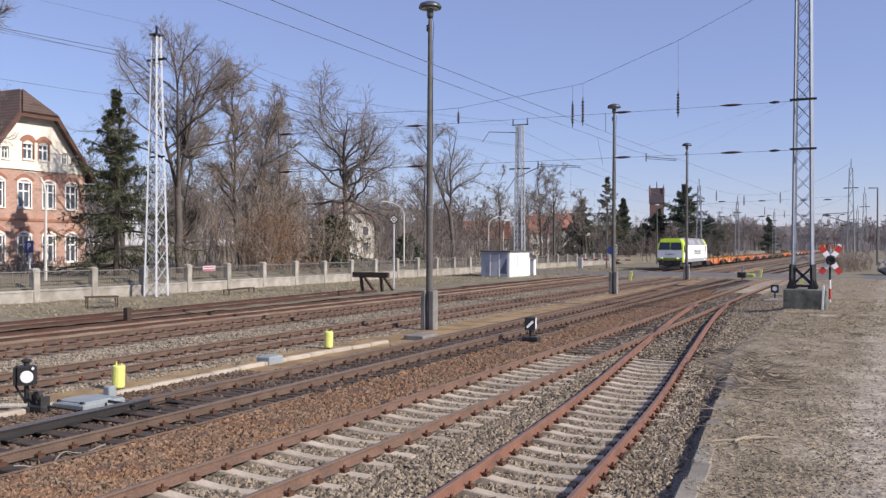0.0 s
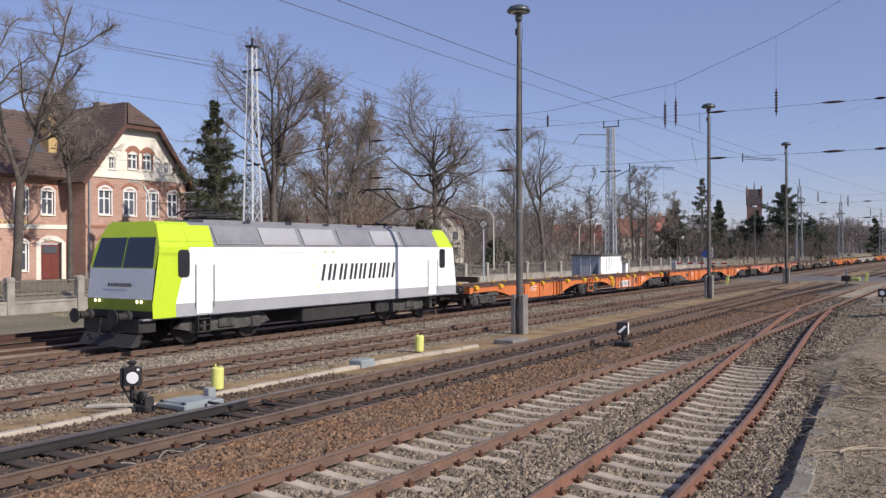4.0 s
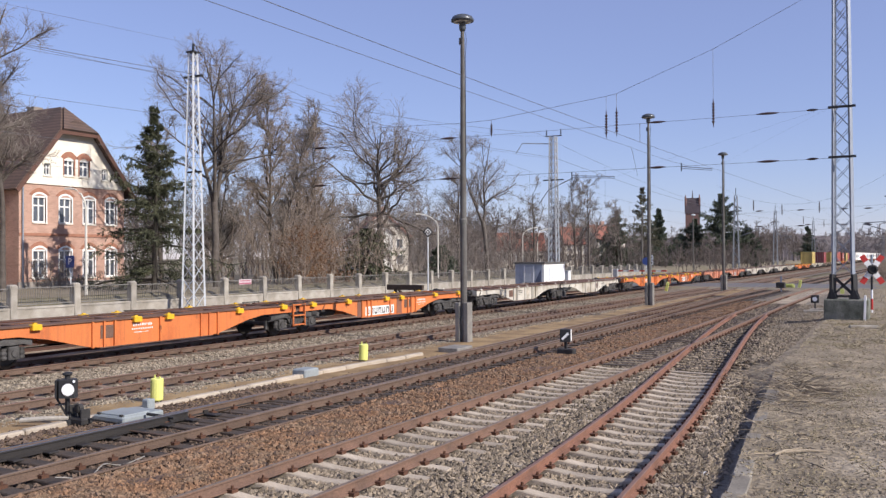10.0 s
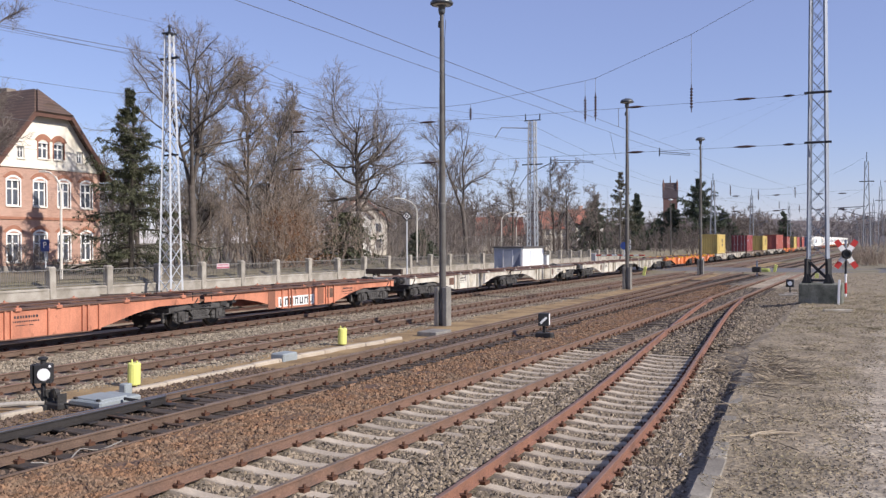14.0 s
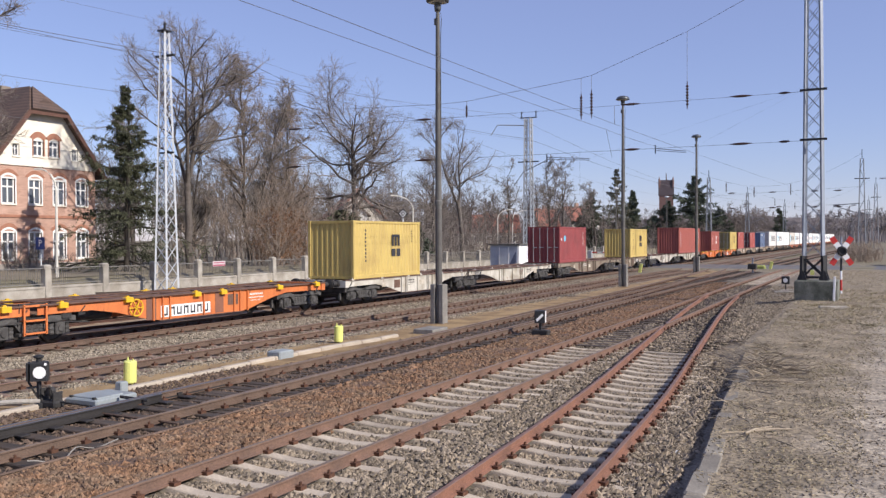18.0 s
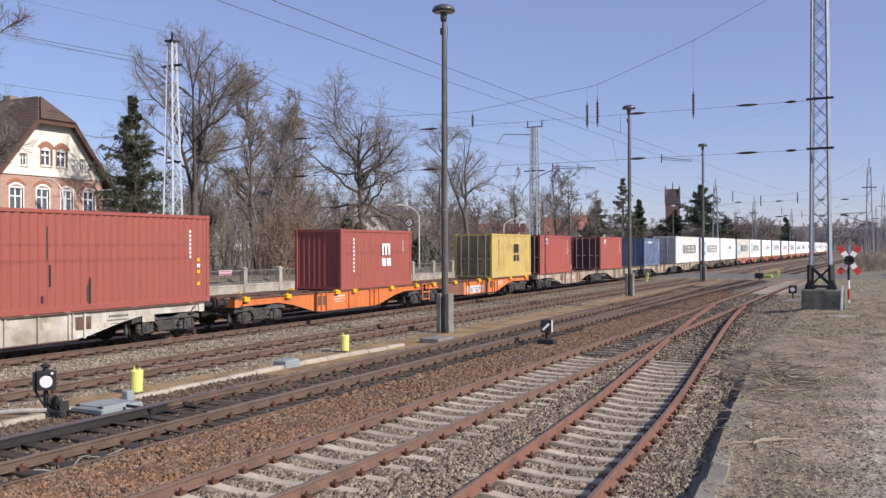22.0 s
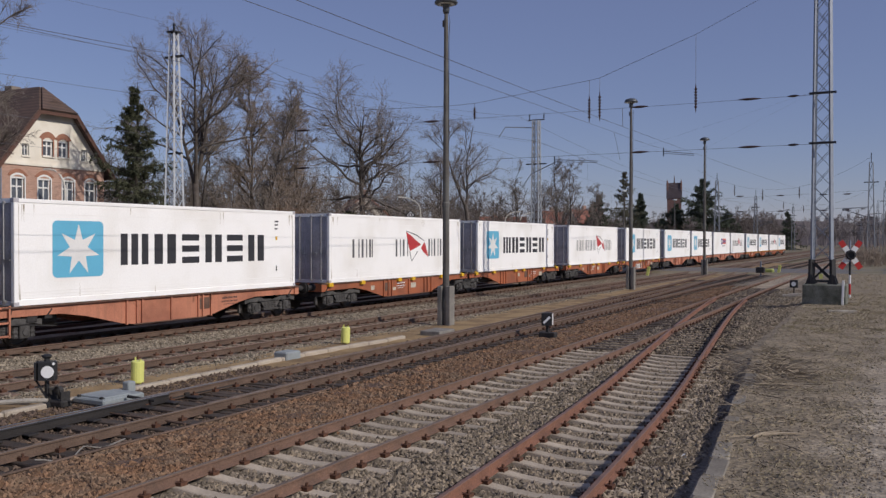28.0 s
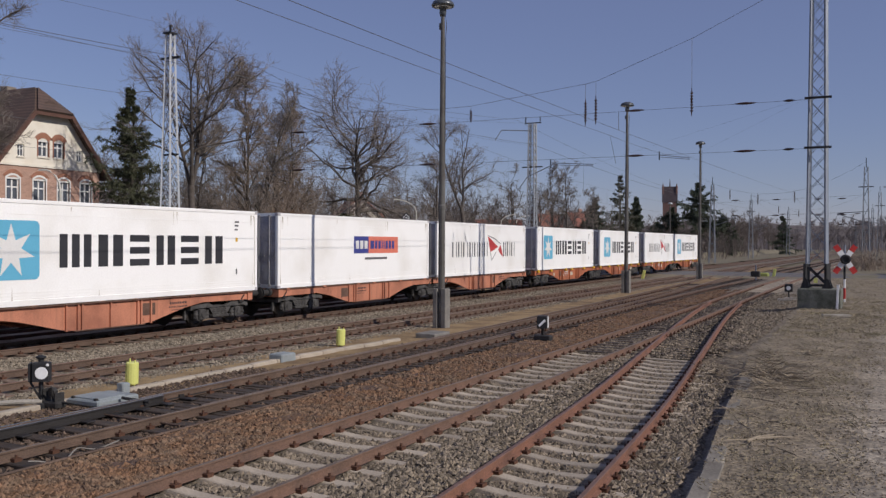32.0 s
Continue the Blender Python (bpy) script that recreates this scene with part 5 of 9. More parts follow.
    for y in (4.1, 14.5):
        b = part("bogie", cached("locobogie", lambda: Shape().prism([(-2.0, 0.55), (-1.7, 0.85), (1.7, 0.85), (2.0, 0.55), (1.5, 0.45), (0.6, 0.4), (-0.6, 0.4), (-1.5, 0.45)], 0.95, 1.12, "x").prism(
            [(-2.0, 0.55), (-1.7, 0.85), (1.7, 0.85), (2.0, 0.55), (1.5, 0.45), (0.6, 0.4), (-0.6, 0.4), (-1.5, 0.45)], -1.12, -0.95, "x").box(-0.95, 0.95, -0.5, 0.5, 0.4, 0.8).cbox(
            1.0, 1.2, -0.35, 0.35, 0.5, 0.95, 0.04).cbox(1.0, 1.2, -1.5, -1.1, 0.4, 0.75, 0.04).cbox(1.0, 1.2, 1.1, 1.5, 0.4, 0.75, 0.04).mesh("bogie", M_BOGIE)), None, t, m=pose(0, y, 0))
        for d in (-1.3, 1.3):
            w = cached("locowheel", lambda: pair(Shape().lathe([(0.6, -0.07), (0.625, -0.04), (0.59, 0.05), (0.5, 0.06), (0.48, 0.03), (0.2, 0.02), (0.14, 0.08), (0.05, 0.09)], 24, axis="x"), 0.72, 0.09).mesh("wheelset", M_WHEEL))
            ROLLING.append((part("wheelset", w, None, b, m=pose(0, d, 0.62)), u + y + d, 0.62, d, 0.62))
    for i in range(6):                 # roof hatches and side grilles of the roof slope
        y = 3.4 + i * 2.05
        s = Shape().box(-0.85, 0.85, y, y + 1.7, 3.8, 3.9)
        part("roof_hatch", s, M_ROOF, body)
        s = Shape()
        for e in (1,):
            s.add([(1.45, y, 3.1), (1.45, y + 1.8, 3.1), (1.16, y + 1.8, 3.66), (1.16, y, 3.66), (1.47, y, 3.11), (1.47, y + 1.8, 3.11), (1.18, y + 1.8, 3.67), (1.18, y, 3.67)],
                  [(0, 1, 2, 3), (7, 6, 5, 4), (0, 4, 5, 1), (1, 5, 6, 2), (2, 6, 7, 3), (3, 7, 4, 0)])
        part("roof_panel", s, M_LOCOGREY if i in (1, 2, 4) else M_ROOF, body)
    for y, up in ((4.3, False), (14.1, True)):
        s = Shape().box(-0.6, 0.6, y - 0.5, y + 0.5, 3.98, 4.02)
        for x in (-0.5, 0.5):
            s.lathe([(0.06, 3.8), (0.09, 3.86), (0.06, 3.9), (0.09, 3.95), (0.05, 4.0)], 8, (x, y - 0.4, 0)).lathe([(0.06, 3.8), (0.09, 3.86), (0.06, 3.9), (0.09, 3.95), (0.05, 4.0)], 8, (x, y + 0.4, 0))
        if up:
            s.tube([(0, y - 0.4, 4.02), (0, y + 1.35, 4.75)], 0.05, 6).tube([(0, y + 1.35, 4.75), (-0.35, y - 0.3, 5.45)], 0.03, 6).tube([(0, y + 1.35, 4.75), (0.35, y - 0.3, 5.45)], 0.03, 6)
            z = 5.47
        else:
            s.tube([(0, y - 0.4, 4.05), (0, y + 1.2, 4.12)], 0.04, 6).tube([(0, y + 1.2, 4.14), (0, y - 0.5, 4.2)], 0.03, 6)
            z = 4.22
        for d in (-0.45, -0.15):
            s.tube([(-0.95, y + d, z - 0.12), (-0.7, y + d, z), (0.7, y + d, z), (0.95, y + d, z - 0.12)], 0.025, 6)
        part("pantograph", s, M_IRON, t, "raised pantograph" if up else "folded pantograph")
    for y in (6.8, 9.0, 11.5):
        part("roof_insulator", Shape().lathe([(0.06, 3.9), (0.1, 3.95), (0.06, 4.0), (0.1, 4.05), (0.06, 4.1), (0.03, 4.25)], 8, (0.3, y, 0)), mat("brown_insulator", (0.10, 0.05, 0.035), 0.4, var=0.1, bump=0.0), body)
    MOVING.append((t, u))


locomotive(104.3)

# ---- yard furniture ----
M_POLE = mat("grey_green_pole", (0.13, 0.125, 0.115), 0.7, 0.1, var=0.25, scale=1.5, fine=30, bump=0.1, second=(0.09, 0.08, 0.07))
M_STEEL = mat("galvanised_steel", (0.27, 0.30, 0.35), 0.55, 0.3, var=0.15, scale=2, fine=30, bump=0.05)
M_MAST = mat("pale_mast_paint", (0.58, 0.60, 0.62), 0.6, 0.1, var=0.12, scale=2, fine=30, bump=0.05)
M_BLACK = mat("black_paint", (0.025, 0.025, 0.027), 0.6, var=0.2, scale=3, fine=30, bump=0.1)
M_WHITE = mat("white_signal_paint", (0.80, 0.80, 0.79), 0.5, var=0.05, bump=0.0)
M_REDP = mat("red_signal_paint", (0.50, 0.035, 0.03), 0.5, var=0.1, bump=0.0)
M_FLUO = mat("yellow_green_plastic", (0.68, 0.69, 0.2), 0.5, var=0.06, scale=3, bump=0.02)
M_FENCE = mat("pale_fence_concrete", (0.36, 0.33, 0.285), 0.9, var=0.18, scale=1.5, fine=30, bump=0.25, second=(0.25, 0.225, 0.185), each=0.14)
M_RAILING = mat("dull_iron_railing", (0.2, 0.19, 0.175), 0.7, 0.2, var=0.2, scale=3, bump=0.1)
M_DARKCONC = mat("dirty_grey_concrete", (0.24, 0.225, 0.20), 0.9, var=0.2, scale=2, fine=30, bump=0.25, second=(0.16, 0.15, 0.135))
M_CERAMIC = mat("dark_brown_ceramic", (0.055, 0.03, 0.025), 0.35, var=0.1, bump=0.0)

# fence: posts, plinth walls and railings
FX = -38.8
fence = thing("fence", None, None, "pale concrete post fence with iron railings on a low wall", "fence", "", "structure")
POST = Shape().cbox(-0.2, 0.2, -0.19, 0.19, -0.35, 1.56, 0.03).cbox(-0.23, 0.23, -0.22, 0.22, 1.5, 1.72, 0.08).mesh("fence_post", M_FENCE)
PLINTH = Shape().box(-0.13, 0.13, 0.19, 3.56, -0.35, 0.5).cbox(-0.17, 0.17, 0.19, 3.56, 0.46, 0.57, 0.03).mesh("plinth", M_FENCE)
s = Shape()
for z in (0.64, 1.46):
    s.box(-0.03, 0.03, 0.19, 3.56, z, z + 0.05)
for i in range(25):
    y = 0.27 + i * 0.134
    s.box(-0.009, 0.009, y - 0.009, y + 0.009, 0.56 if i % 6 == 0 else 0.66, 1.48)
RAILING = s.mesh("railing", M_RAILING)


def fence_y(i):
    """Where post i stands; the bays grow a little longer along the street."""
    return 30.96 + 3.68 * i + (0.011 * i * i if i > 0 else 0.0)


rf = random.Random(12)
for i in range(-14, 28):
    y, bay = fence_y(i), fence_y(i + 1) - fence_y(i)
    part("fence_post", POST, None, fence, m=pose(FX, y, rf.uniform(-0.04, 0.03), rf.uniform(-0.8, 0.8), rf.uniform(-1.2, 1.2), rf.uniform(-2, 2)))
    fit = Matrix.Diagonal((1, (bay - 0.38) / 3.37, 1, 1))
    gap = 0.19 - 0.19 * (bay - 0.38) / 3.37
    part("plinth", PLINTH, None, fence, m=pose(FX, y + gap, rf.uniform(-0.02, 0.02)) @ fit)
    part("railing", RAILING, None, fence, m=pose(FX, y + gap, rf.uniform(-0.02, 0.02)) @ fit)


M_LAMPHEAD = mat("blue_grey_enamel", (0.10, 0.11, 0.12), 0.35, 0.3, var=0.15, scale=2, fine=30, bump=0.03)


def lamp_post(x, y, h, label, base=True):
    t = thing("yard_lamp", None, pose(x, y, -0.15), label, "lamp post", "yard lamps")
    for d in (-0.17, 0.17):
        part("footing", Shape().cbox(d - 0.09, d + 0.09, -0.2, 0.2, -0.2, 1.42, 0.02), M_DARKCONC, t, "concrete footing leg")
    part("pole", Shape().tube([(0, 0, -0.1), (0, 0, h * 0.45), (0, 0, h - 0.95), (0, 0, h - 0.5)], [0.13, 0.115, 0.075, 0.06], 12), M_POLE, t)
    part("ring", Shape().lathe([(0.15, h * 0.36), (0.15, h * 0.37), (0.12, h * 0.375)], 12), M_POLE, t)
    hd = part("lamp_head", Shape().lathe([(0.1, h - 0.62), (0.13, h - 0.5), (0.12, h - 0.32), (0.41, h - 0.27), (0.43, h - 0.22), (0.36, h - 0.1), (0.2, h - 0.03), (0.05, h)], 18), M_LAMPHEAD, t, "mushroom-shaped grey lamp head", smooth=True)
    part("glass", Shape().lathe([(0.34, h - 0.275), (0.3, h - 0.3), (0.16, h - 0.31)], 16), mat("frosted_lamp_glass", (0.5, 0.5, 0.47), 0.3, var=0.05, bump=0.0), hd)
    part("switch_box", Shape().cbox(-0.13, -0.04, -0.06, 0.06, h - 1.1, h - 0.86, 0.02), M_POLE, t)
    part("cable", Shape().tube([(0.08, 0, h - 0.5), (0.14, 0.03, h - 0.9), (0.12, 0, h - 1.5), (0.11, 0, h * 0.5)], 0.012, 5), M_BLACK, t)
    part("door_plate", Shape().box(0.0, 0.06, -0.2, -0.19, 0.6, 0.9), M_POLE, t)


lamp_post(-14.68, 28.5, 12.02, "tall grey yard lamp on twin concrete legs")
lamp_post(-14.95, 54.6, 12.1, "tall grey yard lamp beside the sand strip")
lamp_post(-15.2, 79.8, 12.3, "tall grey yard lamp near the road crossing")


def lattice(t, x, y, z0, z1, w0, w1, m, leg=0.11, cells=16, brace=0.05):
    """Four tapering legs with crossed braces."""
    def w(z):
        return (w0 + (w1 - w0) * (z - z0) / (z1 - z0)) / 2
    for sx in (-1, 1):
        for sy in (-1, 1):
            part("leg", Shape().bar((x + sx * w(z0), y + sy * w(z0), z0), (x + sx * w(z1), y + sy * w(z1), z1), leg), m, t)
    zs = [z0 + (z1 - z0) * (1 - (1 - i / cells) ** 1.12) for i in range(cells + 1)]
    for f in range(4):
        for i in range(cells):
            a, b = zs[i], zs[i + 1]
            for e in (-1, 1):
                k = (-1, 1)[f % 2]
                if f < 2:
                    br = Shape().bar((x - e * w(a), y + k * w(a), a), (x + e * w(b), y + k * w(b), b), brace, flat=0.02)
                else:
                    br = Shape().bar((x + k * w(a), y - e * w(a), a), (x + k * w(b), y + e * w(b), b), brace, flat=0.02)
                part("brace", br, m, t)
    return w


def insulator(s, a, b, r=0.075, k=0, n=5):
    """A string of ceramic discs from a to b."""
    a, b = Vector(a), Vector(b)
    pts, rs = [a], [0.02]
    for i in range(n):
        for q, rr in ((0.1, 0.4), (0.4, 1.0), (0.6, 1.0), (0.9, 0.4)):
            pts.append(a.lerp(b, 0.12 + 0.76 * (i + q) / n))
            rs.append(r * rr)
    s.tube(pts + [b], rs + [0.02], 8, k)


def lens(s, a, b, r=0.07):
    """A smooth spindle-shaped rod insulator from a to b."""
    a, b = Vector(a), Vector(b)
    qs = (0.0, 0.1, 0.25, 0.4, 0.6, 0.75, 0.9, 1.0)
    s.tube([a.lerp(b, q) for q in qs], [0.015, 0.03, 0.8 * r, r, r, 0.8 * r, 0.03, 0.015], 8)


m1 = thing("lattice_mast", None, pose(-37.0, 37.6, -0.1), "tall pale steel lattice mast by the fence", "lattice mast", "catenary masts")
lattice(m1, 0, 0, 0, 15.0, 0.92, 0.32, M_MAST, 0.1, 18)
part("foot", Shape().cbox(-0.75, 0.75, -0.75, 0.75, -0.4, 0.05, 0.04), M_DARKCONC, m1)
part("cap", Shape().box(-0.3, 0.3, -0.3, 0.3, 14.98, 15.06).bar((0, 0, 15.06), (0, 0, 15.5), 0.1), M_BLACK, m1)
part("cross_arm", Shape().box(-0.7, 0.7, -0.06, 0.06, 13.55, 13.67), M_BLACK, m1)
part("cross_arm", Shape().box(-0.6, 0.6, -0.05, 0.05, 8.0, 8.1), M_BLACK, m1)
m2 = thing("lattice_mast", None, pose(-35.6, 91.0, -0.1), "pale steel catenary mast with a cantilever arm behind the hut", "lattice mast", "catenary masts")
M_MAST2 = mat("grey_mast_paint", (0.36, 0.38, 0.40), 0.6, 0.15, var=0.15, scale=2, fine=30, bump=0.05)
lattice(m2, 0, 0, 0, 16.4, 0.95, 0.62, M_MAST2, 0.12, 20, 0.08)
part("foot", Shape().cbox(-1, 1, -1, 1, -0.4, 0.2, 0.04), M_CONC, m2)
part("cross_arm", Shape().box(-0.9, 1.0, -0.08, 0.08, 16.4, 16.5), M_BLACK, m2)
part("cross_arm", Shape().box(-1.2, 1.2, -0.08, 0.08, 11.5, 11.62), M_BLACK, m2)
for x in (-0.8, 0.9):
    s = Shape()
    insulator(s, (x, 0, 16.5), (x, 0, 17.2), 0.09)
    part("insulator", s, M_BLACK, m2)
part("cantilever", Shape().tube([(-0.3, 0, 15.6), (-3.2, -1.2, 15.7), (-3.9, -1.4, 14.6)], 0.06, 8), M_STEEL, m2)

# the large tower on its concrete block
tw = thing("lattice_tower", None, pose(-3.05, 43.9, 0), "tall blue-grey lattice catenary tower with black feet on a concrete block", "lattice tower", "catenary masts")
part("plinth_block", Shape().cbox(-0.78, 1.06, -0.75, 0.75, -0.4, 0.95, 0.05), mat("mossy_concrete", (0.20, 0.2, 0.17), 0.9, var=0.3, scale=1.8, fine=16, bump=0.5, second=(0.085, 0.092, 0.07)), tw)
lattice(tw, 0, 0, 2.05, 22.0, 0.8, 0.48, M_STEEL, 0.105, 26, 0.065)
for sx in (-1, 1):
    for sy in (-1, 1):
        f = part("foot", Shape().bar((sx * 0.46, sy * 0.46, 0.94), (sx * 0.44, sy * 0.44, 2.08), 0.16), M_BLACK, tw, "black painted foot")
        part("gusset", Shape().prism([(sx * 0.46 - 0.22, 0.94), (sx * 0.46 + 0.22, 0.94), (sx * 0.46 + 0.06, 1.4), (sx * 0.46 - 0.06, 1.4)], sy * 0.46 - 0.1, sy * 0.46 + 0.1, "y"), M_BLACK, f)
for k in (-1, 1):
    for a, b in (((-0.45, k * 0.47, 1.1), (0.45, k * 0.47, 2.0)), ((0.45, k * 0.47, 1.1), (-0.45, k * 0.47, 2.0)), ((-0.45, k * 0.47, 1.07), (0.45, k * 0.47, 1.07)), ((k * 0.47, -0.45, 1.07), (k * 0.47, 0.45, 1.07))):
        part("foot_brace", Shape().bar(a, b, 0.065), M_BLACK, tw)
for z in (7.42, 9.7):
    s = Shape().box(-0.55, 0.6, -0.55, -0.45, z - 0.06, z + 0.04)
    part("cross_arm", s, M_BLACK, tw)
part("number_plate", Shape().box(-0.09, 0.07, -0.62, -0.6, 1.2, 1.42), M_FLUO, tw, "small yellow plate")

# St Andrew's cross
cr = thing("crossing_sign", None, pose(-2.1, 48.9, -0.1, 0, 0, 16), "red and white railway crossing cross on a striped post", "crossing sign")
for z0, z1, m in ((-0.2, 0.3, M_WHITE), (0.3, 0.85, M_REDP), (0.85, 1.3, M_WHITE), (1.3, 1.95, M_BLACK), (1.95, 3.05, M_STEEL)):
    part("post_band", Shape().lathe([(0.055, z0), (0.055, z1)], 12), m, cr)
for sgn in (-1, 1):
    d, y = Vector((sgn * 0.56, 0, 0.8)).normalized(), -0.08 if sgn > 0 else -0.11
    for a, b, m in ((-0.84, -0.5, M_REDP), (-0.5, 0.5, M_WHITE), (0.5, 0.84, M_REDP)):
        part("cross_arm", Shape().bar(d * a, d * b, 0.02, flat=0.27), m, cr, m=pose(0, y, 2.32))
part("lamp_disc", Shape().lathe([(0.23, -0.05), (0.26, -0.08), (0.26, -0.13), (0.2, -0.2), (0.17, -0.2), (0.15, -0.12)], 8, (0, -0.06, 2.32), "y"), M_BLACK, cr, "black eight-sided signal lamp shield")
thing("white_post", Shape().cbox(-0.05, 0.05, -0.05, 0.05, -0.2, 1.15, 0.01).mesh("white_post", M_WHITE), pose(-2.15, 43.0, 0, 0, 2, 0), "short white marker post beside the concrete block", "post")

# hut
hut = thing("hut", None, pose(-35.35, 75.6, 0), "small flat-roofed hut, white and grey painted", "hut")
M_HUTGREY = mat("grey_hut_paint", (0.40, 0.43, 0.50), 0.8, var=0.1, scale=0.9, fine=20, bump=0.1, second=(0.31, 0.34, 0.41))
M_HUTWHITE = mat("white_hut_paint", (0.80, 0.79, 0.77), 0.8, var=0.06, scale=1.2, fine=20, bump=0.05, second=(0.66, 0.65, 0.62), patch=0.62)
part("wall", Shape().box(1.9, 4.6, 0, 0.2, -0.3, 2.3), M_HUTGREY, hut, "grey painted wall")
part("wall", Shape().box(4.6, 4.8, 0, 5.4, -0.3, 2.3), M_HUTWHITE, hut, "white painted wall")
part("wall", Shape().box(1.9, 2.1, 0.2, 5.4, -0.3, 2.3), M_HUTGREY, hut)
part("wall", Shape().box(2.1, 4.6, 5.2, 5.4, -0.3, 2.3), M_HUTGREY, hut)
part("roof", Shape().box(1.75, 4.95, -0.15, 5.55, 2.3, 2.42), mat("dark_roof_felt", (0.10, 0.095, 0.09), 0.9, var=0.2, scale=2, fine=30, bump=0.2), hut)
part("door_panel", Shape().prism([(3.75, 0.3), (4.5, 0.25), (4.5, 1.75), (4.2, 1.2)], -0.012, 0.0, "y"), mat("dark_blue_stain", (0.12, 0.14, 0.21), 0.8, var=0.2, scale=2, bump=0.05), hut, "dark blue paint stain")
part("door", Shape().box(2.9, 3.7, -0.03, 0.02, 0.0, 2.0), mat("grey_hut_door", (0.50, 0.52, 0.56), 0.7, var=0.1, bump=0.05), hut)
part("frame", Shape().box(2.78, 2.88, -0.04, 0.02, 0.0, 2.1).box(3.72, 3.8, -0.04, 0.02, 0, 2.1), M_HUTWHITE, hut)
rh = random.Random(8)
for i in range(7):
    part("paint_patch", Shape().box(4.801, 4.804, 0.5 + i * 0.7, 0.58 + i * 0.7 + rh.uniform(0, 0.15), rh.uniform(0.6, 1.9), rh.uniform(1.95, 2.1)), M_HUTGREY, hut)
cab = thing("switch_cabinet", None, pose(-30.75, 82.3, 0), "pale switch cabinet beside the hut", "cabinet")
part("body", Shape().cbox(-0.22, 0.22, -0.3, 0.3, -0.3, 1.5, 0.03), M_HUTWHITE, cab)
part("lid", Shape().cbox(-0.26, 0.26, -0.34, 0.34, 1.5, 1.57, 0.02), M_LOCOGREY, cab)

# buffer stop
bs = thing("buffer_stop", None, pose(-29.35, 48.9, 0), "rusty dark steel buffer stop at the end of the old siding", "buffer stop")
M_STOP = mat("rusty_black_steel", (0.065, 0.045, 0.035), 0.8, 0.1, var=0.3, scale=3, fine=30, bump=0.2)
for x in (-0.75, 0.75):
    part("upright", Shape().bar((x, 0, -0.2), (x, -0.25, 1.0), 0.16), M_STOP, bs)
    part("strut", Shape().bar((x, 0.05, 0.95), (x, 1.4, -0.1), 0.14), M_STOP, bs)
part("beam", Shape().cbox(-1.35, 1.35, -0.35, -0.1, 0.82, 1.16, 0.03), M_STOP, bs)

# dwarf shunting signal
sg = thing("shunting_signal", None, pose(-13.95, 10.95, -0.15), "low black shunting signal with a white disc", "railway signal")
part("post", Shape().bar((0, 0, 0), (0, 0, 0.55), 0.06).cbox(-0.12, 0.12, -0.09, 0.09, 0.0, 0.1, 0.02), M_BLACK, sg)
bx = part("lamp_box", Shape().cbox(-0.155, 0.165, -0.11, 0.11, 0.5, 0.85, 0.025), M_BLACK, sg, m=Matrix.Rotation(radians(40), 4, "Z"))
part("disc", Shape().lathe([(0.112, -0.112), (0.112, -0.122), (0.1, -0.124)], 22, (0.03, 0, 0.66), "y"), M_WHITE, bx, "round white disc")
part("rim", Shape().lathe([(0.125, -0.11), (0.125, -0.118), (0.112, -0.118)], 22, (0.03, 0, 0.66), "y"), M_IRON, bx)
part("side_plate", Shape().box(-0.2, -0.165, -0.12, 0.1, 0.51, 0.84), M_BLACK, bx)
part("chimney", Shape().lathe([(0.05, 0.85), (0.05, 0.9), (0.09, 0.93), (0.09, 0.96), (0.04, 0.98)], 12), M_BLACK, bx)
part("small_lamp", Shape().lathe([(0.026, -0.112), (0.026, -0.12)], 10, (0.135, 0, 0.81), "y"), M_WHITE, bx)
part("brace", Shape().bar((0, 0, 0.15), (-0.2, -0.1, 0.52), 0.03), M_IRON, sg)
ld = thing("point_lever", None, pose(-13.72, 11.05, -0.15), "black point lever with a counterweight", "point lever")
part("frame", Shape().cbox(-0.22, 0.2, -0.12, 0.12, 0.03, 0.14, 0.03).box(-0.2, -0.17, -0.1, 0.1, 0.1, 0.36).box(0.12, 0.15, -0.1, 0.1, 0.1, 0.3), M_IRON, ld)
part("lever", Shape().tube([(-0.02, 0, 0.16), (0.04, -0.1, 0.36), (0.1, -0.14, 0.42)], 0.022, 6), M_IRON, ld)
part("weight", Shape().lathe([(0.02, -0.05), (0.085, -0.045), (0.085, 0.045), (0.02, 0.05)], 14, (-0.04, 0, 0.3), "y"), M_IRON, ld)
part("drive_rod", Shape().tube([(0.15, 0.02, 0.12), (0.9, 0.05, 0.1)], 0.02, 6), M_IRON, ld)
part("pipe", Shape().tube([(-0.9, -0.6, 0.1), (-0.5, -0.35, 0.13), (-0.2, -0.1, 0.12)], 0.045, 8), M_FENCE, ld, "pale end of a pipe")

# point machine, cable duct and yellow markers
pm = thing("point_machine", None, pose(-13.4, 11.9, -0.12), "flat grey point machine beside the rail", "point machine")
M_PMGREY = mat("pale_grey_casing", (0.29, 0.32, 0.325), 0.6, 0.1, var=0.12, scale=2, fine=30, bump=0.05)
part("casing", Shape().cbox(-0.42, 0.42, -0.5, 0.5, 0.0, 0.1, 0.03), M_PMGREY, pm)
part("lid", Shape().cbox(-0.36, 0.36, -0.42, 0.2, 0.1, 0.13, 0.012), M_PMGREY, pm)
for q in (-0.3, 0.3):
    part("lid_clasp", Shape().cbox(q - 0.04, q + 0.04, -0.47, -0.42, 0.06, 0.14, 0.008), M_IRON, pm)
part("rod", Shape().tube([(0.5, 0.0, 0.1), (1.2, 0.0, 0.08)], 0.03, 8), M_IRON, pm)
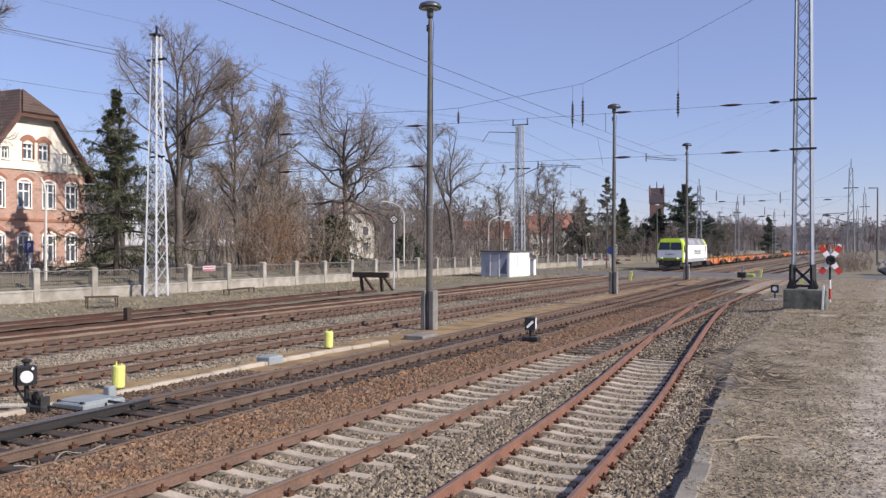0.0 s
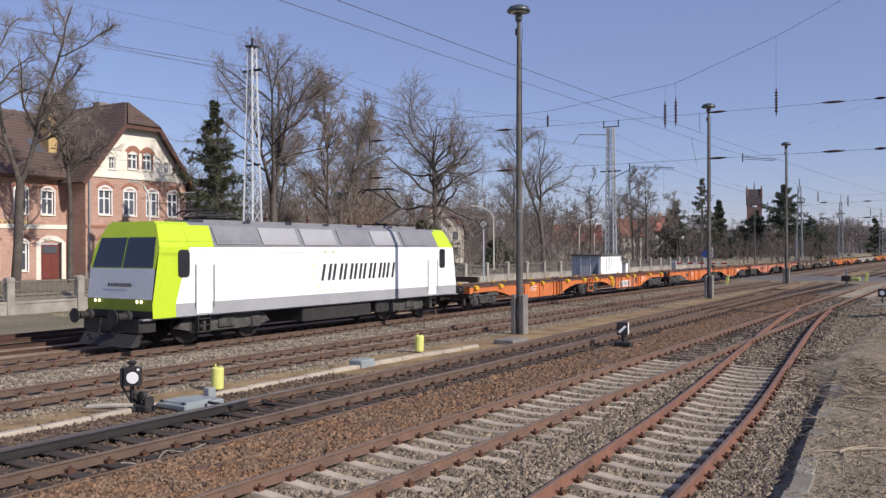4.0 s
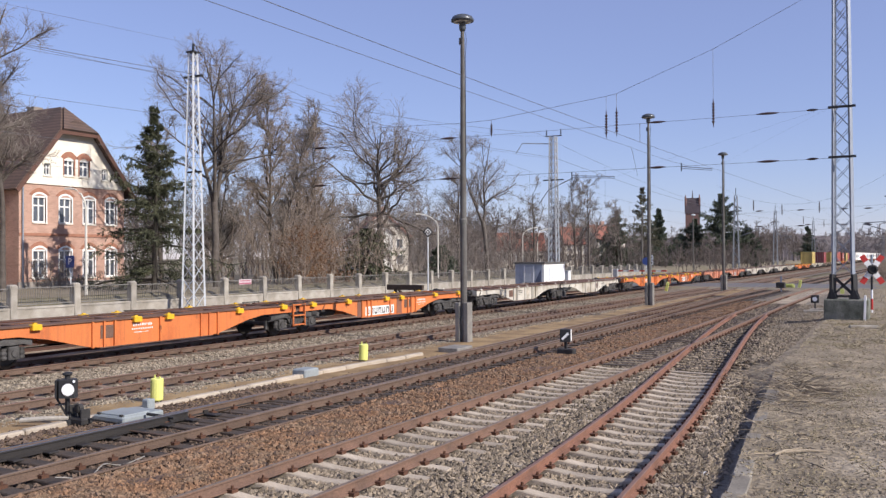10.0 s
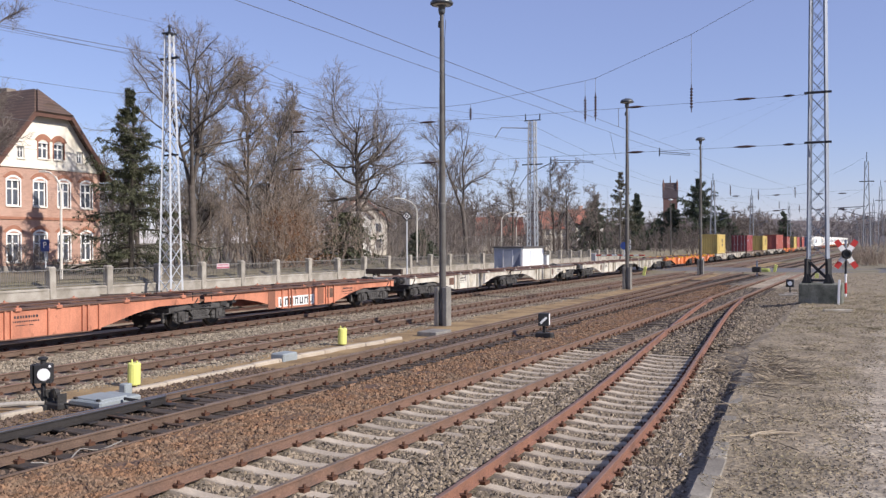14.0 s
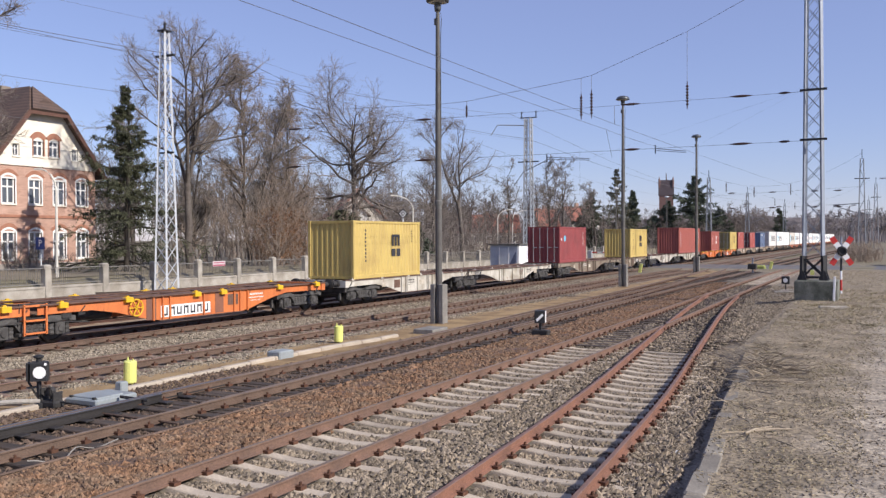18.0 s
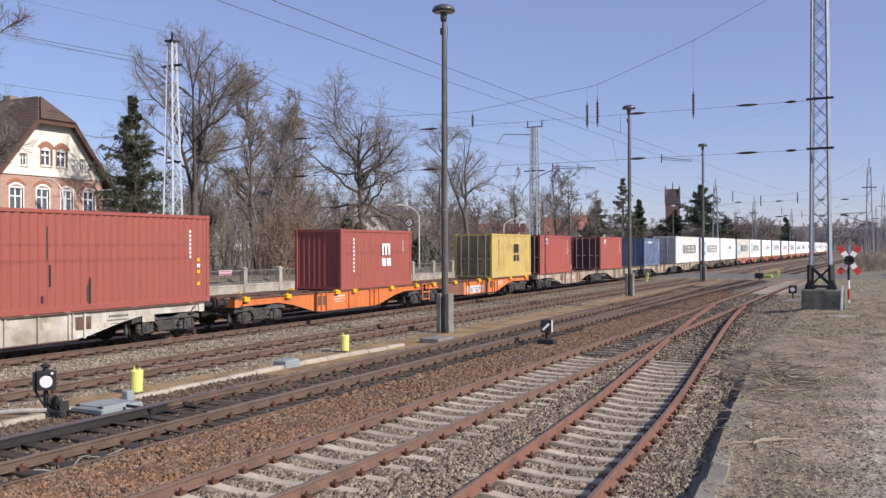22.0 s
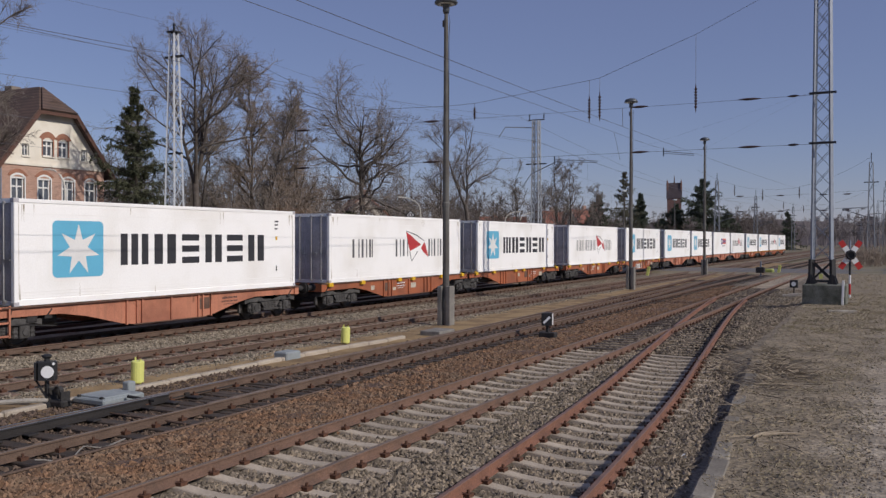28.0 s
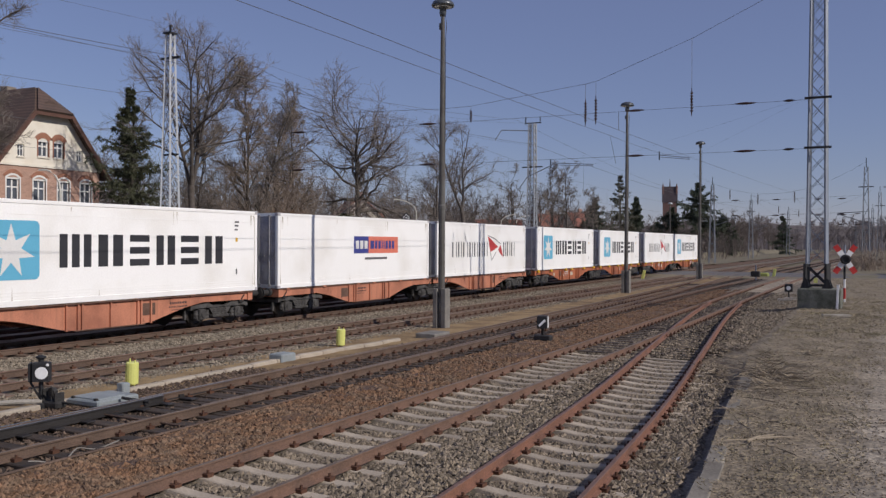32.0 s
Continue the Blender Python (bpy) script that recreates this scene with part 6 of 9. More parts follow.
part("junction_box", Shape().cbox(-0.48, -0.3, 0.75, 0.95, 0.0, 0.2, 0.02), M_PMGREY, pm)
for x, y, words in ((-14.52, 13.65, "yellow-green plastic marker cylinder beside the point machine"), (-14.65, 21.85, "yellow-green plastic marker cylinder on the sand strip")):
    ym = thing("marker_cylinder", None, pose(x, y, -0.16, 0, 2, 0), words, "marker", "yellow markers")
    part("body", Shape().lathe([(0.125, 0.03), (0.135, 0.05), (0.135, 0.48), (0.12, 0.5), (0.02, 0.5)], 16), M_FLUO, ym, smooth=False)
    part("stake", Shape().tube([(-0.07, 0, 0.0), (-0.07, 0, 0.57)], 0.018, 6).tube([(0.08, 0, 0.0), (0.08, 0, 0.55)], 0.018, 6), M_FLUO, ym)
dl = thing("cable_duct", None, None, "pale concrete cable duct with flat lids along the sand strip", "cable duct", "", "structure")
rd = random.Random(5)
LID = Shape().cbox(-0.09, 0.09, 0.004, 0.996, -0.25, -0.075, 0.03).mesh("duct_lid", mat("tan_duct_concrete", (0.43, 0.37, 0.295), 0.9, var=0.15, scale=1.3, fine=35, bump=0.2, second=(0.34, 0.285, 0.22), each=0.08))
for i in range(-12, 21):
    y = 3.0 + i
    x = -13.75 - 0.022 * (y - 3) if y < 19 else -14.12 + 0.05 * (y - 19)
    part("duct_lid", LID, None, dl, m=Matrix.Translation((x, y, rd.uniform(-0.01, 0.012))) @ Matrix.Rotation(rd.uniform(-0.02, 0.02) + (0.022 if y < 19 else -0.05), 4, "Z"))
thing("duct_junction", Shape().cbox(-0.22, 0.22, -0.3, 0.3, -0.25, 0.04, 0.03).mesh("duct_junction", M_PMGREY), pose(-14.15, 18.4, 0), "grey concrete duct junction box", "junction box")
thing("cover_plate", Shape().cbox(-0.36, 0.36, -0.55, 0.55, -0.2, -0.02, 0.02).mesh("cover_plate", M_DARKCONC), pose(-13.5, 25.6, 0), "flat concrete cover beside the track", "cover plate")

# point indicator
pi = thing("point_indicator", None, pose(-9.9, 26.3, -0.15), "black point indicator box with a white arrow bar", "point indicator")
part("foot", Shape().cbox(-0.25, 0.3, -0.15, 0.15, 0.0, 0.16, 0.03), M_IRON, pi)
part("post", Shape().bar((0, 0, 0.1), (0, 0, 0.42), 0.08), M_IRON, pi)
ib = part("box", Shape().cbox(-0.17, 0.17, -0.17, 0.17, 0.38, 0.78, 0.02), M_BLACK, pi, m=Matrix.Rotation(radians(14), 4, "Z"))
part("arrow", Shape().bar((-0.1, -0.175, 0.46), (0.1, -0.175, 0.66), 0.004, flat=0.075), M_WHITE, ib)
part("white_edge", Shape().box(0.17, 0.175, -0.14, 0.14, 0.4, 0.76), M_WHITE, ib)

# far dwarf signal by the tower, boards and posts near the crossing
s2 = thing("shunting_signal", None, pose(-5.3, 54.6, -0.3), "low black shunting signal with a white disc near the tower", "railway signal")
part("post", Shape().bar((0, 0, 0), (0, 0, 0.6), 0.07), M_BLACK, s2)
b2 = part("lamp_box", Shape().cbox(-0.22, 0.22, -0.14, 0.14, 0.5, 0.95, 0.03), M_BLACK, s2)
part("disc", Shape().lathe([(0.13, -0.142), (0.13, -0.152)], 16, (0, 0, 0.72), "y"), M_WHITE, b2)
s3 = thing("track_signal", None, pose(-10.3, 78.8, -0.1), "dark low signal box on a post at the crossing", "railway signal")
part("post", Shape().bar((0, 0, 0), (0, 0, 1.3), 0.12), M_STEEL, s3)
part("box", Shape().cbox(-0.38, 0.34, -0.3, 0.3, 0.3, 0.78, 0.06), M_IRON, s3)
for x, y in ((-19.35, 76.0), (-9.75, 86.4)):
    pp = thing("marker_post", None, pose(x, y, -0.1, 0, 12, 0), "leaning yellow plastic marker post", "marker", "yellow markers")
    part("post", Shape().cbox(-0.13, 0.13, -0.06, 0.06, 0, 0.78, 0.02), M_FLUO, pp)
gh_ = thing("points_heater_box", None, pose(-10.7, 86.6, -0.1), "dull yellow-green track box with a pale edge", "track box")
part("casing", Shape().cbox(-0.7, 0.55, -0.4, 0.4, 0, 0.42, 0.12), mat("dull_olive_plastic", (0.33, 0.36, 0.10), 0.6, var=0.2, scale=3, bump=0.05), gh_)
part("edge", Shape().box(-0.7, 0.55, -0.42, -0.4, 0.02, 0.1), M_BLACK, gh_)

# ---- the brick house ----
def brick_mat(name, a, b, mortar):
    m = mat(name, a, 0.9, var=0.15, scale=0.6, fine=30, bump=0.0, second=b)
    n, l = m.node_tree.nodes, m.node_tree.links
    co = n.new("ShaderNodeTexCoord")
    sep, com = n.new("ShaderNodeSeparateXYZ"), n.new("ShaderNodeCombineXYZ")
    add = n.new("ShaderNodeMath")
    l.new(co.outputs["Object"], sep.inputs[0])
    l.new(sep.outputs["X"], add.inputs[0])
    l.new(sep.outputs["Y"], add.inputs[1])
    l.new(add.outputs[0], com.inputs["X"])
    l.new(sep.outputs["Z"], com.inputs["Y"])
    bk = n.new("ShaderNodeTexBrick")
    bk.inputs["Scale"].default_value = 1.0
    bk.inputs["Brick Width"].default_value, bk.inputs["Row Height"].default_value, bk.inputs["Mortar Size"].default_value = 0.25, 0.077, 0.008
    bk.inputs["Color1"].default_value, bk.inputs["Color2"].default_value, bk.inputs["Mortar"].default_value = (1, 1, 1, 1), (0.72, 0.72, 0.72, 1), (*mortar, 1)
    l.new(com.outputs[0], bk.inputs["Vector"])
    mul = n.new("ShaderNodeMix")
    mul.data_type, mul.blend_type = "RGBA", "MULTIPLY"
    mul.inputs["Factor"].default_value = 1
    base = n["Principled BSDF"].inputs["Base Color"]
    src = base.links[0].from_socket
    l.new(src, mul.inputs["A"])
    l.new(bk.outputs["Color"], mul.inputs["B"])
    l.new(mul.outputs["Result"], base)
    return m


M_BRICK = brick_mat("red_brick", (0.50, 0.315, 0.24), (0.43, 0.26, 0.195), (1.1, 1.2, 1.25))
M_BRICKARCH = mat("brick_arch", (0.36, 0.17, 0.11), 0.9, var=0.2, scale=3, fine=25, bump=0.2)
M_PLASTER = mat("cream_plaster", (0.80, 0.755, 0.655), 0.9, var=0.06, scale=0.8, fine=30, bump=0.1, second=(0.72, 0.66, 0.55))
M_TILE = mat("brown_roof_tiles", (0.115, 0.075, 0.06), 0.85, var=0.25, scale=0.8, fine=12, bump=0.4, second=(0.085, 0.06, 0.05))
tn, tl = M_TILE.node_tree.nodes, M_TILE.node_tree.links       # rows of tiles
rows_, tco = tn.new("ShaderNodeTexWave"), tn.new("ShaderNodeTexCoord")
rows_.wave_type, rows_.bands_direction, rows_.wave_profile = "BANDS", "Z", "SAW"
rows_.inputs["Scale"].default_value, rows_.inputs["Distortion"].default_value, rows_.inputs["Detail"].default_value = 1.25, 0.5, 1.0
tl.new(tco.outputs["Object"], rows_.inputs["Vector"])
shade, tmul = tn.new("ShaderNodeMapRange"), tn.new("ShaderNodeMix")
shade.inputs["To Min"].default_value, shade.inputs["To Max"].default_value = 0.7, 1.2
tl.new(rows_.outputs["Fac"], shade.inputs["Value"])
tmul.data_type, tmul.blend_type = "RGBA", "MULTIPLY"
tmul.inputs["Factor"].default_value = 1
tbase = tn["Principled BSDF"].inputs["Base Color"]
tl.new(tbase.links[0].from_socket, tmul.inputs["A"])
tl.new(shade.outputs["Result"], tmul.inputs["B"])
tl.new(tmul.outputs["Result"], tbase)
M_WOODW = mat("white_window_paint", (0.78, 0.77, 0.74), 0.6, var=0.05, bump=0.02)
M_DOOR = mat("red_brown_door", (0.17, 0.045, 0.035), 0.6, var=0.15, scale=3, bump=0.05)
# pane colour is raised to include some reflected sky
M_PANE = glass("window_pane", (0.09, 0.10, 0.12), 0.05)
M_FASCIA = mat("brown_fascia", (0.12, 0.06, 0.045), 0.8, var=0.15, bump=0.1)


def wall_x(t, x, y0, y1, z0, z1, holes, m, thick=0.4, name="wall"):
    """A wall facing +x with rectangular holes (y0, y1, z0, z1)."""
    ys = sorted({y0, y1, *[h[0] for h in holes], *[h[1] for h in holes]})
    zs = sorted({z0, z1, *[h[2] for h in holes], *[h[3] for h in holes]})
    s = Shape()
    for a, b in zip(ys, ys[1:]):
        for c, d in zip(zs, zs[1:]):
            if not any(h[0] <= a and b <= h[1] and h[2] <= c and d <= h[3] for h in holes):
                s.box(x - thick, x, a, b, c, d)
    return part(name, s.mesh(name, m, weld=True), None, t)


def arch(y0, y1, z, rise, n=8):
    out = []
    for i in range(n + 1):
        q = i / n
        out.append((y0 + (y1 - y0) * q, z + rise * (1 - (2 * q - 1) ** 2)))
    return out


def ring_x(xa, xb, y0, y1, z0, z1, w):
    """A rectangular frame that faces +x."""
    v = [(x, y, z) for x in (xa, xb) for y, z in ((y0, z0), (y1, z0), (y1, z1), (y0, z1), (y0 + w, z0 + w), (y1 - w, z0 + w), (y1 - w, z1 - w), (y0 + w, z1 - w))]
    f = []
    for i in range(4):
        j = (i + 1) % 4
        f += [(8 + i, 8 + j, 12 + j, 12 + i), (i, 4 + i, 4 + j, j), (i, j, 8 + j, 8 + i), (4 + i, 12 + i, 12 + j, 4 + j)]
    return Shape().add(v, f)


def window_x(t, x, y0, y1, z0, z1, arched=True, frame_m=None, surround=None):
    """A window in a wall that faces +x: reveal, frame, bars, panes, sill and brick arch."""
    rim, bar = (0.09, 0.055) if y1 - y0 > 0.8 else (0.07, 0.03)
    w = part("window", ring_x(x - 0.2, x - 0.13, y0, y1, z0, z1, rim), frame_m or M_WOODW, t, "white wooden window")
    part("glazing_bar", Shape().box(x - 0.19, x - 0.12, (y0 + y1) / 2 - bar, (y0 + y1) / 2 + bar, z0 + 0.1, z1 - 0.1), frame_m or M_WOODW, w)
    part("transom", Shape().box(x - 0.192, x - 0.117, y0 + 0.1, y1 - 0.1, z0 + (z1 - z0) * 0.64 - bar * 0.9, z0 + (z1 - z0) * 0.64 + bar * 0.9), frame_m or M_WOODW, w)
    zc = z0 + (z1 - z0) * 0.64
    for a, b in ((y0 + 0.1, (y0 + y1) / 2 - 0.06), ((y0 + y1) / 2 + 0.06, y1 - 0.1)):
        for c, d in ((z0 + 0.1, zc - 0.05), (zc + 0.05, z1 - 0.1)):
            part("pane", Shape().box(x - 0.18, x - 0.165, a, b, c, d), M_PANE, w)
    part("sill", Shape().box(x - 0.1, x + 0.09, y0 - 0.08, y1 + 0.08, z0 - 0.09, z0), M_PLASTER, w)
    if arched:
        rise = 0.2
        n = 8
        inner = arch(y0, y1, z1 - 0.06, rise)
        mid = arch(y0 - 0.09, y1 + 0.09, z1 + 0.03, rise + 0.05)
        outer = arch(y0 - 0.3, y1 + 0.3, z1 + 0.1, rise + 0.26)
        part("surround", Shape().prism([(y0, z0)] + inner + [(y1, z0), (y1 + 0.09, z0)] + mid[::-1] + [(y0 - 0.09, z0)], x - 0.06, x + 0.03, "x"), surround or M_WOODW, w)
        part("arch", Shape().prism(mid + outer[::-1], x - 0.05, x + 0.035, "x"), M_BRICKARCH, w, "brick segmental arch")
        part("head", Shape().prism(inner + [(y1, z1 - 0.12), (y0, z1 - 0.12)], x - 0.12, x - 0.02, "x"), frame_m or M_WOODW, w)
    part("curtain", Shape().box(x - 0.26, x - 0.25, y0 + 0.1, y0 + 0.1 + (y1 - y0) * 0.2, z0 + 0.1, z1 - 0.1), M_WOODW, w)
    return w


house = thing("house", None, pose(0, 0, 0), "large brick house with a cream gable and brown tiled roof", "house")
GX, Y0, Y1, ZB, ZE = -54.0, 38.5, 47.5, 0.6, 8.3
gw = [(39.6, 40.62), (41.72, 42.74), (43.75, 44.77), (45.75, 46.75)]
holes = [(a, b, 5.5, 7.35) for a, b in gw] + [(a, b, 1.6, 3.6) for a, b in gw]
wall_x(house, GX, Y0, Y1, ZB, ZE, holes, M_BRICK)
for a, b, c, d in holes:
    window_x(house, GX, a, b, c, d)
# cream gable: stepped boxes round its openings, then sloping sides
gh = [(42.1, 42.95, 8.95, 10.15), (43.4, 44.25, 8.95, 10.15), (40.45, 41.0, 8.85, 9.7), (45.4, 45.95, 8.85, 9.7)]
wall_x(house, GX, 40.3, 46.0, ZE, 10.4, gh, M_PLASTER, name="gable")
s = Shape().prism([(40.3, 10.4), (46.0, 10.4), (44.75, 12.0), (41.45, 12.0)], GX - 0.4, GX, "x")
s.prism([(38.75, ZE), (40.3, ZE), (40.3, 10.4), (40.25, 10.4)], GX - 0.4, GX, "x").prism([(46.0, ZE), (47.3, ZE), (46.05, 10.4), (46.0, 10.4)], GX - 0.4, GX, "x")
part("gable", s.mesh("gable", M_PLASTER, weld=True), None, house, "cream plastered gable")
for a, b, c, d in gh[:2]:
    window_x(house, GX, a, b, c, d, True, None, M_BRICKARCH)
for a, b, c, d in gh[2:]:
    window_x(house, GX, a, b, c, d, False)
part("string_course", Shape().box(GX, GX + 0.1, Y0, Y1, ZE - 0.12, ZE + 0.06), M_PLASTER, house)
part("string_course", Shape().box(GX, GX + 0.07, Y0, Y1, 4.55, 4.75), M_BRICKARCH, house)
part("plinth", Shape().box(GX, GX + 0.12, Y0 - 0.1, Y1 + 0.1, ZB, 1.35), mat("grey_plinth_stone", (0.30, 0.27, 0.24), 0.9, var=0.2, scale=2, bump=0.2), house)
part("side_wall", Shape().box(-66, GX - 0.4, Y1 - 0.4, Y1, ZB, ZE), M_BRICK, house)
part("side_wall", Shape().box(-56.6, GX - 0.4, Y0, Y0 + 0.4, ZB, ZE), M_BRICK, house)
# roof over the gable wing, half-hipped
yc, e = (Y0 + Y1) / 2, 0.55


def slab(t, pts, thick, m, name="roof"):
    p = [Vector(q) for q in pts]
    nrm = (p[1] - p[0]).cross(p[2] - p[0]).normalized()
    if nrm.z < 0:
        nrm = -nrm
    v = p + [q + nrm * thick for q in p]
    n = len(p)
    f = [tuple(range(n)), tuple(range(2 * n - 1, n - 1, -1))] + [(i, (i + 1) % n, n + (i + 1) % n, n + i) for i in range(n)]
    return part(name, Shape().add(v, f), m, t)


RZ, HZ = 14.0, 12.1
slope = (RZ - ZE) / (yc - Y0)
yl, yr = yc - (RZ - HZ) / slope, yc + (RZ - HZ) / slope
xe = GX + 0.6
slab(house, [(xe, Y0 - e, ZE - e * slope), (xe, yl, HZ), (GX - 1.3, yc, RZ), (-66, yc, RZ), (-66, Y0 - e, ZE - e * slope)], 0.18, M_TILE)
slab(house, [(xe, Y1 + e, ZE - e * slope), (xe, yr, HZ), (GX - 1.3, yc, RZ), (-66, yc, RZ), (-66, Y1 + e, ZE - e * slope)], 0.18, M_TILE)
slab(house, [(xe + 0.05, yl, HZ), (xe + 0.05, yr, HZ), (GX - 1.3, yc, RZ)], 0.18, M_TILE, "hip_roof")
part("fascia", Shape().box(xe - 0.05, xe + 0.04, yl, yr, HZ - 0.25, HZ), M_FASCIA, house)
for ya, yb in ((Y0 - e, yl), (Y1 + e, yr)):
    part("bargeboard", Shape().bar((xe + 0.02, ya, ZE - e * slope - 0.05), (xe + 0.02, yb, HZ - 0.05), 0.09, flat=0.28), M_FASCIA, house)
part("hip_dormer", Shape().prism([(yc - 0.7, 12.75), (yc + 0.7, 12.75), (yc, 13.05)], GX - 1.2, GX + 0.25, "x"), M_TILE, house)
# long wing set back
WX = -56.2
lw = [(y, y + 0.95) for y in (20.5, 22.6, 24.7, 26.8, 28.9, 30.7, 32.5, 34.6, 36.6)]
holes = [(a, b, 5.45, 7.2) for a, b in lw] + [(a, b, 1.55, 3.55) for a, b in lw if a < 34.9] + [(36.5, 38.1, 0.75, 3.45)]
wall_x(house, WX, 14.0, Y0 + 0.2, ZB, 8.0, holes, M_BRICK)
for a, b, c, d in holes[:-1]:
    window_x(house, WX, a, b, c, d)
dr = part("door", Shape().box(WX - 0.22, WX - 0.15, 36.6, 38.0, 0.75, 3.35), M_DOOR, house, "closed red-brown front door")
part("door_panel", Shape().box(WX - 0.15, WX - 0.13, 36.72, 37.22, 0.95, 2.5).box(WX - 0.15, WX - 0.13, 37.38, 37.88, 0.95, 2.5), M_DOOR, dr)
part("fanlight", Shape().box(WX - 0.15, WX - 0.12, 36.75, 37.85, 2.75, 3.25), M_PANE, dr)
part("door_surround", Shape().box(WX - 0.1, WX + 0.06, 36.15, 36.5, 0.7, 3.5).box(WX - 0.1, WX + 0.06, 38.1, 38.42, 0.7, 3.5).prism(
    arch(36.15, 38.42, 3.5, 0.5) + [(38.1, 3.5), (37.3, 3.68), (36.5, 3.5)], WX - 0.1, WX + 0.06, "x"), M_PLASTER, house)
part("door_step", Shape().box(WX, WX + 1.6, 36.0, 38.4, 0.5, 0.75).box(WX, WX + 1.2, 36.2, 38.3, 0.7, 0.9), M_CONC, house)
part("string_course", Shape().box(WX, WX + 0.08, 14, Y0, 4.45, 4.75), M_PLASTER, house)
part("eaves", Shape().box(WX - 0.1, WX + 0.55, 14, Y0, 7.9, 8.05), M_FASCIA, house)
slab(house, [(WX + 0.6, 13.5, 7.95), (WX + 0.6, Y0 + 1.0, 7.95), (WX - 5.2, Y0 + 4.0, 13.2), (WX - 5.2, 13.5, 13.2)], 0.18, M_TILE)
slab(house, [(WX - 11, 13.5, 7.95), (WX - 11, Y0 + 1.0, 7.95), (WX - 5.2, Y0 + 4.0, 13.2), (WX - 5.2, 13.5, 13.2)], 0.18, M_TILE)
part("end_wall", Shape().prism([(WX, ZB), (WX, 8.0), (WX - 5.2, 13.1), (WX - 10.6, 8.0), (WX - 10.6, ZB)], 13.9, 14.3, "y"), M_BRICK, house)
part("chimney", Shape().box(-58.5, -57.6, 38.06, 38.74, 10.02, 14.31).box(-58.56, -57.54, 38.00, 38.80, 13.96, 14.11), mat("yellow_plastered_chimney", (0.52, 0.36, 0.16), 0.9, var=0.12, scale=1.5, bump=0.1), house)
part("chimney", Shape().box(-60.6, -59.8, 43.91, 44.71, 12.6, 14.70), mat("grey_chimney_plaster", (0.25, 0.21, 0.17), 0.9, var=0.2, scale=2, bump=0.1), house)
for y in (33.3, 36.9):
    part("skylight", Shape().add([(WX - 1.3, y, 9.95), (WX - 1.3, y + 0.8, 9.95), (WX - 2.4, y + 0.8, 10.95), (WX - 2.4, y, 10.95)], [(0, 1, 2, 3)]), M_PANE, house)
part("downpipe", Shape().tube([(GX + 0.1, Y0 + 0.25, 8.0), (GX + 0.1, Y0 + 0.25, 0.6)], 0.06, 8), M_STEEL, house)

sg_ = part("name_strip", Shape().box(WX, WX + 0.05, 31.2, 35.62, 4.52, 5.04), mat("ochre_sign_board", (0.55, 0.42, 0.2), 0.8, var=0.1, scale=2, bump=0.02), house, "ochre board with plain bars")
lt = letters(Shape(), [0.2, 0.16, 0.22, 0.18, 0.2, 0.14, 0.2, 0.18, 0.22, 0.16], 31.5, 4.66, 0.24, 0.14, 0, WX + 0.051)
part("text_bar", lt, M_BRICKARCH, sg_)

# ---- trees ----
M_BARK = mat("grey_brown_bark", (0.11, 0.094, 0.08), 0.95, var=0.3, scale=2, fine=14, bump=0.5, second=(0.075, 0.06, 0.05))
M_TWIG = mat("brown_twigs", (0.25, 0.215, 0.185), 0.95, var=0.25, scale=0.6, fine=6, bump=0.0, spec=0.1, second=(0.19, 0.16, 0.14))
M_TWIGWARM = mat("tawny_twigs", (0.30, 0.24, 0.19), 0.95, var=0.25, scale=0.5, fine=5, bump=0.0, spec=0.1, second=(0.225, 0.18, 0.145))
M_TWIGFAR = mat("dull_brown_twigs", (0.165, 0.138, 0.122), 0.95, var=0.25, scale=0.3, fine=4, bump=0.0, spec=0.05, second=(0.13, 0.11, 0.10))
M_TWIGGREY = mat("grey_twigs", (0.25, 0.22, 0.195), 0.95, var=0.3, scale=0.6, fine=6, bump=0.0, spec=0.1)
M_NEEDLE = mat("dark_needles", (0.105, 0.11, 0.066), 0.85, var=0.35, scale=0.8, fine=6, bump=0.0, spec=0.1, second=(0.07, 0.076, 0.046), island=0.4)

# paler needle copy with distance haze in its colour, also on one near shrub
M_NEEDLEFAR = mat("hazy_green_needles", (0.10, 0.115, 0.082), 0.85, var=0.3, scale=0.8, fine=6, bump=0.0, spec=0.1, second=(0.075, 0.088, 0.062), island=0.3)
M_DEADLEAF = mat("dead_russet_leaves", (0.24, 0.125, 0.065), 0.9, var=0.3, scale=1, fine=6, bump=0.0, spec=0.1, second=(0.17, 0.095, 0.055), island=0.3)


M_SPRUCEBARK = mat("dark_spruce_bark", (0.06, 0.05, 0.04), 0.95, var=0.3, scale=2, fine=14, bump=0.4, second=(0.045, 0.038, 0.03))


def unit(a):
    return a / np.maximum(np.linalg.norm(a, axis=1, keepdims=True), 1e-9)


def grow(P, Dv, ln, r0, r1, segs, rng, wander, lift):
    """Polylines from P along Dv: points (n, segs + 1, 3) and radii."""
    n = len(P)
    pts, d = [P], Dv.copy()
    for i in range(segs):
        d = unit(d + rng.normal(0, wander, (n, 3)) + np.array([0, 0, lift]))
        pts.append(pts[-1] + d * (ln / segs)[:, None])
    t = np.linspace(0, 1, segs + 1)
    return np.stack(pts, 1), r0[:, None] * (1 - t) + r1[:, None] * t


